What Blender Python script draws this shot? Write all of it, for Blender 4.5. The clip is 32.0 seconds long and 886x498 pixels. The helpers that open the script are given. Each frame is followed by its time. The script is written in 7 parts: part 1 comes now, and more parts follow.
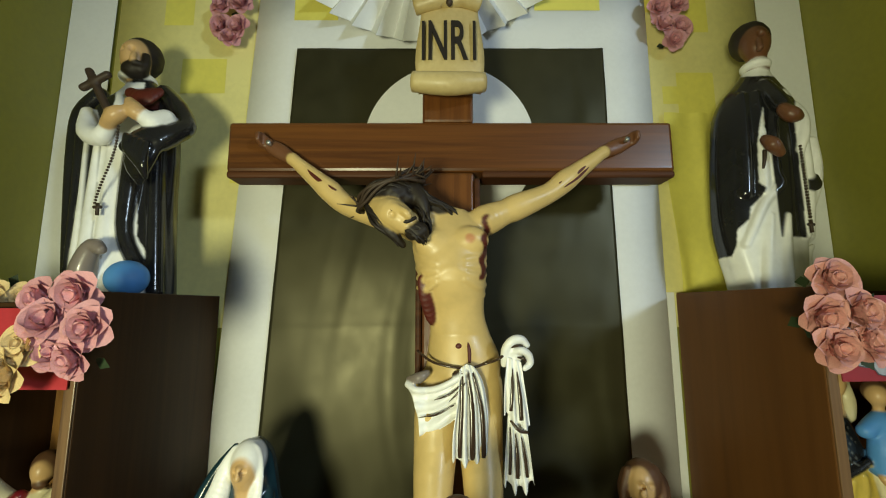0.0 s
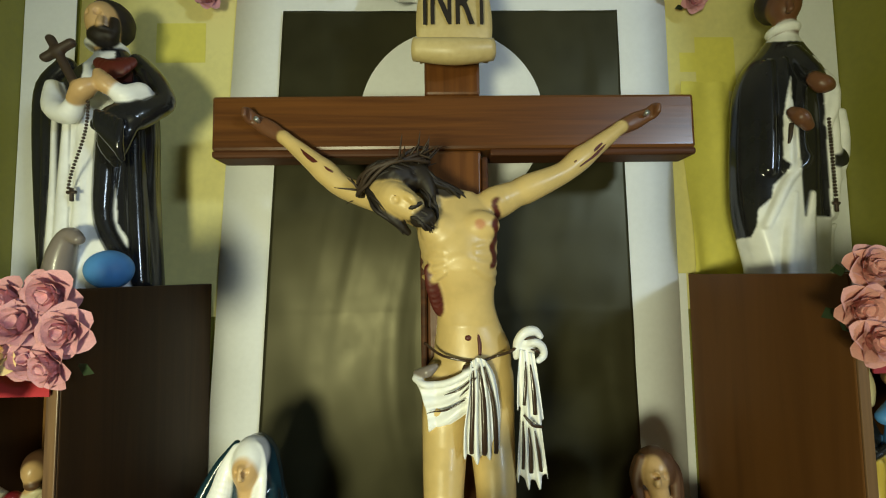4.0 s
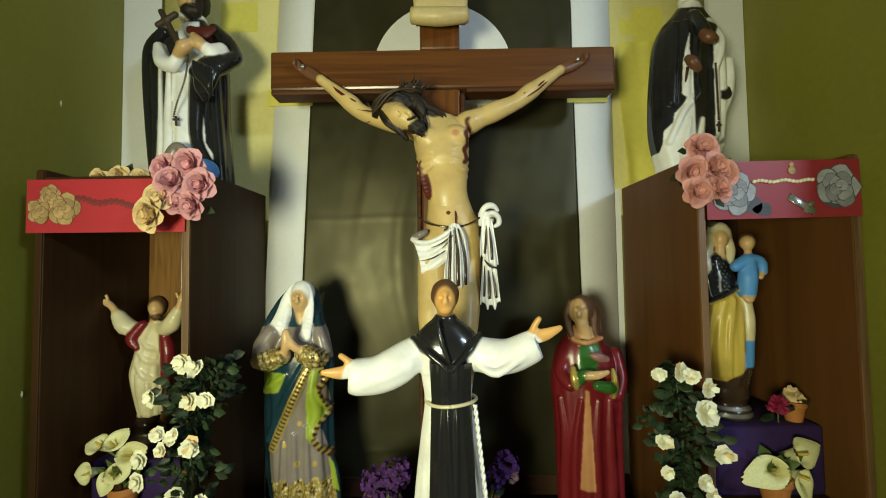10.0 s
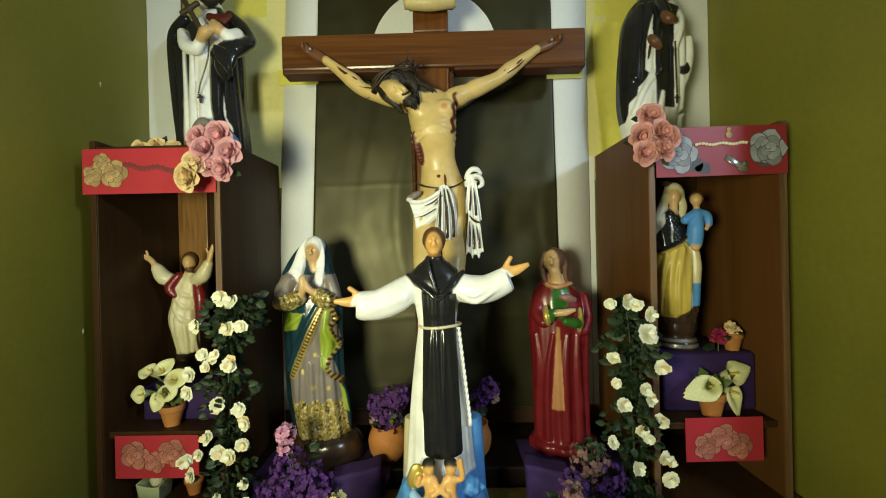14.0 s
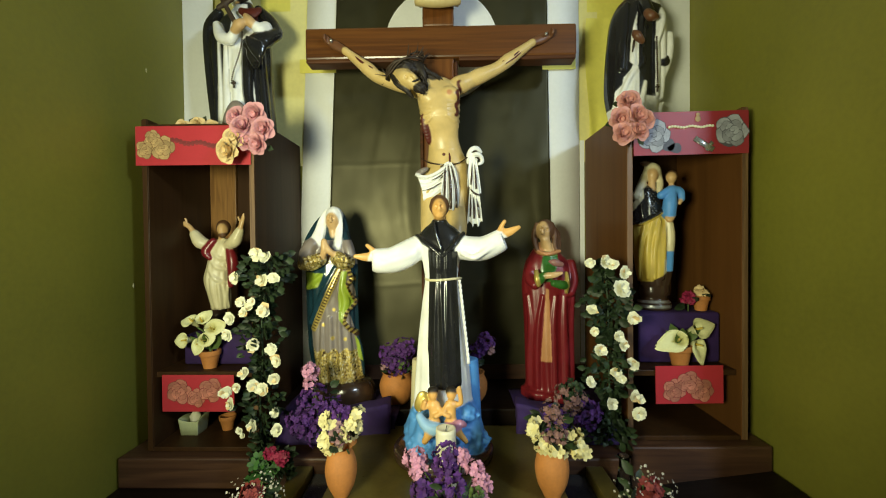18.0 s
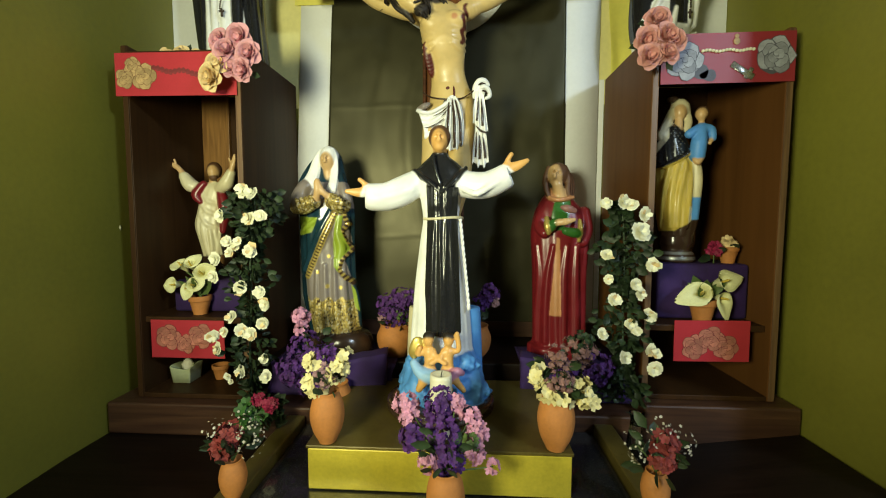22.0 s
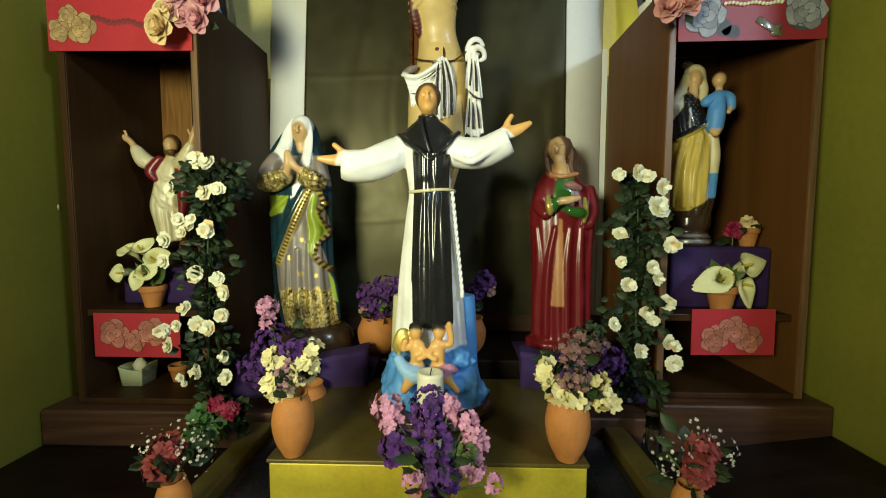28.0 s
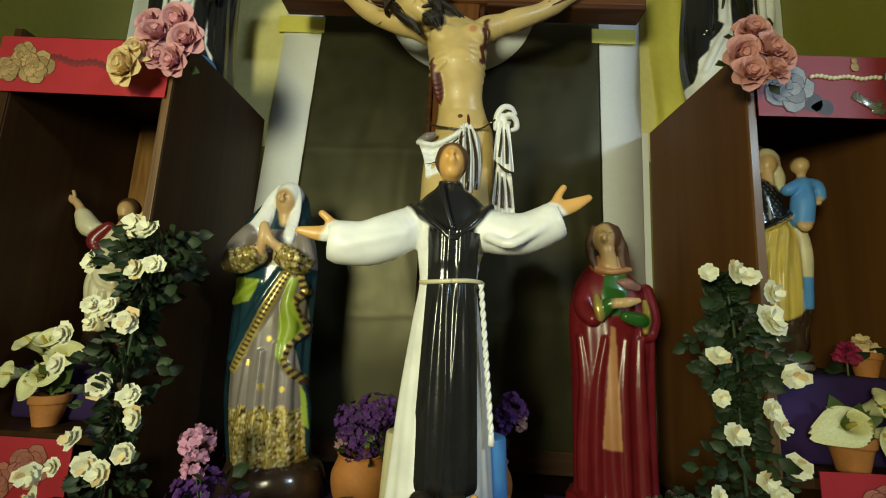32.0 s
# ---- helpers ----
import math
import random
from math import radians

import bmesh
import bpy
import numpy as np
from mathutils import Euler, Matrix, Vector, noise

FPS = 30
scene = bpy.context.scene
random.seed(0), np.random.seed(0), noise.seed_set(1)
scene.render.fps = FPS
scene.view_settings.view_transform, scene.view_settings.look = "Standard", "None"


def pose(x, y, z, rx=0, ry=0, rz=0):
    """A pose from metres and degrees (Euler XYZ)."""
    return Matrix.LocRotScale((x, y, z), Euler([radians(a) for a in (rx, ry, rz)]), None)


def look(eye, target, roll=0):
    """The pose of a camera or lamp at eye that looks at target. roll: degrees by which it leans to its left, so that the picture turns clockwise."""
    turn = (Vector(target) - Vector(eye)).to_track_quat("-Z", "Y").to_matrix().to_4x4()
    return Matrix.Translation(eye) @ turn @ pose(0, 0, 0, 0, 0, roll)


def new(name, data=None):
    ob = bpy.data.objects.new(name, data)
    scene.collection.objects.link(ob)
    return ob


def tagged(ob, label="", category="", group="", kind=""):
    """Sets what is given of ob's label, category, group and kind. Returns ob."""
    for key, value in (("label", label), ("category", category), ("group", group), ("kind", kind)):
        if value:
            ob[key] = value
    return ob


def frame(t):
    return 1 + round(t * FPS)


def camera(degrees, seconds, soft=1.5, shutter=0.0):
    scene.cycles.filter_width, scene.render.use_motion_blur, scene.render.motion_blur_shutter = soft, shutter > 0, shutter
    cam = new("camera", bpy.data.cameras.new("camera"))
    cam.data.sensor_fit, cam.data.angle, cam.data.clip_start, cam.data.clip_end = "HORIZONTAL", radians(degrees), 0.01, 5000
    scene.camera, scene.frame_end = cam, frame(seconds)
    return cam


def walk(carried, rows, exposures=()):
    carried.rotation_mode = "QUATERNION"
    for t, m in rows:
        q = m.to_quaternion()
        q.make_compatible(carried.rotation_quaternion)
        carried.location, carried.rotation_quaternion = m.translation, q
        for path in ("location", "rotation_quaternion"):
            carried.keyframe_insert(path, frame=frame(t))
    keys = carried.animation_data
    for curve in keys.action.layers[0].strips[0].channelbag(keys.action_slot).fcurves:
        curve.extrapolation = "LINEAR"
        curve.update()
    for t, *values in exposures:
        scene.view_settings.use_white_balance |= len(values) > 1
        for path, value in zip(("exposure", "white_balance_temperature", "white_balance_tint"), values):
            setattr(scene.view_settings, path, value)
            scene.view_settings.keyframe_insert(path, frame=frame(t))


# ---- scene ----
cam = camera(95.2, 32.0, soft=1.1)
PATH = [
    (0, (-0.017, -1.007, 1.755), (-0.01, 0.974, 2.03), -0.1),
    (0.5, (-0.017, -0.994, 1.775), (-0.012, 0.993, 2.005), -0.7),
    (1, (-0.022, -0.997, 1.793), (-0.049, 0.987, 2.048), -1.5),
    (1.5, (-0.02, -1.0, 1.804), (-0.054, 0.982, 2.075), -1.6),
    (2, (-0.011, -1.001, 1.817), (0.002, 0.985, 2.053), -1.2),
    (2.5, (-0.012, -0.994, 1.814), (0.017, 0.995, 2.021), -1.3),
    (3, (-0.032, -0.978, 1.802), (0.016, 1.014, 1.967), -0.6),
    (3.5, (-0.043, -0.959, 1.794), (0.001, 1.035, 1.94), -0.7),
    (5.5, (-0.028, -0.96, 1.745), (-0.003, 1.038, 1.826), -1.3),
    (6, (-0.023, -1.01, 1.698), (-0.003, 0.986, 1.812), -1.4),
    (6.5, (-0.012, -1.064, 1.674), (0.013, 0.931, 1.816), -1.3),
    (7, (-0.006, -1.104, 1.623), (0.046, 0.889, 1.772), -1.1),
    (7.5, (-0.004, -1.153, 1.596), (0.004, 0.842, 1.732), -1.8),
    (8, (-0.018, -1.201, 1.592), (-0.084, 0.791, 1.758), -1.9),
    (8.5, (-0.024, -1.21, 1.591), (-0.128, 0.782, 1.731), -1.8),
    (9, (-0.025, -1.23, 1.595), (-0.151, 0.762, 1.727), -1.9),
    (9.5, (-0.003, -1.266, 1.576), (-0.04, 0.731, 1.676), -1.1),
    (10, (0.006, -1.275, 1.548), (-0.008, 0.723, 1.629), -0.8),
    (10.5, (0.009, -1.313, 1.539), (-0.022, 0.685, 1.607), -0.8),
    (11, (0.007, -1.351, 1.512), (-0.028, 0.647, 1.586), -0.9),
    (11.5, (0.013, -1.382, 1.495), (-0.031, 0.617, 1.544), -0.6),
    (12, (0.022, -1.404, 1.486), (-0.046, 0.594, 1.524), -0.7),
    (12.5, (0.025, -1.435, 1.477), (-0.008, 0.565, 1.514), 0.2),
    (13, (0.015, -1.436, 1.472), (-0.051, 0.563, 1.476), -1.1),
    (13.5, (0.028, -1.442, 1.476), (-0.012, 0.557, 1.483), -1.3),
    (14, (0.037, -1.445, 1.47), (0.011, 0.555, 1.464), -1.3),
    (14.5, (0.03, -1.454, 1.457), (0.006, 0.546, 1.435), -1.1),
    (16.5, (0.039, -1.521, 1.42), (0.022, 0.478, 1.384), -0.8),
    (17, (0.03, -1.549, 1.407), (0.015, 0.451, 1.374), -0.3),
    (17.5, (0.018, -1.586, 1.404), (-0.02, 0.414, 1.391), -0.5),
    (18, (0.036, -1.609, 1.386), (-0.006, 0.39, 1.355), -0.6),
    (18.5, (0.038, -1.609, 1.372), (-0.001, 0.39, 1.325), -1.1),
    (19, (0.052, -1.583, 1.353), (-0.048, 0.414, 1.296), -2.4),
    (19.5, (0.068, -1.564, 1.339), (-0.085, 0.429, 1.291), -2.5),
    (20, (0.057, -1.53, 1.306), (-0.096, 0.462, 1.197), -1.1),
    (20.5, (0.046, -1.507, 1.297), (-0.112, 0.485, 1.206), 0.7),
    (21, (0.064, -1.509, 1.292), (-0.083, 0.483, 1.19), 0.0),
    (21.5, (0.071, -1.508, 1.28), (-0.047, 0.483, 1.133), 0.0),
    (22, (0.071, -1.514, 1.28), (-0.041, 0.478, 1.138), 0.1),
    (22.5, (0.075, -1.517, 1.278), (-0.02, 0.475, 1.128), 0.3),
    (23, (0.079, -1.519, 1.277), (-0.032, 0.473, 1.132), -0.2),
    (23.5, (0.08, -1.514, 1.269), (-0.044, 0.476, 1.117), -0.4),
    (24, (0.077, -1.51, 1.265), (-0.032, 0.481, 1.107), -0.4),
    (24.5, (0.077, -1.501, 1.26), (-0.026, 0.49, 1.101), -0.3),
    (25, (0.071, -1.494, 1.255), (-0.032, 0.497, 1.092), -0.4),
    (25.5, (0.071, -1.486, 1.251), (-0.026, 0.506, 1.101), -0.3),
    (27.5, (0.05, -1.428, 1.224), (-0.049, 0.566, 1.108), 0.2),
    (28, (0.061, -1.376, 1.22), (0.007, 0.619, 1.081), 0.1),
    (28.5, (0.056, -1.355, 1.224), (-0.003, 0.641, 1.115), 0.4),
    (29, (0.049, -1.336, 1.214), (0.006, 0.663, 1.15), 2.0),
    (29.5, (0.037, -1.301, 1.226), (-0.014, 0.698, 1.182), 2.4),
    (30, (0.037, -1.267, 1.248), (-0.03, 0.731, 1.2), 2.5),
    (30.5, (0.038, -1.235, 1.26), (-0.031, 0.764, 1.228), 2.6),
    (31, (0.031, -1.17, 1.259), (-0.031, 0.827, 1.355), 3.3),
    (31.5, (0.023, -1.14, 1.254), (-0.019, 0.851, 1.439), 3.7),
    (32, (0.012, -1.117, 1.238), (-0.039, 0.858, 1.547), 2.9),
]

walk(cam, [(t, look(eye, target, roll)) for t, eye, target, roll in PATH],
     [(0.0, -0.36), (6.0, -0.36), (9.0, -0.34), (13.0, -0.29), (18.0, -0.06), (25.5, -0.06), (28.0, -0.2), (31.0, -0.5), (32.0, -0.58)])

# ---- world and lamps ----
world = bpy.data.worlds.new("dim_room")
scene.world = world
world.use_nodes = True
world.node_tree.nodes["Background"].inputs[0].default_value = (0.55, 0.62, 0.75, 1)
world.node_tree.nodes["Background"].inputs[1].default_value = 0.016


def lamp(name, kind, m, watts, colour, size):
    data = bpy.data.lights.new(name, kind)
    data.energy, data.color = watts, colour
    if kind == "AREA":
        data.shape, data.size, data.size_y = "RECTANGLE", size[0], size[1]
    else:
        data.shadow_soft_size = size
    ob = new(name, data)
    ob.matrix_world = m
    return ob


# a warm white lamp in the nave, and daylight from a high window behind
bulb = lamp("shaded_lamp", "SPOT", look((-0.54, -1.90, 1.44), (0.10, 0.0, 1.64)), 122, (0.98, 1.0, 0.62), 0.19)
bulb.data.spot_size, bulb.data.spot_blend = radians(108), 1.0
lamp("window_daylight", "AREA", look((2.24, -2.85, 2.60), (0.10, 0, 1.9)), 43, (0.66, 0.84, 1.0), (0.34, 0.30))


# ---- materials ----
COLOURS = {}


def paint(name, rgb, rough=0.5, var=0.15, scale=30.0, bump=0.05, metal=0.0, fine=220.0, island=0.0, dark=None, stretch=None, coat=0.0):
    """A procedural surface: base colour broken at two scales, with fine relief."""
    COLOURS[name] = (*rgb, metal)
    mat = bpy.data.materials.new(name)
    mat.use_nodes = True
    nt = mat.node_tree
    n, link = nt.nodes, nt.links
    b = n["Principled BSDF"]
    co = n.new("ShaderNodeTexCoord")
    mp = n.new("ShaderNodeMapping")
    if stretch:
        mp.inputs["Scale"].default_value = stretch
    link.new(co.outputs["Object"], mp.inputs[0])
    a, f = n.new("ShaderNodeTexNoise"), n.new("ShaderNodeTexNoise")
    a.inputs["Scale"].default_value, f.inputs["Scale"].default_value = scale, fine
    a.inputs["Detail"].default_value, f.inputs["Detail"].default_value = 4, 3
    link.new(mp.outputs[0], a.inputs["Vector"])
    link.new(mp.outputs[0], f.inputs["Vector"])
    ramp = n.new("ShaderNodeValToRGB")
    d = dark or tuple(c * (1 - 2.2 * var) for c in rgb)
    ramp.color_ramp.elements[0].color = (*[max(0, c) for c in d], 1)
    ramp.color_ramp.elements[1].color = (*[min(1, c * (1 + var)) for c in rgb], 1)
    ramp.color_ramp.elements[0].position, ramp.color_ramp.elements[1].position = 0.28, 0.62
    mix = n.new("ShaderNodeMix")
    mix.data_type = "FLOAT"
    mix.inputs[0].default_value = 0.3
    link.new(a.outputs[0], mix.inputs[2])
    link.new(f.outputs[0], mix.inputs[3])
    link.new(mix.outputs[0], ramp.inputs[0])
    out = ramp.outputs[0]
    if island:
        g = n.new("ShaderNodeObjectInfo")
        hs = n.new("ShaderNodeHueSaturation")
        mr = n.new("ShaderNodeMapRange")
        mr.inputs[3].default_value, mr.inputs[4].default_value = 1 - island, 1 + island
        ge = n.new("ShaderNodeNewGeometry")
        av = n.new("ShaderNodeMath")
        av.operation = "ADD"
        fr = n.new("ShaderNodeMath")
        fr.operation = "FRACT"
        link.new(ge.outputs["Random Per Island"], av.inputs[0])
        link.new(g.outputs["Random"], av.inputs[1])
        link.new(av.outputs[0], fr.inputs[0])
        link.new(fr.outputs[0], mr.inputs[0])
        link.new(mr.outputs[0], hs.inputs["Value"])
        link.new(out, hs.inputs["Color"])
        out = hs.outputs[0]
    link.new(out, b.inputs["Base Color"])
    rr = n.new("ShaderNodeMapRange")
    rr.inputs[3].default_value, rr.inputs[4].default_value = max(0.05, rough - 0.08), min(1, rough + 0.12)
    link.new(f.outputs[0], rr.inputs[0])
    link.new(rr.outputs[0], b.inputs["Roughness"])
    b.inputs["Metallic"].default_value = metal
    b.inputs["Coat Weight"].default_value = coat
    bp = n.new("ShaderNodeBump")
    bp.inputs["Strength"].default_value, bp.inputs["Distance"].default_value = bump, 0.004
    link.new(mix.outputs[0], bp.inputs["Height"])
    link.new(bp.outputs[0], b.inputs["Normal"])
    return mat


def wood(name, light, dark, rough=0.35, scale=(3, 60, 60), coat=0.3):
    """Varnished wood with long grain along the first stretched axis."""
    mat = bpy.data.materials.new(name)
    mat.use_nodes = True
    n, link = mat.node_tree.nodes, mat.node_tree.links
    b = n["Principled BSDF"]
    co, mp = n.new("ShaderNodeTexCoord"), n.new("ShaderNodeMapping")
    mp.inputs["Scale"].default_value = scale
    link.new(co.outputs["Object"], mp.inputs[0])
    g, w = n.new("ShaderNodeTexNoise"), n.new("ShaderNodeTexNoise")
    g.inputs["Scale"].default_value, g.inputs["Detail"].default_value, g.inputs["Distortion"].default_value = 1.0, 6, 1.2
    w.inputs["Scale"].default_value = 0.25
    link.new(mp.outputs[0], g.inputs["Vector"])
    link.new(co.outputs["Object"], w.inputs["Vector"])
    ramp = n.new("ShaderNodeValToRGB")
    ramp.color_ramp.elements[0].color, ramp.color_ramp.elements[1].color = (*dark, 1), (*light, 1)
    ramp.color_ramp.elements[0].position, ramp.color_ramp.elements[1].position = 0.33, 0.66
    link.new(g.outputs[0], ramp.inputs[0])
    link.new(ramp.outputs[0], b.inputs["Base Color"])
    b.inputs["Roughness"].default_value, b.inputs["Coat Weight"].default_value, b.inputs["Coat Roughness"].default_value = rough, coat, 0.2
    bp = n.new("ShaderNodeBump")
    bp.inputs["Strength"].default_value, bp.inputs["Distance"].default_value = 0.15, 0.002
    link.new(g.outputs[0], bp.inputs["Height"])
    link.new(bp.outputs[0], b.inputs["Normal"])
    return mat


M = {}
M["olive"] = paint("olive_wall_paint", (0.232, 0.219, 0.030), 0.5, 0.10, 2.2, 0.10, fine=60)
M["plaster"] = paint("pale_wall_paint", (0.62, 0.58, 0.34), 0.7, 0.06, 3.0, 0.1, fine=70)
M["ceil"] = paint("ceiling_white", (0.6, 0.58, 0.5), 0.8, 0.06, 3.0, 0.1)
M["floor"] = paint("floor_tile_red", (0.22, 0.12, 0.08), 0.45, 0.15, 6.0, 0.1)
M["paper"] = paint("white_paper", (0.86, 0.87, 0.88), 0.7, 0.03, 5.0, 0.05, fine=90)
M["cream"] = paint("cream_yellow_paper", (0.80, 0.73, 0.31), 0.7, 0.07, 4.0, 0.06, fine=60)
M["lemon"] = paint("lemon_yellow_paper", (0.82, 0.74, 0.15), 0.6, 0.06, 5.0, 0.06, fine=60)
M["blackpaper"] = paint("black_paper", (0.031, 0.029, 0.015), 0.40, 0.14, 3.5, 0.02, fine=14)
M["blackpaper"].node_tree.nodes["Principled BSDF"].inputs["Specular IOR Level"].default_value = 0.56
M["blackpaper"].node_tree.nodes["Principled BSDF"].inputs["Specular Tint"].default_value = (1.0, 0.92, 0.6, 1)
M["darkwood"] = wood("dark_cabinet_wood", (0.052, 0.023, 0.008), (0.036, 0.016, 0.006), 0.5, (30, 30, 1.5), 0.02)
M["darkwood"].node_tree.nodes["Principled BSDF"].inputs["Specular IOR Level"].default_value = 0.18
# lighter, redder cabinet wood, for sides that the lamp reaches
M["panelwood"] = wood("lit_reddish_panel_wood", (0.142, 0.058, 0.0155), (0.108, 0.043, 0.0115), 0.5, (14, 14, 1.0), 0.03)
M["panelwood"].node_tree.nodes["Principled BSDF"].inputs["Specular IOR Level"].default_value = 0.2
# lighter still, for front edges that catch the lamp
M["edgewood"] = wood("lit_wood_edge", (0.20, 0.11, 0.05), (0.10, 0.05, 0.025), 0.45, (60, 60, 3), 0.2)
M["orangewood"] = wood("orange_pine", (0.36, 0.18, 0.05), (0.2, 0.09, 0.025), 0.4, (50, 50, 3), 0.2)
M["crosswood"] = wood("varnished_cross_wood", (0.165, 0.060, 0.014), (0.090, 0.031, 0.009), 0.30, (1.6, 34, 60), 0.2)
M["crosswood_v"] = wood("varnished_cross_wood_upright", (0.175, 0.063, 0.015), (0.098, 0.033, 0.009), 0.30, (55, 45, 1.6), 0.2)
M["crossedge"] = wood("dark_moulding_wood", (0.10, 0.036, 0.013), (0.05, 0.017, 0.007), 0.55, (3, 40, 60), 0.0)
M["crossedge"].node_tree.nodes["Principled BSDF"].inputs["Specular IOR Level"].default_value = 0.2
M["tablewood"] = wood("table_dark_wood", (0.014, 0.007, 0.0045), (0.007, 0.0035, 0.002), 0.5, (3, 50, 50), 0.03)
M["tablewood"].node_tree.nodes["Principled BSDF"].inputs["Specular IOR Level"].default_value = 0.2
M["stepwood"] = wood("reddish_step_wood", (0.10, 0.045, 0.022), (0.05, 0.02, 0.011), 0.48, (3, 50, 50), 0.06)
M["gold"] = paint("gold_painted_wood", (0.56, 0.45, 0.045), 0.36, 0.12, 14.0, 0.1, metal=0.2, fine=120)
M["goldtop"] = paint("dark_gold_brown_top", (0.115, 0.085, 0.020), 0.3, 0.2, 9.0, 0.08, metal=0.2, fine=90)
M["clay"] = paint("terracotta", (0.52, 0.20, 0.05), 0.7, 0.10, 22.0, 0.1, fine=160)
M["red"] = paint("red_card", (0.47, 0.030, 0.045), 0.45, 0.07, 8.0, 0.04)
# darker copy of the red, for the weaker light on the right banner
M["redcard"] = paint("dimmed_red_card", (0.291, 0.023, 0.035), 0.45, 0.07, 8.0, 0.04)
M["purple"] = paint("purple_cloth", (0.031, 0.010, 0.088), 0.8, 0.2, 18.0, 0.15)
M["skin"] = paint("painted_skin", (0.66, 0.42, 0.19), 0.28, 0.05, 20, 0.03, coat=0.3)
M["bodyskin"] = paint("pale_painted_body", (0.70, 0.50, 0.20), 0.28, 0.09, 16, 0.05, coat=0.35)
M["brownskin"] = paint("brown_painted_skin", (0.16, 0.065, 0.028), 0.35, 0.08, 20, 0.04)
M["orangeskin"] = paint("orange_painted_skin", (0.76, 0.42, 0.13), 0.35, 0.04, 20, 0.03)
M["hair"] = paint("dark_brown_hair_paint", (0.016, 0.010, 0.006), 0.45, 0.2, 60, 0.3)
M["hair2"] = paint("chestnut_hair_paint", (0.12, 0.055, 0.025), 0.45, 0.2, 60, 0.3)
M["white"] = paint("white_glazed_paint", (0.95, 0.95, 0.94), 0.3, 0.03, 10, 0.03, coat=0.2)
M["ivory"] = paint("ivory_paint", (0.74, 0.66, 0.42), 0.35, 0.08, 14, 0.05, coat=0.2)
M["black"] = paint("black_gloss_paint", (0.017, 0.017, 0.019), 0.22, 0.2, 14, 0.06, coat=0.6)
M["teal"] = paint("dark_teal_paint", (0.012, 0.04, 0.06), 0.25, 0.2, 14, 0.06, coat=0.5)
M["grey"] = paint("mauve_grey_paint", (0.24, 0.20, 0.18), 0.22, 0.15, 14, 0.08, coat=0.6)
M["goldleaf"] = paint("gold_leaf", (0.62, 0.46, 0.12), 0.3, 0.55, 90, 0.5, metal=0.6)
M["green"] = paint("lime_green_paint", (0.30, 0.40, 0.035), 0.28, 0.12, 14, 0.06, coat=0.4)
M["dgreen"] = paint("green_paint", (0.035, 0.14, 0.025), 0.28, 0.15, 14, 0.06, coat=0.4)
M["crimson"] = paint("dark_red_paint", (0.185, 0.013, 0.018), 0.25, 0.18, 14, 0.06, coat=0.6)
M["salmon"] = paint("salmon_paint", (0.58, 0.27, 0.12), 0.25, 0.12, 14, 0.06, coat=0.5)
M["blue"] = paint("sky_blue_paint", (0.10, 0.33, 0.78), 0.3, 0.12, 14, 0.06, coat=0.4)
M["ochre"] = paint("golden_ochre_paint", (0.62, 0.45, 0.075), 0.3, 0.1, 16, 0.06, coat=0.4)
M["paleblue"] = paint("pale_blue_paint", (0.30, 0.52, 0.80), 0.3, 0.12, 14, 0.06, coat=0.4)
M["mauveskin"] = paint("mauve_brown_painted_skin", (0.30, 0.14, 0.12), 0.35, 0.08, 20, 0.04)
M["brownpaint"] = paint("dark_brown_paint", (0.05, 0.028, 0.018), 0.25, 0.2, 14, 0.08, coat=0.5)
M["blood"] = paint("dark_red_stain", (0.10, 0.016, 0.01), 0.4, 0.2, 40, 0.05)
M["silver"] = paint("silver_paint", (0.5, 0.52, 0.52), 0.25, 0.15, 30, 0.05, metal=0.8)
M["parchment"] = paint("parchment_paint", (0.62, 0.50, 0.24), 0.4, 0.08, 7, 0.05, dark=(0.50, 0.37, 0.16), fine=90)
M["ink"] = paint("black_ink", (0.02, 0.014, 0.01), 0.5, 0.1, 30, 0.02)
M["pinkfoam"] = paint("pink_foam", (0.64, 0.31, 0.35), 0.65, 0.08, 20, 0.05, island=0.10)
M["peachfoam"] = paint("peach_foam", (0.62, 0.29, 0.26), 0.65, 0.08, 20, 0.05, island=0.10)
M["creamfoam"] = paint("cream_foam", (0.74, 0.55, 0.28), 0.65, 0.1, 20, 0.05, island=0.12)
M["greyrose"] = paint("printed_grey_rose", (0.30, 0.31, 0.36), 0.5, 0.2, 30, 0.03, island=0.30)
M["tanrose"] = paint("printed_tan_rose", (0.42, 0.28, 0.13), 0.5, 0.2, 30, 0.03, island=0.22)
M["redrose"] = paint("printed_red_rose", (0.46, 0.17, 0.12), 0.5, 0.2, 30, 0.03, island=0.22)
M["greyline"] = paint("printed_grey_line", (0.07, 0.07, 0.09), 0.5, 0.2, 30, 0.03)
M["tanline"] = paint("printed_tan_line", (0.17, 0.075, 0.03), 0.5, 0.2, 30, 0.03)
M["redline"] = paint("printed_red_line", (0.20, 0.03, 0.035), 0.5, 0.2, 30, 0.03)
M["whiteflower"] = paint("white_flower", (0.80, 0.78, 0.58), 0.6, 0.06, 30, 0.05, island=0.10)
M["creamflower"] = paint("cream_flower", (0.72, 0.64, 0.33), 0.6, 0.08, 30, 0.05, island=0.15)
M["calla"] = paint("calla_white", (0.80, 0.78, 0.42), 0.5, 0.08, 25, 0.05)
M["purpleflower"] = paint("purple_statice", (0.078, 0.018, 0.155), 0.75, 0.2, 40, 0.1, island=0.35)
M["pinkflower"] = paint("pink_flower", (0.58, 0.26, 0.40), 0.7, 0.12, 40, 0.1, island=0.2)
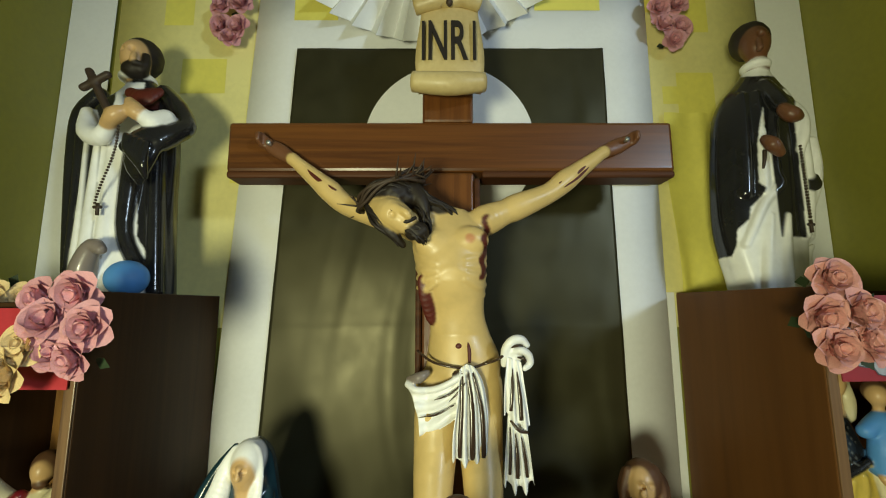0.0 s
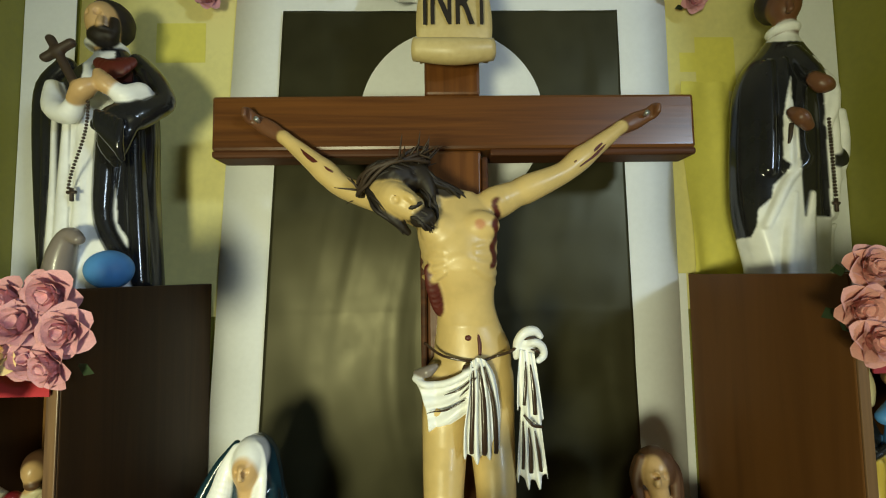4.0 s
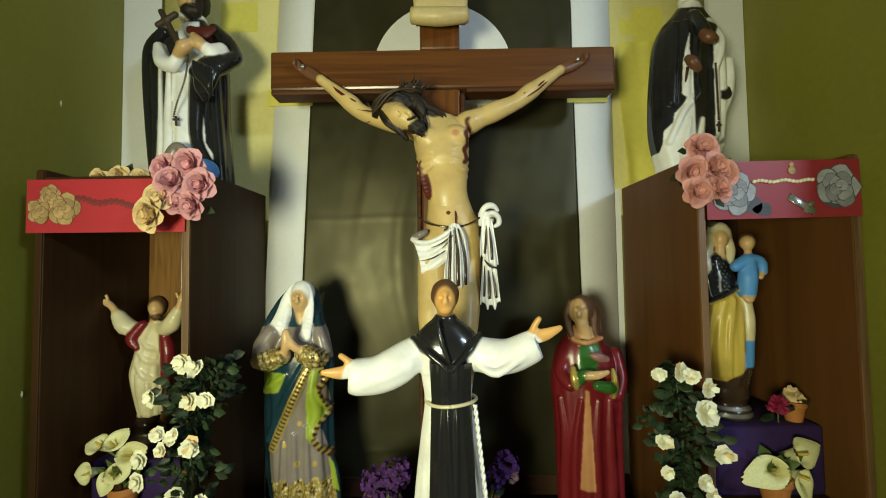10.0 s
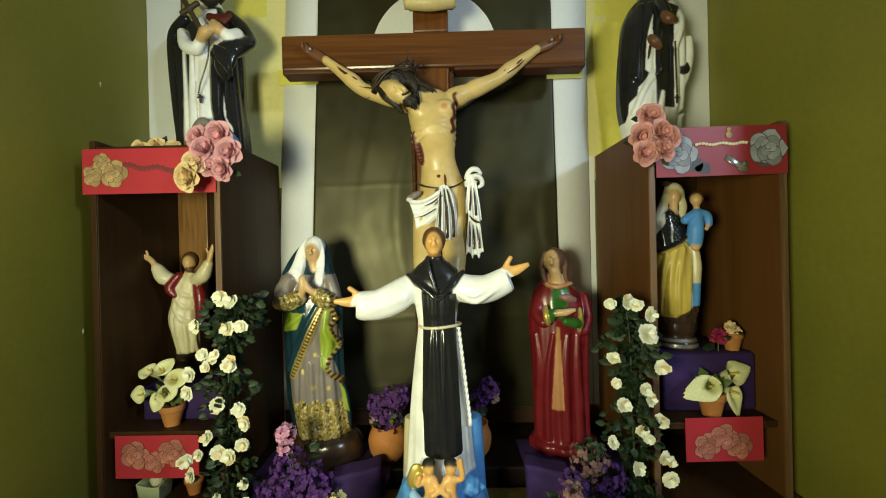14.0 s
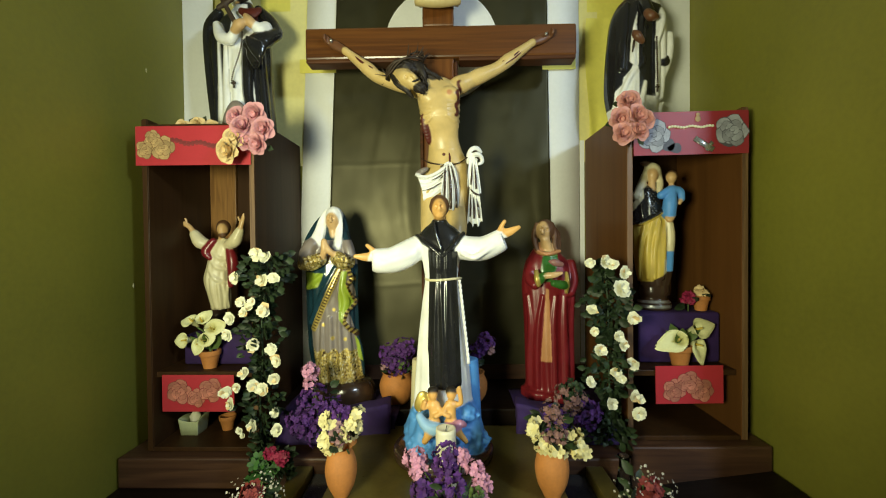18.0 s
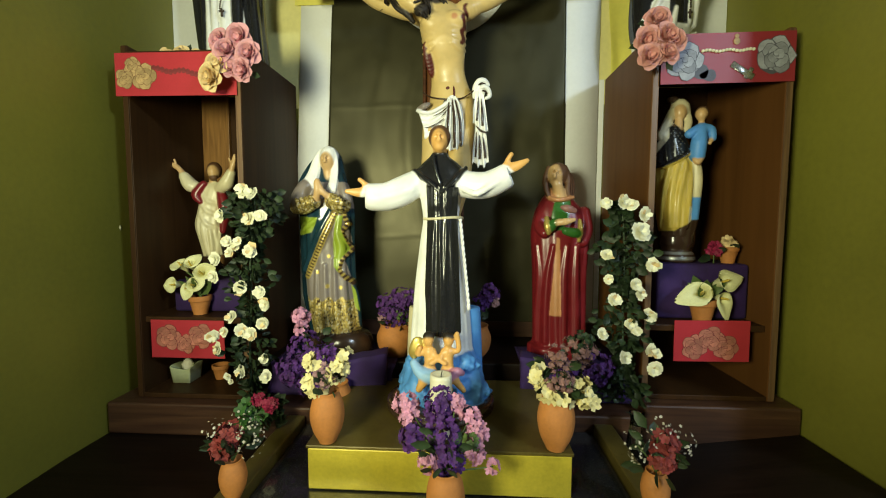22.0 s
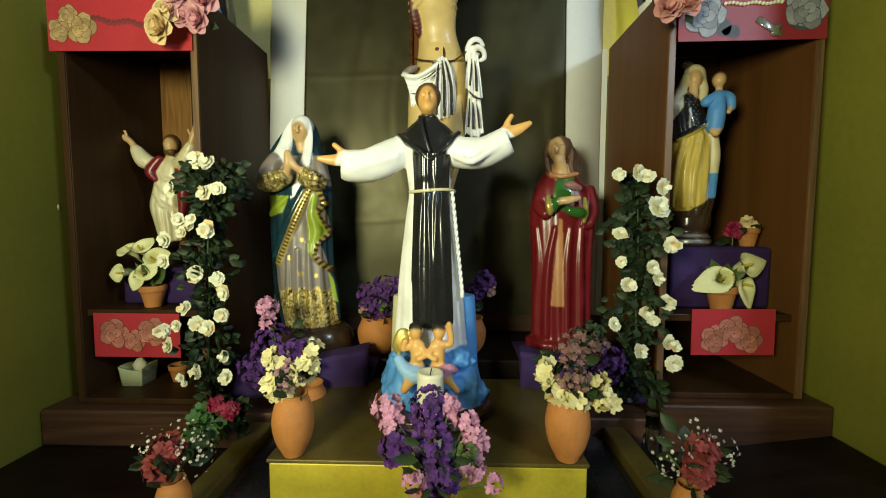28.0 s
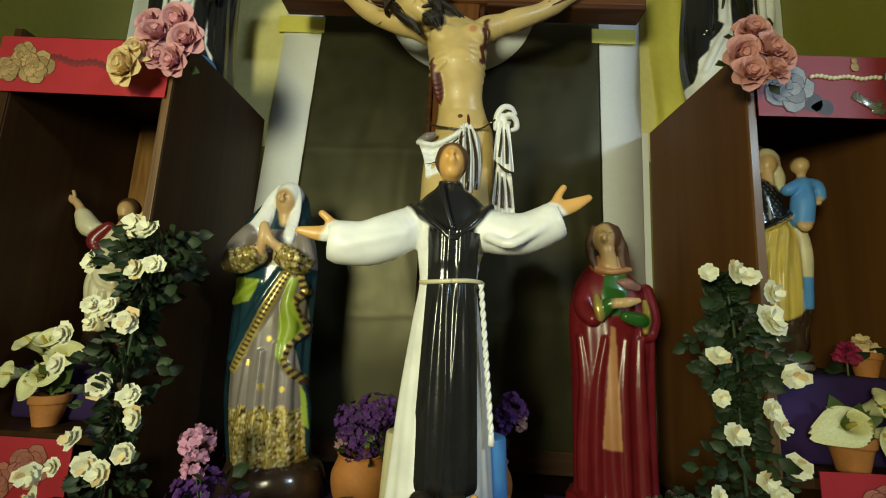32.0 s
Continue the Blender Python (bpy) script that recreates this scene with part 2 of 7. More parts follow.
M["mauveflower"] = paint("dusty_mauve_flower", (0.30, 0.17, 0.19), 0.75, 0.15, 40, 0.1, island=0.25)
M["redflower"] = paint("dull_red_flower", (0.22, 0.032, 0.030), 0.7, 0.15, 40, 0.1, island=0.25)
M["magenta"] = paint("magenta_flower", (0.30, 0.014, 0.065), 0.6, 0.15, 40, 0.1, island=0.2)
M["leaf"] = paint("dark_green_leaf", (0.020, 0.038, 0.014), 0.55, 0.25, 30, 0.08, island=0.4)
M["babysbreath"] = paint("dull_white_gypsophila", (0.46, 0.43, 0.36), 0.8, 0.15, 40, 0.1, island=0.3)
M["greenleaf"] = paint("fresh_green_leaf", (0.035, 0.105, 0.018), 0.55, 0.2, 30, 0.06, island=0.3)
M["dryflower"] = paint("dry_brownish_mauve_flower", (0.21, 0.105, 0.095), 0.8, 0.2, 40, 0.1, island=0.3)
M["stem"] = paint("green_stem", (0.09, 0.14, 0.035), 0.6, 0.2, 30, 0.05)
M["wax"] = paint("white_wax", (0.82, 0.78, 0.6), 0.4, 0.04, 10, 0.03)
M["votive"] = paint("pale_green_votive", (0.56, 0.60, 0.34), 0.4, 0.08, 15, 0.04)
M["thorn"] = paint("thorn_wood", (0.048, 0.029, 0.018), 0.6, 0.2, 40, 0.1)
glass = bpy.data.materials.new("clear_glass")
glass.use_nodes = True
gb = glass.node_tree.nodes["Principled BSDF"]
gb.inputs["Transmission Weight"].default_value, gb.inputs["Roughness"].default_value, gb.inputs["Base Color"].default_value = 1.0, 0.05, (0.8, 0.9, 0.85, 1)
M["glass"] = glass


for key, dull in (("hair", 1.0), ("hair2", 0.9), ("thorn", 1.0), ("blood", 0.8), ("bodyskin", 0.55), ("brownskin", 0.7), ("salmon", 0.6), ("skin", 0.6), ("orangeskin", 0.6), ("blue", 0.85), ("paleblue", 0.85), ("mauveskin", 0.7), ("crimson", 0.5), ("ochre", 0.5), ("ivory", 0.5), ("white", 0.5), ("green", 0.35)):
    COLOURS[M[key].name] = (*COLOURS[M[key].name][:3], -dull)

# painted plaster: one gloss paint whose colour is carried by the form
plaster = bpy.data.materials.new("painted_plaster")
plaster.use_nodes = True
pn, pl = plaster.node_tree.nodes, plaster.node_tree.links
pb = pn["Principled BSDF"]
pa, pc, pz, pf = pn.new("ShaderNodeAttribute"), pn.new("ShaderNodeTexCoord"), pn.new("ShaderNodeTexNoise"), pn.new("ShaderNodeTexNoise")
pa.attribute_name = "paint"
pz.inputs["Scale"].default_value, pz.inputs["Detail"].default_value, pf.inputs["Scale"].default_value = 22, 5, 260
pl.new(pc.outputs["Object"], pz.inputs["Vector"])
pl.new(pc.outputs["Object"], pf.inputs["Vector"])
pr, pm = pn.new("ShaderNodeMapRange"), pn.new("ShaderNodeMix")
pr.inputs[1].default_value, pr.inputs[2].default_value, pr.inputs[3].default_value, pr.inputs[4].default_value = 0.3, 0.62, 0.88, 1.04
pm.data_type, pm.blend_type = "RGBA", "MULTIPLY"
pm.inputs[0].default_value = 1.0
pl.new(pz.outputs[0], pr.inputs[0])
pl.new(pa.outputs["Color"], pm.inputs[6])
pl.new(pr.outputs[0], pm.inputs[7])
pl.new(pm.outputs[2], pb.inputs["Base Color"])
pl.new(pa.outputs["Alpha"], pb.inputs["Metallic"])
pq = pn.new("ShaderNodeMapRange")
pq.inputs[3].default_value, pq.inputs[4].default_value = 0.24, 0.56
pl.new(pz.outputs[0], pq.inputs[0])
pw, ps, pt = pn.new("ShaderNodeRGBToBW"), pn.new("ShaderNodeMapRange"), pn.new("ShaderNodeMath")
ps.inputs[1].default_value, ps.inputs[2].default_value, ps.inputs[3].default_value, ps.inputs[4].default_value = 0.01, 0.30, 0.45, 0.95
pt.operation = "MULTIPLY"
pl.new(pa.outputs["Color"], pw.inputs[0])
pl.new(pw.outputs[0], ps.inputs[0])
pl.new(pq.outputs[0], pt.inputs[0])
pl.new(ps.outputs[0], pt.inputs[1])
ph, pu = pn.new("ShaderNodeMath"), pn.new("ShaderNodeMath")
ph.operation, pu.operation = "MULTIPLY_ADD", "MAXIMUM"
ph.inputs[1].default_value, ph.inputs[2].default_value = -0.6, 0.0
pl.new(pa.outputs["Alpha"], ph.inputs[0])
pl.new(ph.outputs[0], pu.inputs[0])
pl.new(pt.outputs[0], pu.inputs[1])
pl.new(pu.outputs[0], pb.inputs["Roughness"])
pk = pn.new("ShaderNodeMath")
pk.operation, pk.use_clamp = "MULTIPLY_ADD", True
pk.inputs[1].default_value, pk.inputs[2].default_value = 0.4, 0.25
pl.new(pa.outputs["Alpha"], pk.inputs[0])
pl.new(pk.outputs[0], pb.inputs["Coat Weight"])
pb.inputs["Coat Roughness"].default_value = 0.10
pp = pn.new("ShaderNodeBump")
pp.inputs["Strength"].default_value, pp.inputs["Distance"].default_value = 0.25, 0.004
pl.new(pz.outputs[0], pp.inputs["Height"])
pl.new(pp.outputs[0], pb.inputs["Normal"])


# ---- builders ----
class Form:
    """Gathers lofts, tubes and balls into one mesh with several paints."""

    def __init__(self):
        self.v, self.f, self.m, self.names = [], [], [], []

    def slot(self, key):
        if key not in self.names:
            self.names.append(key)
        return self.names.index(key)

    def grid(self, rows, key, closed=True, caps=True, pick=None):
        n, base = len(rows[0]), len(self.v)
        for r in rows:
            self.v += [tuple(p) for p in r]
        for i in range(len(rows) - 1):
            for j in range(n if closed else n - 1):
                k = (j + 1) % n
                self.f.append((base + i * n + j, base + i * n + k, base + (i + 1) * n + k, base + (i + 1) * n + j))
                self.m.append(self.slot(pick(i / max(1, len(rows) - 2), (j + 0.5) / n) if pick else key))
        if caps and closed:
            for i, order in ((0, -1), (len(rows) - 1, 1)):
                ring = [base + i * n + j for j in range(n)][::order]
                self.f.append(tuple(ring))
                self.m.append(self.m[-1] if i else self.slot(key if not pick else pick(0, 0)))

    def loft(self, rings, key="white", n=44, steps=5, folds=(0, 0, 0), pick=None, seed=0.0):
        """rings: (z, cx, cy, rx, ry) from below upwards. folds: count, depth below, depth above.
        pick(a, z): the paint at angle a (0 in front, plus to the right) and height z."""
        prof = smooth_rows(rings, steps)
        z0, z1 = rings[0][0], rings[-1][0]
        rows = []
        for z, cx, cy, rx, ry in prof:
            u = (z - z0) / max(1e-6, z1 - z0)
            k, lo, hi = folds
            amp = lo + (hi - lo) * u
            ring = []
            for j in range(n):
                a = math.tau * j / n
                s = 1 + amp * (math.sin(k * a + seed + 0.9 * math.sin(3 * a + seed)) + 0.4 * math.sin(1.7 * k * a + 2 * seed + 2.2 * u)) if k else 1
                ring.append((cx + math.sin(a) * rx * s, cy - math.cos(a) * ry * s, z))
            rows.append(ring)
        zs = [p[0] for p in prof]

        def choose(i, j):
            a = math.tau * j
            a = a - math.tau if a > math.pi else a
            return pick(a, zs[min(len(zs) - 1, int(i * (len(zs) - 2) + 0.5))])
        self.grid(rows, key, True, True, choose if pick else None)
        return self

    def tube(self, pts, radii, key, n=12, steps=5, flat=1.0, axis=(0, 1, 0)):
        """A limb along points; flat squeezes it along axis."""
        rr = radii if isinstance(radii, (list, tuple)) else [radii] * len(pts)
        prof = smooth_rows([(*p, r) for p, r in zip(pts, rr)], steps)
        rows, ax = [], Vector(axis).normalized()
        for i, (x, y, z, r) in enumerate(prof):
            a, b = prof[max(0, i - 1)], prof[min(len(prof) - 1, i + 1)]
            d = Vector((b[0] - a[0], b[1] - a[1], b[2] - a[2]))
            d = d.normalized() if d.length > 1e-9 else Vector((0, 0, 1))
            s = d.cross(ax)
            s = s.normalized() if s.length > 1e-3 else d.orthogonal().normalized()
            q = d.cross(s)
            rows.append([Vector((x, y, z)) + s * (math.cos(math.tau * j / n) * r) + q * (math.sin(math.tau * j / n) * r * flat) for j in range(n)])
        self.grid(rows, key)
        return self

    def ball(self, c, r, key, n=20, pick=None, lump=0.0):
        rx, ry, rz = r if isinstance(r, (list, tuple)) else (r, r, r)
        rows = []
        m = max(6, n // 2)
        for i in range(m + 1):
            p = math.pi * (0.02 + 0.96 * i / m)
            ring = []
            for j in range(n):
                a = math.tau * j / n
                d = Vector((math.sin(a) * math.sin(p), -math.cos(a) * math.sin(p), -math.cos(p)))
                s = 1 + lump * noise.noise(d * 2.3 + Vector(c) * 40) if lump else 1
                ring.append((c[0] + d.x * rx * s, c[1] + d.y * ry * s, c[2] + d.z * rz * s))
            rows.append(ring)
        self.grid(rows, key, True, True, pick)
        return self

    def made(self, name, parent=None, label="", smooth=True, m=None):
        me = bpy.data.meshes.new(name)
        me.from_pydata([tuple(p) for p in self.v], [], self.f)
        for key in self.names:
            me.materials.append(M[key])
        me.polygons.foreach_set("material_index", self.m)
        me.polygons.foreach_set("use_smooth", [smooth] * len(self.f))
        me.update()
        ob = new(name, me)
        if m is not None:
            ob.matrix_basis = m
        if parent is not None:
            ob.parent = parent
        if label:
            tagged(ob, label)
        return ob


class Clay:
    """The same moulding calls as Form, melted into one smooth skin with painted colours."""

    def __init__(self, melt=0.006, grain=0.0025, wash=None):
        self.wash = wash
        self.p, self.extra, self.melt, self.grain, self.v = [], Form(), melt, grain, None

    def loft(self, rings, key="white", n=0, steps=5, folds=(0, 0, 0), pick=None, seed=0.0):
        self.p.append(("loft", np.array(smooth_rows(rings, 6)), key, folds, pick, seed))

    def tube(self, pts, radii, key, n=12, steps=5, flat=1.0, axis=(0, 1, 0)):
        rr = radii if isinstance(radii, (list, tuple)) else [radii] * len(pts)
        if max(rr) < 0.0052:
            return self.extra.tube(pts, radii, key, n, steps, flat, axis)
        self.p.append(("tube", np.array(smooth_rows([(*p, r) for p, r in zip(pts, rr)], 4)), key, flat))

    def ball(self, c, r, key, n=20, pick=None, lump=0.0):
        r = tuple(r) if isinstance(r, (list, tuple)) else (r, r, r)
        if max(r) < 0.0065:
            return self.extra.ball(c, r, key, n, pick, lump)
        self.p.append(("ball", np.array(c, float), np.array(r, float), key, lump))

    def fold(self, pts, radii, key, out=0.4, of=0):
        """A fold lying on the front of loft number of, standing out by that share of its width."""
        P = [q for q in self.p if q[0] == "loft"][of][1]
        run = []
        for (x, z), r in zip(pts, radii):
            cx, cy, rx, ry = (float(np.interp(z, P[:, 0], P[:, i])) for i in (1, 2, 3, 4))
            run.append((x, cy - ry * math.sqrt(max(0.04, 1 - ((x - cx) / rx) ** 2)) + r * (1 - 2 * out), z))
        self.tube(run, radii, key)

    def cut(self, c, r):
        """Hollow out a ball from what is there so far."""
        self.p.append(("ball", np.array(c, float), np.full(3, float(r)), "", 0.0))

    def grid(self, rows, key, **k):
        self.extra.grid(rows, key, **k)

    def bounds(self, q):
        if q[0] == "ball":
            return q[1] - q[2], q[1] + q[2]
        if q[0] == "tube":
            a = q[1]
            return (a[:, :3] - a[:, 3:]).min(0), (a[:, :3] + a[:, 3:]).max(0)
        z, cx, cy, rx, ry = q[1].T
        return np.array([(cx - 1.15 * rx).min(), (cy - 1.15 * ry).min(), z.min()]), np.array([(cx + 1.15 * rx).max(), (cy + 1.15 * ry).max(), z.max()])

    def far(self, q, X, Y, Z):
        """How far each place lies outside the piece q."""
        if q[0] == "ball":
            c, r = q[1], q[2]
            if q[4]:
                w = 1 + q[4] * 0.35 * (np.sin(X * 190 + 3) * np.sin(Y * 170) * np.sin(Z * 210 + 1))
            else:
                w = 1.0
            a, b, d = (X - c[0]) / (r[0] * w), (Y - c[1]) / (r[1] * w), (Z - c[2]) / (r[2] * w)
            k0 = np.sqrt(a * a + b * b + d * d)
            k1 = np.sqrt((a / r[0]) ** 2 + (b / r[1]) ** 2 + (d / r[2]) ** 2) + 1e-9
            return k0 * (k0 - 1) / k1
        if q[0] == "tube":
            best, flat = None, q[3]
            for A, B in zip(q[1][:-1], q[1][1:]):
                d = B[:3] - A[:3]
                L = float(d @ d) + 1e-12
                t = np.clip(((X - A[0]) * d[0] + (Y - A[1]) * d[1] + (Z - A[2]) * d[2]) / L, 0, 1)
                u = np.sqrt((X - A[0] - t * d[0]) ** 2 + ((Y - A[1] - t * d[1]) / flat) ** 2 + (Z - A[2] - t * d[2]) ** 2)
                u = (u - A[3] - (B[3] - A[3]) * t) * (0.5 + 0.5 * min(1, flat))
                best = u if best is None else np.minimum(best, u)
            return best
        P = q[1]
        cx, cy, rx, ry = (np.interp(Z, P[:, 0], P[:, i]) for i in (1, 2, 3, 4))
        z0, z1 = P[0, 0], P[-1, 0]
        k, lo, hi = q[3]
        a = np.arctan2((X - cx) / rx, -(Y - cy) / ry)
        if k:
            u = (Z - z0) / (z1 - z0)
            sd = q[5]
            w = 1 + (lo + (hi - lo) * u) * (np.sin(k * a + sd + 0.9 * np.sin(3 * a + sd) + 0.5 * np.sin(9 * u)) + 0.5 * np.sin(1.7 * k * a + 2 * sd + 2.2 * u))
        else:
            w = 1.0
        d = (np.sqrt(((X - cx) / rx) ** 2 + ((Y - cy) / ry) ** 2) - w) * np.minimum(rx, ry) * 0.85
        return np.maximum(d, np.maximum(z0 - Z, Z - z1))

    def hue(self, q, x, y, z):
        if q[0] == "loft" and q[4]:
            P = q[1]
            cx, cy, rx, ry = (float(np.interp(z, P[:, 0], P[:, i])) for i in (1, 2, 3, 4))
            return q[4](math.atan2((x - cx) / rx, -(y - cy) / ry), z)
        return q[2] if q[0] != "ball" else q[3]

    def shaped(self):
        h, k = self.grain, self.melt
        los, his = zip(*[self.bounds(q) for q in self.p])
        lo, hi = np.min(los, 0) - 3 * h, np.max(his, 0) + 3 * h
        n = np.ceil((hi - lo) / h).astype(int) + 1
        F = np.full(n, 0.05, np.float32)
        near, who = np.full(n, 0.05, np.float32), np.full(n, -1, np.int16)
        for i, q in enumerate(self.p):
            a = np.maximum(0, ((los[i] - lo - k) / h).astype(int) - 2)
            b = np.minimum(n, ((his[i] - lo + k) / h).astype(int) + 3)
            X, Y, Z = np.meshgrid(*[lo[j] + h * np.arange(a[j], b[j]) for j in range(3)], indexing="ij", sparse=True)
            sl = tuple(slice(a[j], b[j]) for j in range(3))
            d = (self.far(q, X, Y, Z) + np.zeros(tuple(b - a))).astype(np.float32)
            if q[0] == "ball" and not q[3]:
                F[sl] = np.maximum(F[sl], -d)
                continue
            m = np.maximum(k - np.abs(F[sl] - d), 0) / k
            F[sl] = np.minimum(F[sl], d) - m * m * k * 0.25
            w = d < near[sl]
            near[sl] = np.where(w, d, near[sl])
            who[sl] = np.where(w, i, who[sl])
        S = F < 0
        c = sum(S[x:n[0] - 1 + x, y:n[1] - 1 + y, z:n[2] - 1 + z].astype(np.int8) for x in (0, 1) for y in (0, 1) for z in (0, 1))
        cells = np.argwhere((c > 0) & (c < 8))
        ids = np.full(n - 1, -1, np.int64)
        ids[tuple(cells.T)] = np.arange(len(cells))
        acc, cnt = np.zeros((len(cells), 3)), np.zeros(len(cells))
        corner = [np.array((x, y, z)) for x in (0, 1) for y in (0, 1) for z in (0, 1)]
        for a in corner:
            for b in corner:
                if (b - a).sum() == 1 and (b >= a).all():
                    fa, fb = F[tuple((cells + a).T)], F[tuple((cells + b).T)]
                    hit = (fa < 0) != (fb < 0)
                    t = np.where(hit, fa / np.where(hit, fa - fb, 1), 0)
                    acc += hit[:, None] * (a + t[:, None] * (b - a))
                    cnt += hit
        at = cells + acc / cnt[:, None]
        verts = lo + h * at
        faces = []
        for ax in range(3):
            u, v = (ax + 1) % 3, (ax + 2) % 3
            A = [slice(None)] * 3
            B = [slice(None)] * 3
            A[ax], B[ax] = slice(0, -1), slice(1, None)
            E = np.argwhere(S[tuple(A)] != S[tuple(B)])
            E = E[(E[:, u] > 0) & (E[:, v] > 0) & (E[:, u] < n[u] - 1) & (E[:, v] < n[v] - 1)]
            du, dv = np.eye(3, dtype=int)[u], np.eye(3, dtype=int)[v]
            quad = np.stack([ids[tuple((E - x).T)] for x in (du + dv, dv, 0 * du, du)], 1)
            out = S[tuple(E.T)]
            quad = np.where(out[:, None], quad, quad[:, ::-1])
            faces.append(quad[(quad >= 0).all(1)])
        faces = np.concatenate(faces)
        # the two nearest pieces share the paint along their seam
        V = len(verts)
        d1, d2 = np.full(V, 0.03), np.full(V, 0.03)
        w1, w2 = np.zeros(V, int), np.zeros(V, int)
        for i, q in enumerate(self.p):
            if q[0] == "ball" and not q[3]:
                continue
            m = np.nonzero(((verts > los[i] - 0.008) & (verts < his[i] + 0.008)).all(1))[0]
            if not len(m):
                continue
            d = self.far(q, verts[m, 0], verts[m, 1], verts[m, 2])
            first = d < d1[m]
            second = ~first & (d < d2[m])
            d2[m] = np.where(first, d1[m], np.where(second, d, d2[m]))
            w2[m] = np.where(first, w1[m], np.where(second, i, w2[m]))
            d1[m], w1[m] = np.where(first, d, d1[m]), np.where(first, i, w1[m])
        mix = np.clip(0.5 + (d2 - d1) / 0.004, 0, 1)
        cols = np.zeros((V, 4))

        def tone(i, who):
            key = self.hue(self.p[who], *verts[i])
            if self.wash:
                key = self.wash(key, *verts[i])
            return COLOURS[M[key].name]

        for i in range(V):
            cols[i] = tone(i, w1[i])
            if mix[i] < 1:
                cols[i] = mix[i] * cols[i] + (1 - mix[i]) * np.array(tone(i, w2[i]))
        soft, deg = cols * 1.0, np.ones((len(verts), 1))
        for i in range(4):
            np.add.at(soft, faces[:, i], cols[faces[:, i - 1]])
            np.add.at(deg, faces[:, i], 1.0)
        return verts, faces, soft / deg

    def made(self, name, m=None):
        verts, faces, cols = self.shaped()
        if self.v is not None:
            verts = self.v(verts)
        ex = self.extra
        ev = np.array([tuple(p) for p in ex.v], float).reshape(-1, 3)
        if self.v is not None and len(ev):
            ev = self.v(ev)
        ec = np.zeros((len(ev), 4))
        for f, mi in zip(ex.f, ex.m):
            ec[list(f)] = COLOURS[M[ex.names[mi]].name]
        me = bpy.data.meshes.new(name)
        me.from_pydata(np.concatenate([verts, ev]).tolist(), [], faces.tolist() + [tuple(i + len(verts) for i in f) for f in ex.f])
        me.materials.append(plaster)
        me.polygons.foreach_set("use_smooth", [True] * len(me.polygons))
        at = me.color_attributes.new("paint", "FLOAT_COLOR", "POINT")
        at.data.foreach_set("color", np.concatenate([cols, ec]).ravel())
        me.update()
        ob = new(name, me)
        if m is not None:
            ob.matrix_basis = m
        return ob


def smooth_rows(rows, steps):
    """Catmull-Rom through rows of numbers."""
    r = [np.array(x, float) for x in rows]
    out = []
    for i in range(len(r) - 1):
        a, b, c, d = r[max(0, i - 1)], r[i], r[i + 1], r[min(len(r) - 1, i + 2)]
        for k in range(steps):
            t = k / steps
            out.append(0.5 * (2 * b + (c - a) * t + (2 * a - 5 * b + 4 * c - d) * t * t + (3 * b - a - 3 * c + d) * t ** 3))
    out.append(r[-1])
    return [tuple(float(v) for v in x) for x in out]


def part(name, bm, mat, parent, label="", smooth=False):
    me = bpy.data.meshes.new(name)
    bm.to_mesh(me)
    bm.free()
    me.materials.append(mat)
    if smooth:
        me.polygons.foreach_set("use_smooth", [True] * len(me.polygons))
    ob = new(name, me)
    if parent is not None:
        ob.parent = parent
    if label:
        tagged(ob, label)
    return ob


def slab(x0, x1, y0, y1, z0, z1, bevel=0.002, turn=0.0):
    bm = bmesh.new()
    bmesh.ops.create_cube(bm, size=1.0)
    for v in bm.verts:
        v.co = Vector((x0 + (v.co.x + 0.5) * (x1 - x0), y0 + (v.co.y + 0.5) * (y1 - y0), z0 + (v.co.z + 0.5) * (z1 - z0)))
    if bevel:
        bmesh.ops.bevel(bm, geom=list(bm.edges), offset=bevel, segments=2, profile=0.5, affect="EDGES")
    return bm


def thing(name, x, y, z, label, category, group="", rz=0.0):
    ob = new(name)
    ob.matrix_basis = pose(x, y, z, 0, 0, rz)
    ob.empty_display_size = 0.05
    return tagged(ob, label, category, group)


def structure(name, bm, mat, label=""):
    return tagged(part(name, bm, mat, None), label or name.replace("_", " "), "", "", "structure")


# ---- the setting ----
structure("wall_north", slab(-1.5, 1.6, 0.02, 0.17, 0, 2.95, 0), M["olive"], "olive yellow painted back wall of the niche")
w = structure("wall_west", slab(-0.15, 0, -1.2, 0.0, 0, 2.95, 0), M["olive"], "olive yellow painted side wall")
w.matrix_basis = pose(-1.038, 0.018, 0, 0, 0, 5.0)
# the near end is out of view, placed by the daylight's edge
e = structure("wall_east", slab(0, 0.06, -0.745, 0.0, 0, 2.95, 0), M["olive"], "olive yellow painted side wall")
e.matrix_basis = pose(0.980, 0.018, 0, 0, 0, 1.0)
structure("wall_west_return", slab(-3.2, -1.085, -1.33, -1.18, 0, 2.95, 0), M["olive"], "plain unseen wall beside the niche")
# added out of view; with the east wall's end it bounds the daylight
structure("wall_east_return", slab(1.055, 3.2, -0.76, -0.70, 0, 2.95, 0), M["olive"], "plain unseen wall beside the niche")
structure("wall_south", slab(-3.2, 3.2, -5.15, -5.0, 0, 2.95, 0), M["plaster"], "plain pale wall behind")
structure("wall_far_west", slab(-3.35, -3.202, -5.0, -1.18, 0, 2.95, 0), M["plaster"], "plain pale side wall behind")
structure("wall_far_east", slab(3.202, 3.35, -5.0, -0.70, 0, 2.95, 0), M["plaster"], "plain pale side wall behind")
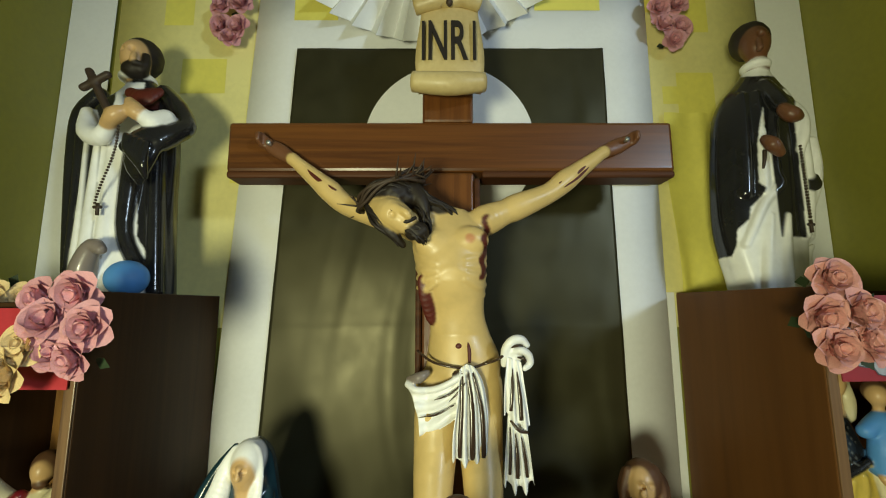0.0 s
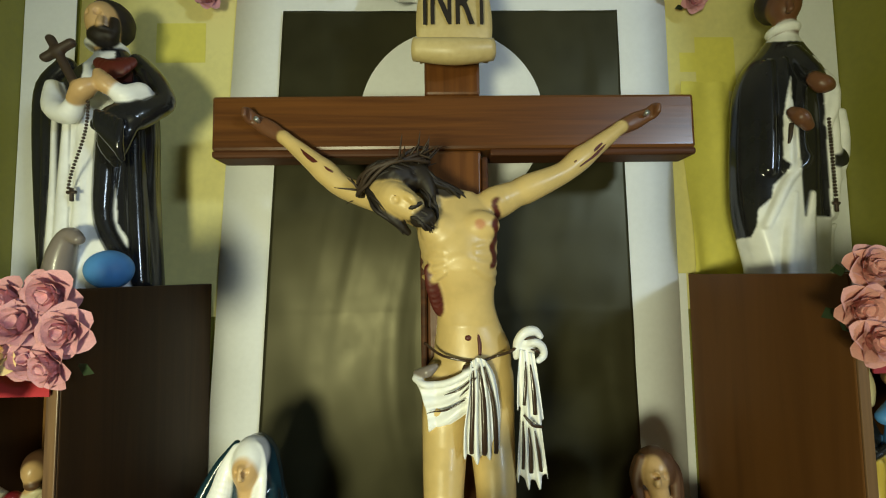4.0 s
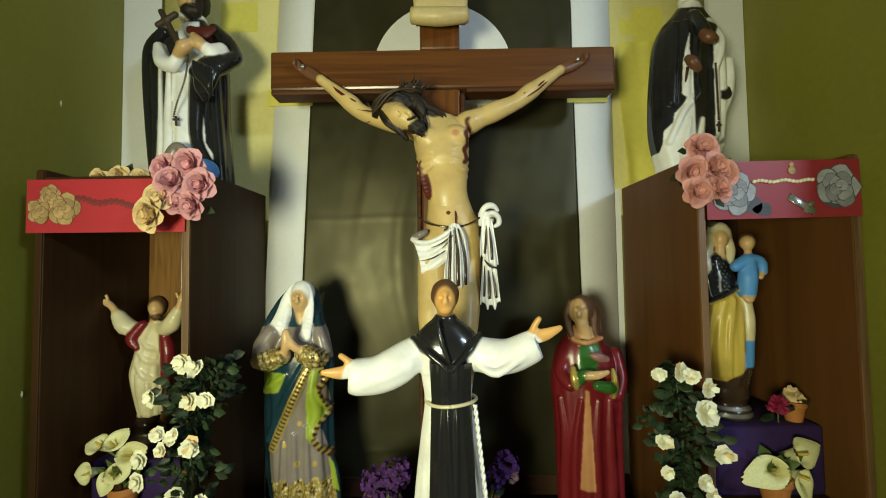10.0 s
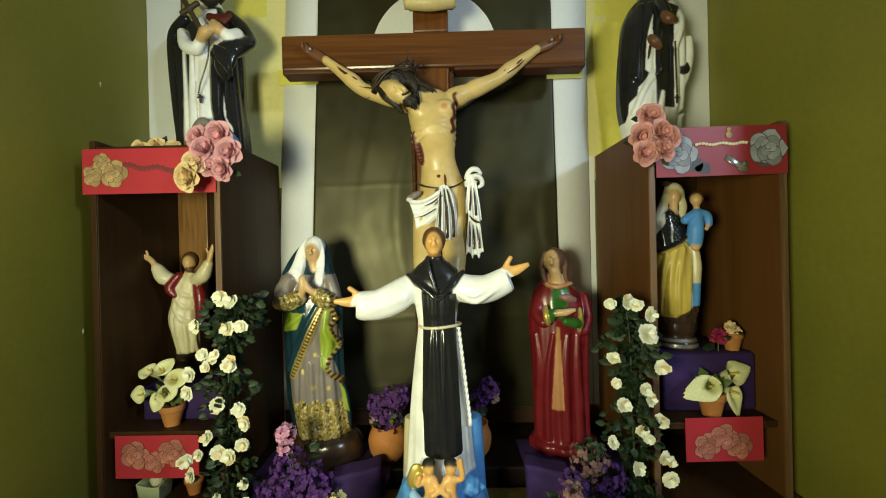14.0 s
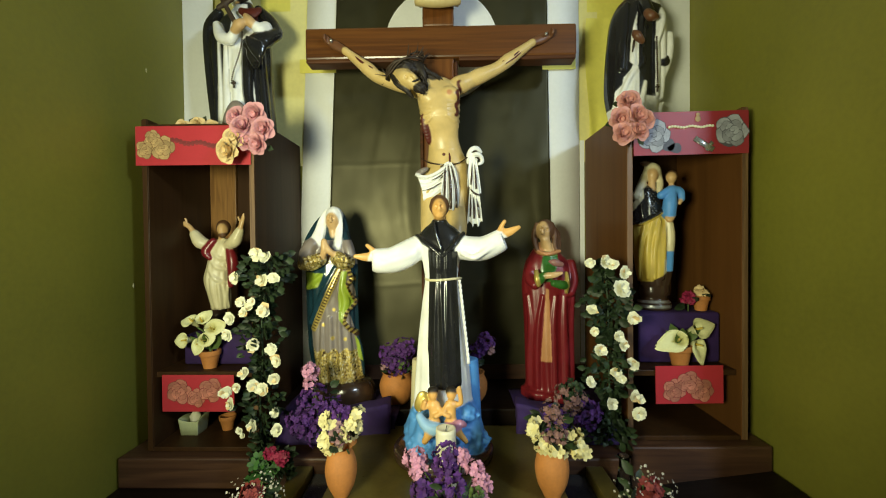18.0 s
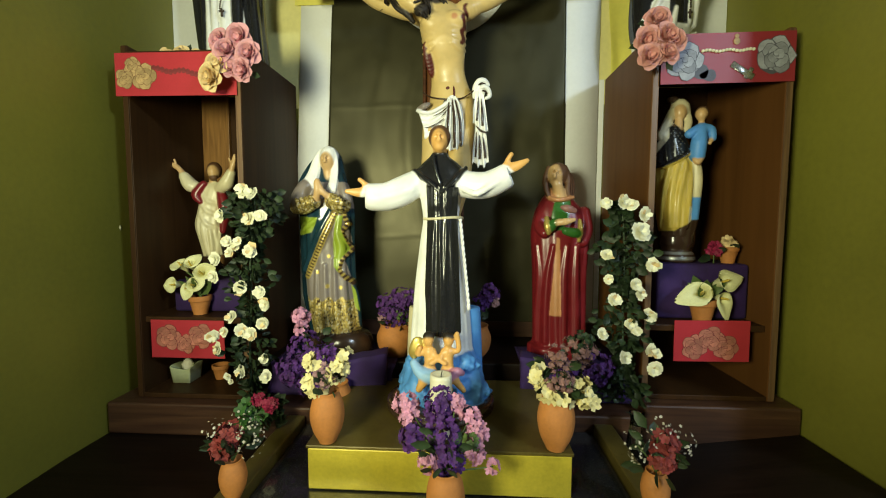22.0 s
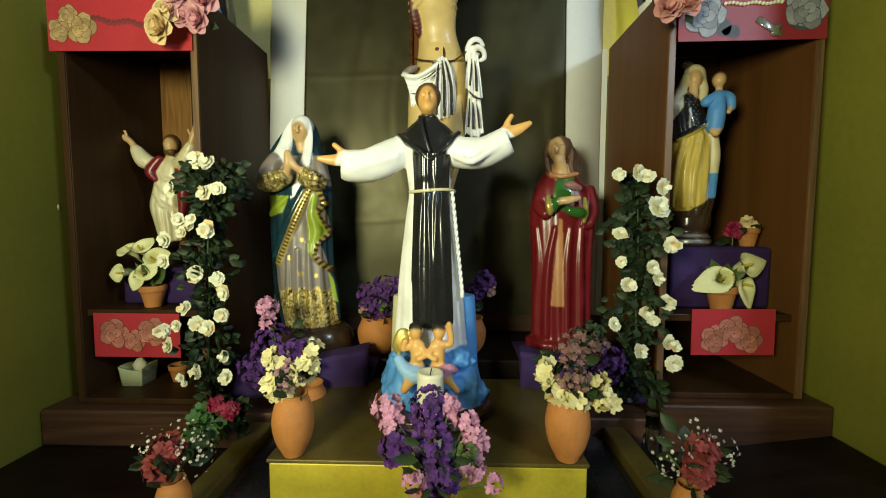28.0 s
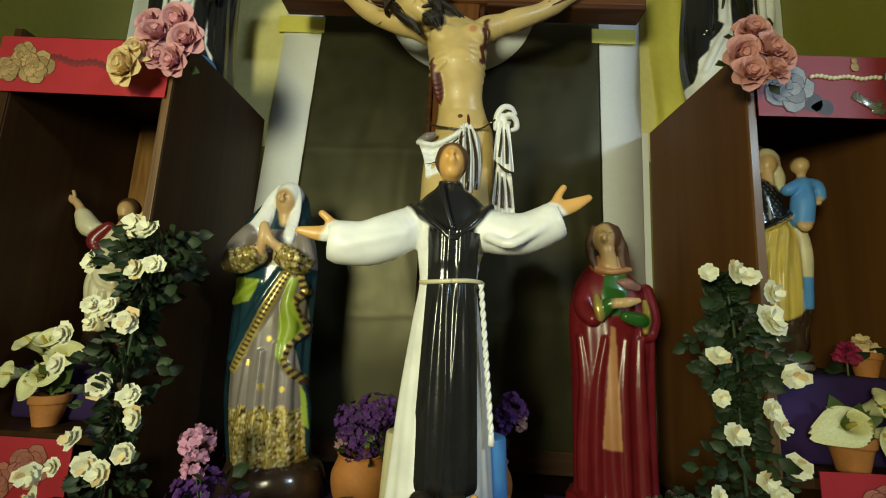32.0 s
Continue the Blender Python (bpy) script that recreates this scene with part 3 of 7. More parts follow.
for y, z in ((-0.218, 1.995), (-0.305, 1.255)):
    bm = bmesh.new()
    rim = [bm.verts.new((0.0006, 0.0035 * math.cos(math.tau * k / 10) * (1 + 0.3 * math.sin(3 * k)), 0.009 * math.sin(math.tau * k / 10))) for k in range(10)]
    mid = bm.verts.new((0.0030, 0.0, 0.001))
    for k in range(10):
        bm.faces.new((rim[k], rim[(k + 1) % 10], mid))
    nail = structure("wall_blemish", bm, M["plaster"], "small pale chip in the painted side wall")
    nail.matrix_basis = pose(-1.038 + math.tan(radians(5.0)) * (0.018 - y), y, z, 0, 0, 5.0)
structure("floor", slab(-3.4, 3.4, -5.2, 0.2, -0.1, 0, 0), M["floor"], "dark red floor")
structure("ceiling", slab(-3.4, 3.4, -5.2, 0.2, 2.952, 3.1, 0), M["ceil"], "pale ceiling")


def sheet(name, x0, x1, z0, z1, y, key, label, category="paper", lean=(0.0, 0.0), nx=10, nz=14, thick=0.0015, wave=0.002, seed=0, creases=(), kind=""):
    """A hung sheet of paper or cloth with slight waves."""
    bm = bmesh.new()
    vs = {}
    for i in range(nx + 1):
        for k in range(nz + 1):
            z = z0 + (z1 - z0) * k / nz
            a, b = x0 - lean[0] * (z1 - z), x1 + lean[1] * (z1 - z)
            x = a + (b - a) * i / nx
            d = wave * (noise.noise(Vector((x * 5, z * 4, seed))) + 0.6 * noise.noise(Vector((x * 13, z * 9, seed + 5)))) - wave
            for zc, a in creases:
                d -= a * math.exp(-((z - zc + 0.01 * noise.noise(Vector((x * 6, zc, 3)))) / 0.007) ** 2)
            if creases:
                d -= 0.0026 * max(0, noise.noise(Vector((x * 16 + 0.8 * math.sin(z * 5), z * 1.6, 9)))) ** 1.5 * 2
            vs[i, k] = bm.verts.new((x, y + d, z))
    for i in range(nx):
        for k in range(nz):
            bm.faces.new((vs[i, k], vs[i + 1, k], vs[i + 1, k + 1], vs[i, k + 1]))
    ob = part(name, bm, M[key], None, "", nx > 3)
    md = ob.modifiers.new("thick", "SOLIDIFY")
    md.thickness, md.offset = thick, 0
    return tagged(ob, label, category)



# ---- paper hangings on the back wall ----
sheet("yellow_backing_paper", -0.905, 0.870, 1.70, 2.9, 0.017, "cream", "cream yellow backing paper with a washed look, on the wall", wave=0.001)
sheet("white_paper_strip", -1.036, -0.912, 0.70, 2.9, 0.011, "paper", "long strip of white paper on the wall", nx=3, wave=0.001, seed=2)
sheet("white_paper_strip", 0.855, 0.978, 0.70, 2.9, 0.011, "paper", "long strip of white paper on the wall", nx=3, wave=0.001, seed=3)
backdrop = thing("paper_backdrop", 0, 0, 0, "white and black paper backdrop with a round white disc", "backdrop")
w = sheet("white_panel", -0.516, 0.545, 0.72, 2.62, 0.010, "paper", "large white paper panel behind the black one", lean=(0.046, 0.0), wave=0.001, seed=4)
k = sheet("black_panel", -0.405, 0.418, 0.865, 2.441, 0.003, "blackpaper", "creased black paper panel behind the crucifix", lean=(0.046, 0.011), nx=110, nz=200, wave=0.0025, seed=6, creases=((1.70, 0.0006), (1.22, 0.0008), (0.98, 0.0008)))
for x0, x1, z0, z1 in ((0.50, 0.60, 2.56, 2.66), (-0.78, -0.70, 2.52, 2.60), (0.66, 0.72, 2.50, 2.60), (-0.72, -0.60, 2.32, 2.42), (0.62, 0.72, 2.24, 2.38),
                       (0.58, 0.63, 2.29, 2.34), (0.24, 0.42, 2.56, 2.66), (-0.42, -0.30, 2.53, 2.60)):
    sheet("yellow_paper_square", x0, x1, z0, z1, 0.0072 if x0 > -0.5 and x0 < 0.5 else 0.0146, "lemon", "small lemon yellow paper square on the wall", nx=2, nz=2, thick=0.0002, wave=0.0001, seed=x0 * 9)
sheet("yellow_paper_tape", -0.560, -0.415, 2.066, 2.120, 0.0005, "lemon", "strip of lemon yellow paper under the arm of the cross", nx=3, nz=2, wave=0.001)
sheet("yellow_paper_tape", 0.40, 0.53, 2.062, 2.110, 0.0005, "lemon", "strip of lemon yellow paper under the arm of the cross", nx=3, nz=2, wave=0.001, seed=4)


def drape(x0, x1, z0, z1, y, key, label, k, depth, seed):
    bm = bmesh.new()
    nx, nz, vs = 40, 16, {}
    for i in range(nx + 1):
        for j in range(nz + 1):
            u, w = i / nx, j / nz
            x = x0 + (x1 - x0) * u + 0.008 * math.sin(w * 5 + seed)
            d = depth * (0.5 + 0.5 * math.sin(k * u * math.tau + seed + 1.1 * math.sin(w * 3 + u * 4))) * (1.1 - 0.5 * w)
            vs[i, j] = bm.verts.new((x, y - d, z0 + (z1 - z0) * w))
    for i in range(nx):
        for j in range(nz):
            bm.faces.new((vs[i, j], vs[i + 1, j], vs[i + 1, j + 1], vs[i, j + 1]))
    return tagged(part("yellow_drape", bm, M[key], None, "", True), label, "drape")


drape(0.575, 0.70, 1.78, 2.26, 0.009, "lemon", "gathered lemon yellow cloth hanging against the wall", 1.5, 0.010, 1.0)

# disc of white paper
bm = bmesh.new()
for y in (-0.004, -0.0025):
    ring = [bm.verts.new((0.004 + 0.223 * math.cos(math.tau * i / 72), y, 2.168 + 0.223 * math.sin(math.tau * i / 72))) for i in range(72)]
    bm.faces.new(ring if y < -0.003 else ring[::-1])
d = part("disc", bm, M["paper"], backdrop, "round white paper disc")
w2 = sheet("white_panel", 0.5480, 0.5662, 0.72, 1.786, 0.0135, "paper", "narrow white paper edge beside the cabinet", nx=2, wave=0.001, seed=4)
for o in (w, w2, k):
    o.parent = backdrop
    del o["category"]

# pleated fan
fan = thing("paper_fan", -0.05, -0.012, 2.865, "white pleated paper fan pinned to the wall", "paper fan")
N, R = 20, 0.440


def fan_point(i, r, y):
    a = math.pi + math.pi * i / (N * 2)
    return (r * math.cos(a), y, r * math.sin(a))


for i in range(N):
    bm = bmesh.new()
    sides = []
    for back in (0.0, 0.0016):
        row = []
        for k in (2 * i, 2 * i + 1, 2 * i + 2):
            out = k % 2 == 0
            row.append((bm.verts.new(fan_point(k, 0.05, back)), bm.verts.new(fan_point(k, R if out else R * 0.925, (-0.036 if out else 0.006) + back))))
        for a, b in zip(row, row[1:]):
            bm.faces.new((a[0], a[1], b[1], b[0]) if not back else (b[0], b[1], a[1], a[0]))
        sides.append(row)
    for k in (0, 1):
        bm.faces.new((sides[0][k][1], sides[1][k][1], sides[1][k + 1][1], sides[0][k + 1][1]))
    part("pleat", bm, M["paper"], fan)


# ---- flowers ----
def petal_mesh(name, key, cup, curl, width):
    f = Form()
    rows = []
    for j in range(6):
        v = j / 5
        w = width * math.sin(math.pi * (0.12 + 0.70 * v)) ** 0.6
        rows.append([(u * w, cup * (u * u) * w * 1.2 - curl * v ** 3 + 0.02 * math.sin(7 * u + 3 * v), v * (1 - 0.16 * abs(u) ** 2)) for u in (-1, -0.6, -0.2, 0.2, 0.6, 1)])
    f.grid(rows, key, closed=False)
    ob = f.made(name)
    me = ob.data
    bpy.data.objects.remove(ob)
    return me


def turned(c, way, spin=0.0):
    return Matrix.Translation(c) @ Vector(way).normalized().to_track_quat("Z", "Y").to_matrix().to_4x4() @ pose(0, 0, 0, 0, 0, spin)


PETALS = {}


def rose(parent, c, way, size, key, seed):
    """A foam rose: a rolled bud and three whorls of petals."""
    if key not in PETALS:
        PETALS[key] = [petal_mesh("petal", key, cu, cl, w) for cu, cl, w in ((0.9, 0.02, 0.54), (0.7, 0.14, 0.66), (0.45, 0.34, 0.74))]
    f = Form()
    rows = []
    for i in range(8):
        t = i / 7
        rows.append([((0.16 + 0.10 * t + 0.03 * math.sin(3 * math.tau * j / 14 + 5 * t)) * math.cos(math.tau * j / 14), (0.16 + 0.10 * t) * math.sin(math.tau * j / 14), 0.62 * t) for j in range(14)])
    for i in range(5):
        t = i / 4
        rows.append([((0.22 - 0.16 * t) * math.cos(math.tau * j / 14), (0.22 - 0.16 * t) * math.sin(math.tau * j / 14), 0.60 - 0.22 * t) for j in range(14)])
    f.grid(rows, key)
    bud = f.made("rose", parent, m=turned(c, way, seed * 77) @ Matrix.Scale(size, 4))
    rnd = random.Random(seed)
    for layer, (count, tilt, s, off) in enumerate(((3, 8, 0.70, 0.14), (5, 30, 0.78, 0.16), (6, 60, 0.86, 0.16))):
        for i in range(count):
            p = new("petal", PETALS[key][layer])
            p.parent = bud
            p.matrix_basis = pose(0, 0, 0, 0, 0, 360 * i / count + 40 * layer + rnd.uniform(-9, 9)) @ pose(0, -off, 0.02, tilt + rnd.uniform(-6, 6), 0, 0) @ Matrix.Scale(s * rnd.uniform(0.92, 1.06), 4)
    return bud


def rose_cluster(label, base, roses, key, seed):
    root = thing("rose_cluster", *base, label, "artificial roses", "foam rose clusters")
    for i, (x, y, z, s, k) in enumerate(roses):
        rose(root, (x - base[0], y - base[1], z - base[2]), (0.25 * math.sin(i * 2.1 + seed), -1, 0.25 * math.cos(i * 1.7 + seed)), s, k or key, seed + i)
    f = Form()
    rnd = random.Random(seed + 50)
    for i in range(6):
        x, y, z, s, _ = roses[i % len(roses)]
        a = rnd.uniform(0, math.tau)
        c = Vector((x - base[0] + 0.016 * math.cos(a), y - base[1] + 0.014, z - base[2] + 0.016 * math.sin(a)))
        d = Vector((math.cos(a), -0.2, math.sin(a))) * 0.028
        q = Vector((-math.sin(a), 0, math.cos(a))) * 0.009
        f.grid([[c - q * 0.2, c + q * 0.2], [c + d * 0.5 - q, c + d * 0.5 + q + Vector((0, -0.004, 0))], [c + d, c + d]], "leaf", closed=False)
    f.made("leaves", root, "dark green leaves")
    return root


rose_cluster("cluster of pink foam roses at the cabinet corner", (-0.56, -0.385, 1.68),
             [(-0.545, -0.41, 1.775, 0.036, None), (-0.60, -0.405, 1.765, 0.034, None), (-0.575, -0.42, 1.735, 0.036, None), (-0.515, -0.42, 1.727, 0.035, None),
              (-0.53, -0.42, 1.685, 0.034, None), (-0.565, -0.415, 1.69, 0.030, None), (-0.60, -0.42, 1.700, 0.034, "creamfoam"), (-0.615, -0.425, 1.665, 0.040, "creamfoam")], "pinkfoam", 3)
rose_cluster("cluster of peach pink foam roses at the cabinet corner", (0.57, -0.385, 1.69),
             [(0.555, -0.41, 1.79, 0.035, None), (0.575, -0.42, 1.745, 0.035, None), (0.53, -0.415, 1.74, 0.034, None), (0.535, -0.425, 1.695, 0.034, None),
              (0.575, -0.425, 1.70, 0.033, None), (0.60, -0.415, 1.735, 0.030, None)], "peachfoam", 31)
rose_cluster("cluster of dusty pink foam roses on the wall", (-0.58, 0.0, 2.5),
             [(-0.60, -0.02, 2.545, 0.034, None), (-0.555, -0.02, 2.555, 0.033, None), (-0.60, -0.02, 2.49, 0.033, None), (-0.555, -0.02, 2.485, 0.034, None), (-0.575, -0.02, 2.455, 0.03, None), (-0.57, -0.02, 2.60, 0.033, None)], "pinkfoam", 12)
rose_cluster("cluster of dusty pink foam roses on the wall", (0.59, 0.0, 2.5),
             [(0.565, -0.02, 2.545, 0.034, None), (0.61, -0.02, 2.55, 0.033, None), (0.57, -0.02, 2.49, 0.033, None), (0.615, -0.02, 2.485, 0.034, None), (0.60, -0.02, 2.45, 0.03, None), (0.585, -0.02, 2.60, 0.033, None)], "pinkfoam", 22)


rose_cluster("pale cream foam roses lying on the cabinet top", (-0.80, -0.30, 1.765),
             [(-0.83, -0.30, 1.768, 0.030, None), (-0.785, -0.30, 1.772, 0.032, None), (-0.745, -0.29, 1.768, 0.028, None)], "creamfoam", 41)

# ---- the cross ----
cross = thing("wooden_cross", 0.0, -0.15, 0.86, "large varnished brown wooden cross standing before the black panel", "crucifix")
part("crossbar", slab(-0.472, 0.478, -0.034, 0.034, 1.175, 1.285, 0.007), M["crosswood"], cross, "varnished crossbar with moulded edge")
for x0, x1 in ((-0.468, -0.072), (0.068, 0.474)):
    part("moulding", slab(x0, x1, -0.040, 0.02, 1.160, 1.175, 0.005), M["crossedge"], cross)
for z0, z1, nm in ((0.0, 1.174, "lower_post"), (1.286, 1.72, "upper_post")):
    part(nm, slab(-0.058, 0.052, -0.030, 0.03, z0, z1, 0.006), M["crosswood_v"], cross)
for x in (-0.064, 0.058):
    part("moulding", slab(x - 0.006, x + 0.006, -0.036, 0.02, 0.0, 1.160, 0.004), M["crossedge"], cross)

# title scroll with lettering
f = Form()
rows = []
for j in range(25):
    v = j / 24
    z = 2.204 + 0.200 * v
    bulge = 0.010 * math.sin(v * math.pi) + 0.002 * math.sin(9 * v)
    rows.append([(0.001 + (u - 0.5) * (0.134 + 0.012 * math.sin(v * 5.0)), -0.206 - bulge - 0.012 * math.sin(math.pi * u), z) for u in [i / 14 for i in range(15)]])
back = [[(x, y + 0.016, z) for x, y, z in r] for r in rows]
f.grid([list(r) + list(reversed(b)) for r, b in zip(rows, back)], "parchment")
f.tube([(-0.076, -0.222, 2.215), (0.0, -0.232, 2.205), (0.072, -0.222, 2.214)], [0.021, 0.024, 0.020], "parchment", 18)
f.tube([(-0.074, -0.214, 2.392), (-0.02, -0.226, 2.400), (0.0, -0.222, 2.394), (0.03, -0.226, 2.402), (0.066, -0.216, 2.396)], [0.017, 0.019, 0.012, 0.018, 0.016], "parchment", 18)
f.ball((0.0, -0.236, 2.386), (0.007, 0.008, 0.009), "thorn", 12)
scroll = f.made("title_scroll", cross, "parchment coloured scroll with black letters", m=pose(0, 0.15, -0.86))
for ch, x, w in (("I", -0.055, 0.8), ("N", -0.0245, 0.95), ("R", 0.018, 1.0), ("I", 0.052, 0.8)):
    cu = bpy.data.curves.new("letter", "FONT")
    cu.body, cu.size, cu.extrude, cu.align_x, cu.offset = ch, 0.125, 0.0012, "CENTER", 0.0016
    tmp = new("letter", cu)
    me = bpy.data.meshes.new_from_object(tmp.evaluated_get(bpy.context.evaluated_depsgraph_get()))
    bpy.data.objects.remove(tmp)
    me.materials.clear()
    me.materials.append(M["ink"])
    ob = new("letter", me)
    ob.parent = scroll
    ob.matrix_basis = pose(x, -0.2292 + 0.16 * x * x * 3, 2.262, 90, 0, 0) @ Matrix.Diagonal((0.50 * w, 1.0, 1, 1))


def statue(f, base, label, name="statue"):
    grown = f.v
    f.v = lambda p: (grown(p) if grown else p) - np.array(base)
    return tagged(f.made(name, m=pose(*base)), label, "statue")


def hand(f, c, way, key, s=1.0):
    """A plain open hand like a mitten: a flat palm and a thumb."""
    c, w = Vector(c), Vector(way).normalized()
    up = Vector((-w.z * (1 if w.x > 0 else -1), 0, abs(w.x) + 0.2)).normalized()
    f.tube([c, c + w * 0.014 * s, c + w * 0.036 * s - up * 0.002 * s, c + w * 0.062 * s], [0.0085 * s, 0.0125 * s, 0.0110 * s, 0.0055 * s], key, 10, 4, 0.6)
    b = c + w * 0.012 * s + up * 0.006 * s
    f.tube([b, b + (w * 0.6 + up) * 0.012 * s, b + (w * 1.0 + up * 1.1) * 0.020 * s], [0.0070 * s, 0.0060 * s, 0.0053 * s], key, 8, 3)


def sockets(f, c, r):
    """Shallow hollows under the brow of a plain face."""
    for s in (-1, 1):
        f.cut((c[0] + s * 0.42 * r[0], c[1] - 1.02 * r[1], c[2] + 0.16 * r[2]), 0.30 * r[0])


# ---- corpus on the cross ----
def corpus_wash(key, x, y, z):
    if key == "bodyskin":
        if (x - 0.034) ** 2 + (z - 1.874) ** 2 < 0.009 ** 2 and y < -0.26:
            return "salmon"
        if x > 0.050 and 1.80 < z < 1.925 and y < -0.235 and abs(x - 0.066 + 0.10 * (1.9 - z) - 0.004 * math.sin(z * 160)) < 0.006:
            return "blood"
    return key


f = Clay(wash=corpus_wash)
f.loft([(1.555, 0.018, -0.240, 0.062, 0.045), (1.62, 0.024, -0.243, 0.070, 0.051), (1.66, 0.024, -0.243, 0.069, 0.049), (1.70, 0.018, -0.245, 0.058, 0.043), (1.74, 0.012, -0.245, 0.052, 0.038),
        (1.79, 0.005, -0.246, 0.060, 0.046), (1.84, 0.000, -0.244, 0.068, 0.050), (1.88, -0.002, -0.240, 0.071, 0.045), (1.915, 0.000, -0.232, 0.060, 0.034), (1.94, 0.0, -0.226, 0.030, 0.024)], "bodyskin", 40, 6)
f.ball((-0.032, -0.270, 1.868), (0.034, 0.022, 0.026), "bodyskin", 16)
f.ball((0.036, -0.270, 1.874), (0.034, 0.022, 0.026), "bodyskin", 16)
f.ball((0.014, -0.262, 1.685), (0.036, 0.022, 0.045), "bodyskin", 16)
# the arch of the ribs over a hollow belly
f.tube([(0.060, -0.252, 1.775), (0.044, -0.272, 1.793), (0.022, -0.283, 1.812), (0.002, -0.286, 1.820), (-0.018, -0.282, 1.812), (-0.038, -0.270, 1.793), (-0.052, -0.250, 1.775)], [0.004, 0.0068, 0.008, 0.008, 0.008, 0.0068, 0.004], "bodyskin", 8, 4)
for k in range(4):
    f.tube([(0.064, -0.240, 1.848 - k * 0.018), (0.050, -0.272, 1.842 - k * 0.018), (0.026, -0.288, 1.836 - k * 0.012)], [0.004, 0.0056, 0.003], "bodyskin", 8, 4)
    f.tube([(-0.062, -0.240, 1.842 - k * 0.018), (-0.048, -0.272, 1.836 - k * 0.018), (-0.026, -0.287, 1.83 - k * 0.012)], [0.004, 0.0056, 0.003], "bodyskin", 8, 4)
f.ball((0.014, -0.2885, 1.681), (0.0064, 0.0035, 0.0055), "blood", 10)
f.tube([(0.030, -0.285, 1.690), (0.033, -0.289, 1.672), (0.033, -0.292, 1.652)], [0.003, 0.004, 0.003], "blood", 8)
f.tube([(-0.052, -0.272, 1.80), (-0.046, -0.274, 1.77), (-0.038, -0.270, 1.735), (-0.036, -0.266, 1.72)], [0.009, 0.0125, 0.010, 0.003], "blood", 10, 4, 0.4)
for sh, el, wr, hd in (((-0.062, -0.228, 1.905), (-0.205, -0.222, 1.952), (-0.325, -0.200, 2.055), (-0.372, -0.192, 2.085)),
                       ((0.070, -0.228, 1.920), (0.195, -0.222, 1.975), (0.320, -0.200, 2.070), (0.366, -0.192, 2.092))):
    a, b = Vector(sh), Vector(el)
    c, d = Vector(wr), Vector(hd)
    f.tube([a + (a - b) * 0.15, a, a + (b - a) * 0.3, (a + b) / 2, b, b + (c - b) * 0.3, (b + c) / 2, c], [0.026, 0.031, 0.025, 0.0265, 0.0205, 0.0225, 0.019, 0.0120], "bodyskin", 16, 6)
    f.tube([c, (c + d) / 2, d, d + (d - c) * 0.5], [0.0115, 0.016, 0.015, 0.006], "brownskin", 12, 4, 0.6)
    for k in (-1, 0, 1):
        f.tube([d, d + (d - c) * 0.4 + Vector((0, -0.010, 0.010 * k)), d + (d - c) * 0.50 + Vector((0, -0.024, 0.006 * k))], [0.006, 0.0055, 0.0045], "brownskin", 8, 4)
    f.tube([d + Vector((0, -0.012, 0)), d + Vector((0, -0.024, 0.002))], [0.004, 0.005], "silver", 8, 2)
    m1, m2 = b + (c - b) * 0.15, b + (c - b) * 0.80
    q = Vector((0, 0, 0.006)) if sh[0] < 0 else Vector((0, 0, -0.002))
    f.tube([m1 + Vector((0, -0.0215, 0.004)) + q, (m1 + m2) / 2 + Vector((0, -0.0190, -0.002)) + q * 0.5, m2 + Vector((0, -0.0130, 0.004))], [0.0015, 0.0045, 0.0015], "blood", 8, 4, 0.3)
    f.tube([m1 + Vector((0.01, -0.0215, -0.006)), (m1 + m2) / 2 + Vector((0.006, -0.0180, -0.009)), m2 + Vector((0, -0.0125, -0.002))], [0.001, 0.0028, 0.001], "blood", 8, 4, 0.3)
for x0, x1, x2, fx in ((-0.022, -0.032, -0.012, -0.008), (0.055, 0.052, 0.022, 0.016)):
    f.tube([(x0, -0.240, 1.60), (x0 + (x1 - x0) * 0.5, -0.262, 1.52), (x1, -0.285, 1.40), (x2, -0.238, 1.28), (fx, -0.205, 1.16), (fx, -0.235, 1.09)], [0.044, 0.041, 0.031, 0.028, 0.018, 0.012], "bodyskin", 18, 6)
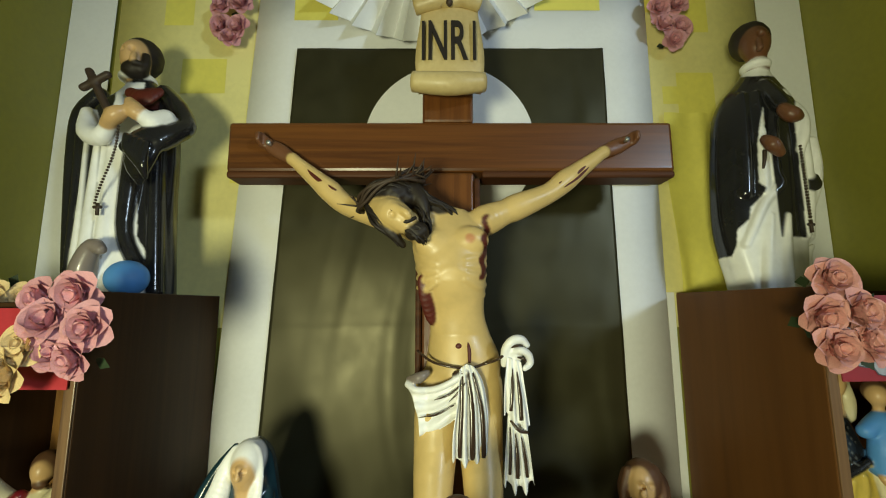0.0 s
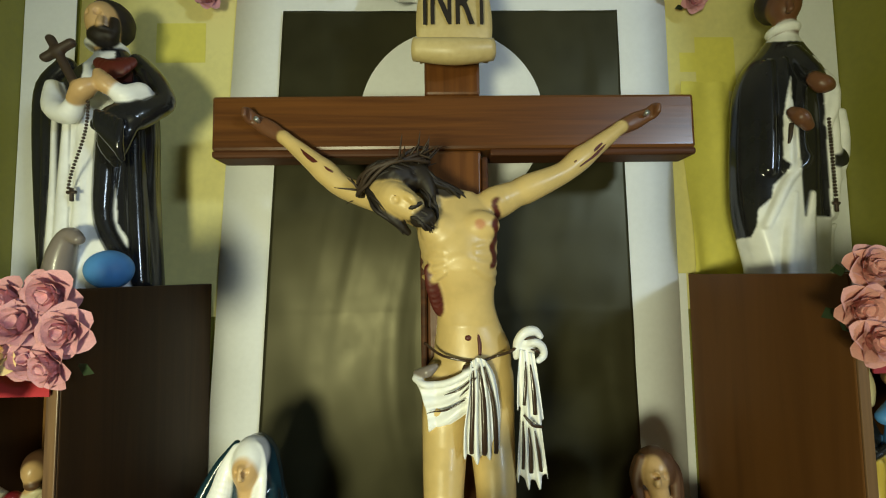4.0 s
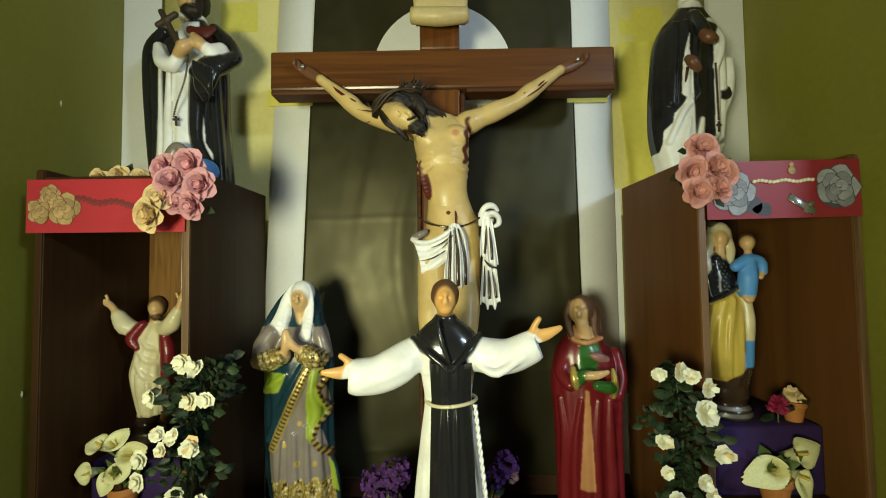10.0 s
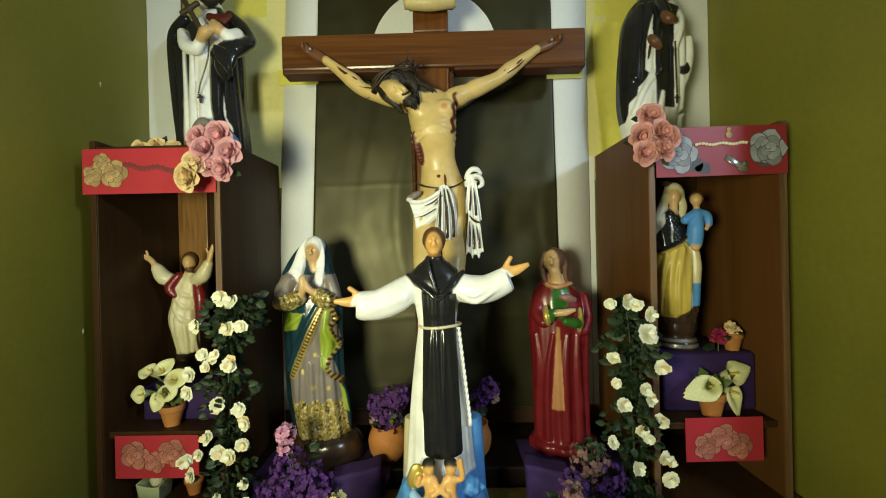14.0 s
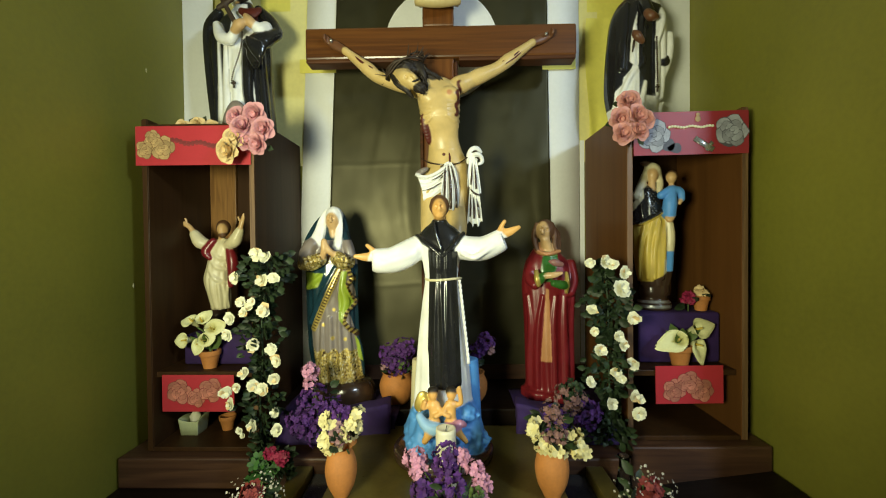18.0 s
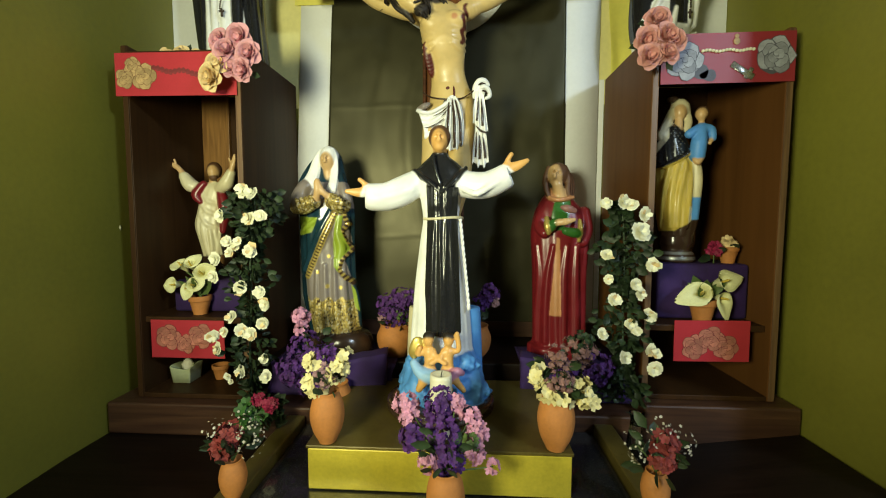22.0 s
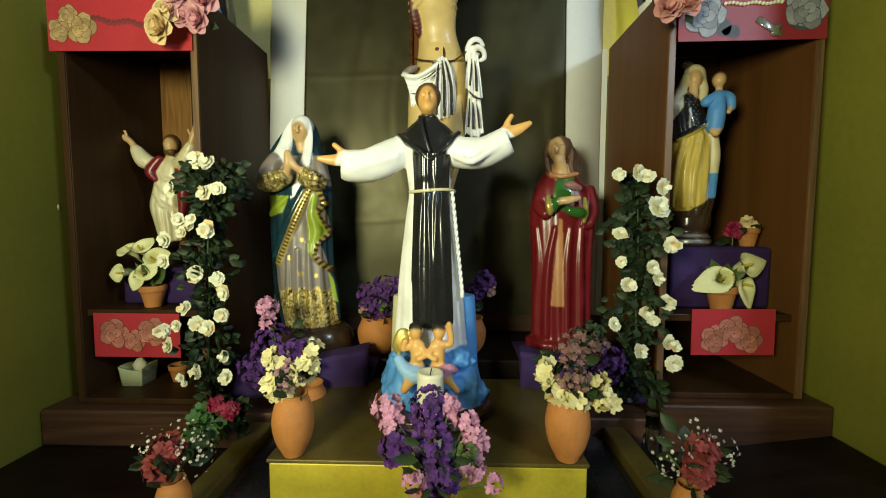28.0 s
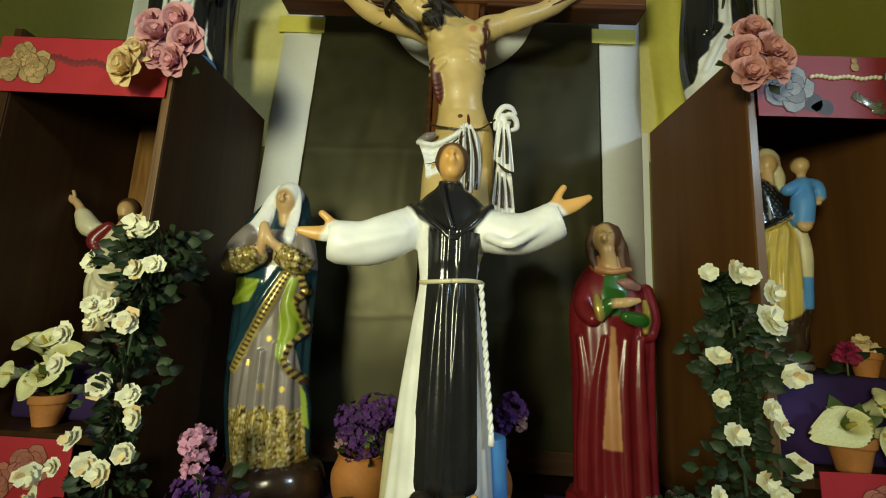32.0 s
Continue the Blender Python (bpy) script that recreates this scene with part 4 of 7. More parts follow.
# loincloth: a bunched wrap on one hip, pleats in front, a knot with a hanging end
f.tube([(-0.062, -0.262, 1.672), (-0.030, -0.292, 1.652), (0.030, -0.300, 1.644), (0.075, -0.285, 1.656), (0.104, -0.258, 1.676)], [0.0024, 0.0024, 0.0024, 0.0024, 0.0024], "brownpaint", 8, 5)
def hanging(f, top, bottom, left, right, waves, depth, seed, front, key="white", nu=44, nv=26, hem=0.0):
    """A cloth of one piece: top and bottom edges and both sides as (x, z) lines, pleats running downwards, a thin second face behind."""
    top, bottom, left, right = (smooth_rows(e, 6) for e in (top, bottom, left, right))

    def along(line, t):
        k = min(len(line) - 1.001, t * (len(line) - 1))
        i = int(k)
        p, q = line[i], line[i + 1]
        return p[0] + (q[0] - p[0]) * (k - i), p[1] + (q[1] - p[1]) * (k - i)

    faces = []
    for back in (0, 1):
        rows = []
        for j in range(nv + 1):
            v = j / nv
            ring = []
            for i in range(nu + 1):
                u = i / nu
                (ax, az), (bx, bz), (cx, cz), (dx, dz) = along(top, u), along(bottom, u), along(left, v), along(right, v)
                (ex, ez), (gx, gz), (hx, hz), (kx, kz) = along(top, 0), along(top, 1), along(bottom, 0), along(bottom, 1)
                x = (1 - v) * ax + v * bx + (1 - u) * cx + u * dx - ((1 - u) * (1 - v) * ex + u * (1 - v) * gx + (1 - u) * v * hx + u * v * kx)
                z = (1 - v) * az + v * bz + (1 - u) * cz + u * dz - ((1 - u) * (1 - v) * ez + u * (1 - v) * gz + (1 - u) * v * hz + u * v * kz)
                w = math.sin(waves * math.tau * u + seed + 1.1 * math.sin(2.6 * v + seed))
                d = depth * (0.35 + 0.65 * v) * (abs(w) ** 0.7 * (1 if w > 0 else -0.6)) + 0.0012 * noise.noise(Vector((x * 90, z * 60, seed)))
                ring.append((x, front(x, z) - d + 0.003 * back, z - hem * v * v * max(0.0, w)))
            rows.append(ring)
        faces += rows if back == 0 else rows[::-1]
    f.grid(faces + faces[:1], key, closed=False)


def hip(x, z):
    return -0.241 - 0.064 * math.sqrt(max(0.08, 1 - ((x - 0.012) / 0.097) ** 2))


# wrap drawn across one hip up to the knot in front, folds fanning out from the knot
hanging(f, [(0.036, 1.638), (0.033, 1.622), (0.026, 1.598), (0.022, 1.572)], [(-0.078, 1.612), (-0.068, 1.588), (-0.060, 1.560), (-0.056, 1.527)],
        [(0.036, 1.638), (0.010, 1.624), (-0.020, 1.610), (-0.050, 1.603), (-0.078, 1.612)], [(0.022, 1.572), (0.004, 1.556), (-0.026, 1.537), (-0.056, 1.527)], 2.4, 0.0055, 0.6, hip)
f.tube([(-0.079, -0.262, 1.614), (-0.060, -0.288, 1.606), (-0.030, -0.303, 1.608), (0.004, -0.312, 1.624), (0.026, -0.312, 1.640)], [0.0052, 0.0062, 0.0062, 0.0056, 0.0052], "white", 10, 5)
f.tube([(-0.076, -0.258, 1.622), (-0.058, -0.282, 1.626), (-0.044, -0.290, 1.634)], [0.006, 0.010, 0.006], "grey", 10, 5)
# brown lines draw the creases' shadow along with their dark paint
for c in (((-0.030, -0.3120, 1.592), (-0.004, -0.3170, 1.602), (0.020, -0.318, 1.622)), ((-0.058, -0.292, 1.560), (-0.028, -0.3080, 1.566), (0.004, -0.314, 1.584)), ((-0.004, -0.3150, 1.590), (0.012, -0.317, 1.606), (0.024, -0.318, 1.622))):
    f.tube(list(c), [0.0006, 0.0019, 0.0012], "brownpaint", 6, 4)
# pleats falling from the knot, with brown paint lines and fold shadow in the hollows
hanging(f, [(0.014, 1.644), (0.026, 1.652), (0.040, 1.648)], [(0.000, 1.500), (0.022, 1.492), (0.046, 1.498), (0.062, 1.512)], [(0.014, 1.644), (0.010, 1.59), (0.002, 1.54), (0.000, 1.500)], [(0.040, 1.648), (0.056, 1.62), (0.064, 1.565), (0.062, 1.512)],
        3.5, 0.0085, 0.2, lambda x, z: hip(x, z) - 0.010, nu=70, hem=0.006)
for x0, x1, x2, w in ((0.0185, 0.0170, 0.0135, 0.0036), (0.0285, 0.0345, 0.0345, 0.0050), (0.0370, 0.0505, 0.0535, 0.0036)):
    f.tube([(x0, -0.3165, 1.638), (x1, -0.3190, 1.580), (x2, -0.3215, 1.520), (x2, -0.319, 1.500)], [w * 0.5, w, w * 1.1, w], "brownpaint", 8, 5, 0.6)
f.ball((0.012, -0.308, 1.634), (0.011, 0.008, 0.008), "brownpaint", 12)
# knot at the side: cloth rolled over itself
f.ball((0.112, -0.262, 1.662), (0.014, 0.013, 0.016), "white", 16, lump=0.4)
f.tube([(0.094, -0.262, 1.650), (0.096, -0.270, 1.676), (0.108, -0.275, 1.692), (0.124, -0.272, 1.694), (0.136, -0.266, 1.684)], [0.0056, 0.0075, 0.0085, 0.0080, 0.0054], "white", 10, 5)
f.tube([(0.108, -0.270, 1.672), (0.122, -0.278, 1.676), (0.136, -0.272, 1.668), (0.140, -0.266, 1.652), (0.130, -0.270, 1.644)], [0.0052, 0.0065, 0.0070, 0.0065, 0.0052], "white", 10, 5)
f.tube([(0.104, -0.276, 1.680), (0.114, -0.282, 1.684), (0.126, -0.279, 1.684)], [0.001, 0.0026, 0.001], "brownpaint", 6, 4)
f.tube([(0.116, -0.277, 1.664), (0.126, -0.279, 1.662), (0.132, -0.275, 1.656)], [0.001, 0.0030, 0.001], "brownpaint", 6, 4)
# hanging end in two tiers
side = lambda x, z: -0.268
hanging(f, [(0.100, 1.590), (0.112, 1.592), (0.126, 1.590)], [(0.088, 1.462), (0.104, 1.450), (0.122, 1.448), (0.140, 1.458)], [(0.100, 1.590), (0.094, 1.53), (0.088, 1.462)], [(0.126, 1.590), (0.132, 1.53), (0.140, 1.458)], 3.0, 0.0080, 1.2, side, nu=60, hem=0.012)
hanging(f, [(0.098, 1.664), (0.110, 1.660), (0.122, 1.656)], [(0.090, 1.578), (0.104, 1.560), (0.120, 1.545), (0.136, 1.548)], [(0.098, 1.664), (0.092, 1.62), (0.090, 1.578)], [(0.122, 1.656), (0.130, 1.60), (0.136, 1.548)], 2.6, 0.0080, 2.4, lambda x, z: -0.276, nu=60, hem=0.010)
# between these pleats too, brown tubes serve as paint lines and shadow
for x0, x1, z0, z1, y, w in ((0.106, 0.1015, 1.645, 1.575, -0.279, 0.0030), (0.114, 0.1190, 1.640, 1.560, -0.280, 0.0036), (0.101, 0.0985, 1.545, 1.470, -0.271, 0.0028), (0.110, 0.1115, 1.535, 1.464, -0.272, 0.0036), (0.120, 0.1280, 1.530, 1.466, -0.272, 0.0030)):
    f.tube([(x0, y, z0), ((x0 + x1) / 2 + 0.001, y - 0.003, (z0 + z1) / 2), (x1, y - 0.004, z1)], [0.0012, w, w], "brownpaint", 6, 4, 0.6)
f.tube([(0.100, -0.283, 1.560), (0.114, -0.287, 1.545), (0.131, -0.284, 1.540)], [0.0015, 0.0034, 0.002], "brownpaint", 6, 4)
# bowed head, hair and crown of thorns
f.tube([(-0.030, -0.240, 1.915), (-0.070, -0.266, 1.908)], [0.021, 0.022], "bodyskin", 14)
f.ball((-0.112, -0.258, 1.958), (0.054, 0.044, 0.036), "hair", 24, lump=0.2)
f.tube([(-0.090, -0.252, 1.962), (-0.045, -0.252, 1.946), (-0.005, -0.246, 1.932), (0.022, -0.240, 1.920)], [0.028, 0.020, 0.014, 0.006], "hair", 12, 5)
f.tube([(-0.130, -0.284, 1.932), (-0.108, -0.296, 1.920), (-0.088, -0.303, 1.906), (-0.070, -0.303, 1.893)], [0.019, 0.026, 0.024, 0.015], "bodyskin", 20, 5)
f.cut((-0.104, -0.3290, 1.910), 0.0085)
f.cut((-0.084, -0.3300, 1.930), 0.0075)
f.tube([(-0.098, -0.319, 1.925), (-0.079, -0.330, 1.913), (-0.073, -0.328, 1.906)], [0.0054, 0.0062, 0.0056], "bodyskin", 8, 4)
f.tube([(-0.124, -0.309, 1.922), (-0.106, -0.322, 1.919), (-0.100, -0.322, 1.916)], [0.0012, 0.0022, 0.0012], "brownpaint", 8, 4)
f.ball((-0.060, -0.307, 1.884), (0.022, 0.016, 0.017), "hair", 18, lump=0.3)
f.tube([(-0.088, -0.318, 1.896), (-0.074, -0.324, 1.899), (-0.062, -0.318, 1.906)], [0.0030, 0.0040, 0.0030], "hair", 8, 4)
f.tube([(-0.066, -0.270, 1.965), (-0.052, -0.278, 1.942), (-0.044, -0.280, 1.915)], [0.018, 0.013, 0.006], "hair", 12, 5)
f.tube([(-0.148, -0.275, 1.936), (-0.134, -0.288, 1.906), (-0.108, -0.296, 1.884), (-0.086, -0.288, 1.862)], [0.012, 0.011, 0.010, 0.006], "hair", 12, 5)
# loose locks over the scalp, down both sides and in the beard
rnd = random.Random(14)
for ends, count, swing in ((((-0.152, -0.286, 1.938), (-0.124, -0.302, 1.900), (-0.090, -0.292, 1.866)), 9, 0.006), (((-0.072, -0.282, 1.970), (-0.036, -0.274, 1.950), (0.008, -0.256, 1.926)), 9, 0.008),
                           (((-0.162, -0.278, 1.952), (-0.118, -0.298, 1.968), (-0.066, -0.282, 1.966)), 10, 0.009), (((-0.074, -0.316, 1.886), (-0.060, -0.318, 1.878), (-0.046, -0.308, 1.864)), 9, 0.005), (((-0.058, -0.284, 1.930), (-0.046, -0.290, 1.908), (-0.042, -0.288, 1.886)), 6, 0.005)):
    for i in range(count):
        o = Vector((rnd.uniform(-1, 1), rnd.uniform(-0.3, 0.5), rnd.uniform(-1, 1))) * 0.009
        ph = rnd.uniform(0, 6)
        run = [Vector(p) + o * (0.8, 1.0, 0.7)[k] for k, p in enumerate(ends)]
        run = [Vector(p) + Vector((math.sin(ph + 1.3 * k), 0, math.cos(ph + 1.3 * k))) * swing * 0.5 for k, p in enumerate(smooth_rows([tuple(p) for p in run], 3))]
        f.tube(run, [0.0008 + 0.0026 * math.sin(math.pi * min(1, 0.1 + 0.9 * k / (len(run) - 1))) for k in range(len(run))], "hair", 6, 2)
rnd = random.Random(4)
for s in range(4):
    ring = []
    for i in range(25):
        a = math.tau * i / 24
        ring.append((-0.112 + 0.060 * math.cos(a) + rnd.uniform(-0.003, 0.003), -0.264 + 0.050 * math.sin(a), 1.958 + 0.030 * math.cos(a + 0.3) + 0.006 * math.sin(3 * a + s) + 0.004 * s))
    f.tube(ring, 0.0032, "thorn", 7, 2)
for i in range(38):
    a = rnd.uniform(0, math.tau)
    p = Vector((-0.112 + 0.060 * math.cos(a), -0.264 + 0.050 * math.sin(a), 1.964 + 0.030 * math.cos(a + 0.3)))
    q = p + Vector((math.cos(a) * rnd.uniform(0.2, 1.2), math.sin(a) * rnd.uniform(0.2, 1.2), rnd.uniform(-0.5, 1.6))).normalized() * rnd.uniform(0.018, 0.042)
    f.tube([p, (p + q) / 2, q], [0.0022, 0.0016, 0.0004], "thorn", 6, 2)
def set_back(x, z):
    """How far the hips sink back towards the upright below the arched chest."""
    return 0.036 * float(np.interp(z, [1.36, 1.50, 1.70, 1.80], [0, 1, 1, 0])) * float(np.interp(x, [-0.085, -0.045, 0.062, 0.090], [0.1, 1, 1, 0]))


for q in f.p:
    if q[0] == "ball":
        q[1][1] += set_back(q[1][0], q[1][2])
    elif q[0] == "tube":
        for row in q[1]:
            row[1] += set_back(row[0], row[2])
    else:
        for row in q[1]:
            row[2] += set_back(row[1], row[0])
f.extra.v = [(x, y + set_back(x, z), z) for x, y, z in f.extra.v]
statue(f, (0.0, -0.182, 1.09), "painted plaster corpus with ivory loincloth fixed to the cross")

# ---- cabinets ----
def cabinet(x0, x1, z0, z1, label, inner_key, x_in):
    """A tall dark niche: two sides, back, top, floor and a shelf."""
    root = thing("cabinet", (x0 + x1) / 2, -0.18, z0, label, "cabinet", "pair of niche cabinets")
    o = lambda *a, **k: slab(a[0] - (x0 + x1) / 2, a[1] - (x0 + x1) / 2, a[2] + 0.18, a[3] + 0.18, a[4] - z0, a[5] - z0, **k)
    for a, toe in ((x0, 0.018 if x0 < 0 else 0.0), (x1 - 0.018, 0.0)):
        bm = o(a, a + 0.018, -0.372, 0.006, z0, z1)
        for v in bm.verts:
            v.co.x += toe * (0.18 - v.co.y) / 0.372
        # lamplight put into colour: right sides lighter and redder, left outer edge dark
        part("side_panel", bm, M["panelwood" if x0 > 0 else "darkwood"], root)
        part("edge_strip", o(a + toe + 0.001, a + toe + 0.017, -0.3755, -0.3725, z0 + 0.003, z1 - 0.003, bevel=0.001), M["edgewood" if a > -0.9 else "darkwood"], root, "front edge strip")
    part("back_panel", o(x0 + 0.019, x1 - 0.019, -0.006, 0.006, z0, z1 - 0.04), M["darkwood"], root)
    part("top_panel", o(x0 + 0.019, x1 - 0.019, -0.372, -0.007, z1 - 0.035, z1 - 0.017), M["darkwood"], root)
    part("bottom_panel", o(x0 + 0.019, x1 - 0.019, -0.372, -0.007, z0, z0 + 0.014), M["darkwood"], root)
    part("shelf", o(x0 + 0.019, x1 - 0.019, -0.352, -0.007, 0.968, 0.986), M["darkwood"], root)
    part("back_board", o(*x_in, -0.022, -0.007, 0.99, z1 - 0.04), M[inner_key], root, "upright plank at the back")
    return root


cabinet(-0.936, -0.567, 0.742, 1.778, "tall dark wooden niche cabinet against the side wall, open in front", "orangewood", (-0.920, -0.815))
cabinet(0.567, 0.928, 0.777, 1.784, "tall dark wooden niche cabinet against the side wall, open in front", "darkwood", (0.70, 0.91))


def print_rose(parent, x, z, r, key, seed, y=-0.0016):
    """A printed rose: flat overlapping petals in thin layers."""
    rnd = random.Random(seed)
    f = Form()
    f.v = [(r * 0.8 * math.cos(math.tau * k / 20), 0, r * 0.8 * math.sin(math.tau * k / 20)) for k in range(20)]
    f.f, f.m = [tuple(range(20))], [f.slot(key)]
    root = f.made("printed_rose", parent, m=pose(x, y, z))
    d = 0.0
    for ring, (count, rad, size) in enumerate(((5, 0.50, 0.54), (4, 0.32, 0.42), (3, 0.16, 0.30), (2, 0.05, 0.16))):
        for i in range(count):
            a = math.tau * (i + 0.5 * ring) / count + rnd.uniform(-0.2, 0.2)
            d += 0.00007
            g = Form()
            g.v = [(r * size * rnd.uniform(0.86, 1.1) * math.cos(math.tau * k / 12), 0, r * size * rnd.uniform(0.86, 1.1) * math.sin(math.tau * k / 12)) for k in range(12)]
            g.f, g.m = [tuple(range(12))], [g.slot(key[:-4] + "line")]
            g.made("printed_petal", root, m=pose(r * rad * math.cos(a), -d, r * rad * math.sin(a)), smooth=False)
            d += 0.00007
            h = Form()
            h.v = [(x * 0.90, 0, z * 0.90) for x, _, z in g.v]
            h.f, h.m = [tuple(range(12))], [h.slot(key)]
            h.made("petal_fill", root, m=pose(r * (rad + 0.02) * math.cos(a), -d, r * (rad + 0.02) * math.sin(a)), smooth=False)
    return root


def banner(x0, x1, z0, z1, y, label, roses, group, tilt=0.0, key="red"):
    root = thing("banner_card", (x0 + x1) / 2, y, z0, label, "card", group)
    root.matrix_basis = root.matrix_basis @ pose(0, 0, 0, 0, tilt, 0)
    w, h = (x1 - x0) / 2, z1 - z0
    part("card", slab(-w, w, -0.001, 0.001, 0, h, 0), M[key], root)
    for i, (x, z, r, key) in enumerate(roses):
        print_rose(root, x - (x0 + x1) / 2, z - z0, r, key, i + int(abs(x0) * 100))
    return root


top_card = banner(-0.932, -0.575, 1.632, 1.752, -0.380, "red card with printed tan roses across the cabinet top",
       [(-0.878, 1.718, 0.024, "tanrose"), (-0.900, 1.683, 0.031, "tanrose"), (-0.846, 1.686, 0.038, "tanrose")], "cabinet banners", 0.3)
for i in range(15):
    f = Form()
    f.v, f.f = [(0.0095 * (0.8 + 0.25 * math.sin(3 * k + i)) * math.cos(math.tau * k / 9), 0, 0.0085 * math.sin(math.tau * k / 9)) for k in range(9)], [tuple(range(9))]
    f.m = [f.slot("redline")]
    f.made("printed_motif", top_card, "dark red printed motif", m=pose(-0.075 + 0.0125 * i, -0.0012 - 0.00003 * i, 0.075 - 0.0012 * i + 0.004 * math.sin(i)), smooth=False)
# this card's dimness is in its colour
b = banner(0.585, 0.925, 1.642, 1.770, -0.380, "red card, dimmed in colour, with printed grey roses across the cabinet top",
           [(0.645, 1.70, 0.050, "greyrose"), (0.874, 1.710, 0.050, "greyrose")], "cabinet banners", -0.6, "redcard")
for x, z, s in ((-0.075, 0.030, 0.030), (0.105, 0.036, 0.026), (-0.050, 0.020, 0.024)):
    f = Form()
    f.v, f.f = [(x + s * 0.9 * math.sin(math.tau * k / 14), -0.0014, z + s * 0.6 * math.cos(math.tau * k / 14) * (1 + 0.5 * math.sin(math.tau * k / 14))) for k in range(14)], [tuple(range(14))]
    f.m = [f.slot("greyline")]
    f.made("printed_leaf", b, "dark printed leaf", smooth=False)
for i in range(16):
    f = Form()
    f.ball((0, 0, 0), 0.0042, "whiteflower", 8)
    f.made("bead", b, m=pose(-0.065 + i * 0.0085, -0.0035, 0.082 + 0.002 * math.sin(i)))
f = Form()
f.tube([(0.01, -0.002, 0.048), (0.065, -0.002, 0.012)], 0.009, "silver", 8, 2, 0.15)
f.tube([(0.045, -0.002, 0.010), (0.062, -0.002, 0.036)], 0.006, "silver", 8, 2, 0.15)
f.made("printed_cross", b, "pale printed cross")
f = Form()
for dz, r in ((0.105, 0.009), (0.118, 0.006)):
    f.ball((0.02, -0.0025, dz), (r, 0.001, r), "tanrose", 10)
f.made("printed_heart", b)
banner(-0.881, -0.652, 0.862, 0.978, -0.358, "red card with printed roses hanging from the shelf",
       [(-0.825, 0.925, 0.040, "redrose"), (-0.725, 0.93, 0.040, "redrose"), (-0.772, 0.905, 0.030, "redrose")], "shelf cards", 0.2)
banner(0.66, 0.865, 0.884, 1.001, -0.358, "red card with faint printed roses hanging from the shelf",
       [(0.715, 0.925, 0.036, "redrose"), (0.80, 0.925, 0.036, "redrose"), (0.76, 0.95, 0.036, "redrose")], "shelf cards", -0.5)

# ---- plinth, table and gold boxes ----
structure("table_top", slab(-0.993, 0.500, -1.05, 0.015, 0.60, 0.645, 0.004), M["tablewood"], "dark brown wooden altar table")
bm = slab(0.501, 0.976, -1.05, 0.015, 0.60, 0.645, 0.004)
for v in bm.verts:
    v.co.z += 0.126 * max(0.0, v.co.x - 0.501)
structure("table_end", bm, M["tablewood"], "dark brown end of the altar table, rising a little")
structure("table_front", slab(-0.993, 1.04, -1.03, -1.00, 0.0, 0.598, 0), M["tablewood"], "dark brown table front")
structure("plinth", slab(-0.988, 0.563, -0.41, 0.012, 0.646, 0.741, 0.006), M["stepwood"], "reddish brown wooden step under the cabinets")
structure("plinth_end", slab(0.5645, 0.976, -0.41, 0.012, 0.650, 0.776, 0.006), M["stepwood"], "higher end of the wooden step under the cabinet")
structure("inner_step", slab(-0.562, 0.562, -0.29, 0.008, 0.742, 0.84, 0.005), M["tablewood"], "dark brown inner step between the cabinets")
structure("inner_back", slab(-0.56, 0.56, -0.006, 0.004, 0.842, 0.90, 0.002), M["stepwood"], "reddish brown board under the black panel")
box = thing("gold_box", 0.014, -0.53, 0.70, "low gold painted box with darker top carrying the central statue", "box")
part("body", slab(-0.280, 0.280, -0.166, 0.21, 0.0, 0.092, 0.003), M["gold"], box)
# lid and side rails take a darker, browner gold than the body
part("lid", slab(-0.283, 0.283, -0.169, 0.21, 0.0925, 0.100, 0.002), M["goldtop"], box, "darker brownish gold lid")
tray = thing("gold_tray", 0.02, -0.60, 0.645, "shallow gold painted wooden tray round the box", "tray")
part("base", slab(-0.402, 0.402, -0.170, 0.185, 0.0, 0.053, 0.003), M["black"], tray, "dark tray floor")
part("front_rail", slab(-0.46, 0.46, -0.250, -0.172, 0.0, 0.078, 0.004), M["gold"], tray)
for x in (-0.455, 0.405):
    part("side_rail", slab(x, x + 0.050, -0.170, 0.185, 0.0, 0.077, 0.004), M["goldtop"], tray, "darker brownish gold rail")

# ---- central friar statue ----
def within(u, v, poly):
    """Whether (u, v) lies in a polygon."""
    hit, j = False, len(poly) - 1
    for i in range(len(poly)):
        (a, b), (c, d) = poly[i], poly[j]
        if (b > v) != (d > v) and u < (c - a) * (v - b) / (d - b) + a:
            hit = not hit
        j = i
    return hit


def off_line(u, v, line):
    """Distance from a polyline, and how far along it."""
    best, run = (9.0, 0.0), 0.0
    for (a, b), (c, d) in zip(line, line[1:]):
        L = math.hypot(c - a, d - b)
        t = max(0.0, min(1.0, ((u - a) * (c - a) + (v - b) * (d - b)) / (L * L)))
        e = math.hypot(u - a - t * (c - a), v - b - t * (d - b))
        if e < best[0]:
            best = (e, run + t * L)
        run += L
    return best


def brocade(x, z, k=1.0):
    """Stamped gilding with its light in the colour: gold leaf, brown shaded gaps, ivory highlights."""
    a = noise.noise(Vector((x * 150 * k, 0.3, z * 110 * k)))
    b = noise.noise(Vector((x * 260 * k, 4.7, z * 190 * k)))
    if abs(a) < 0.07 or b > 0.32:
        return "brownpaint"
    if b < -0.30:
        return "ivory"
    return "goldleaf"


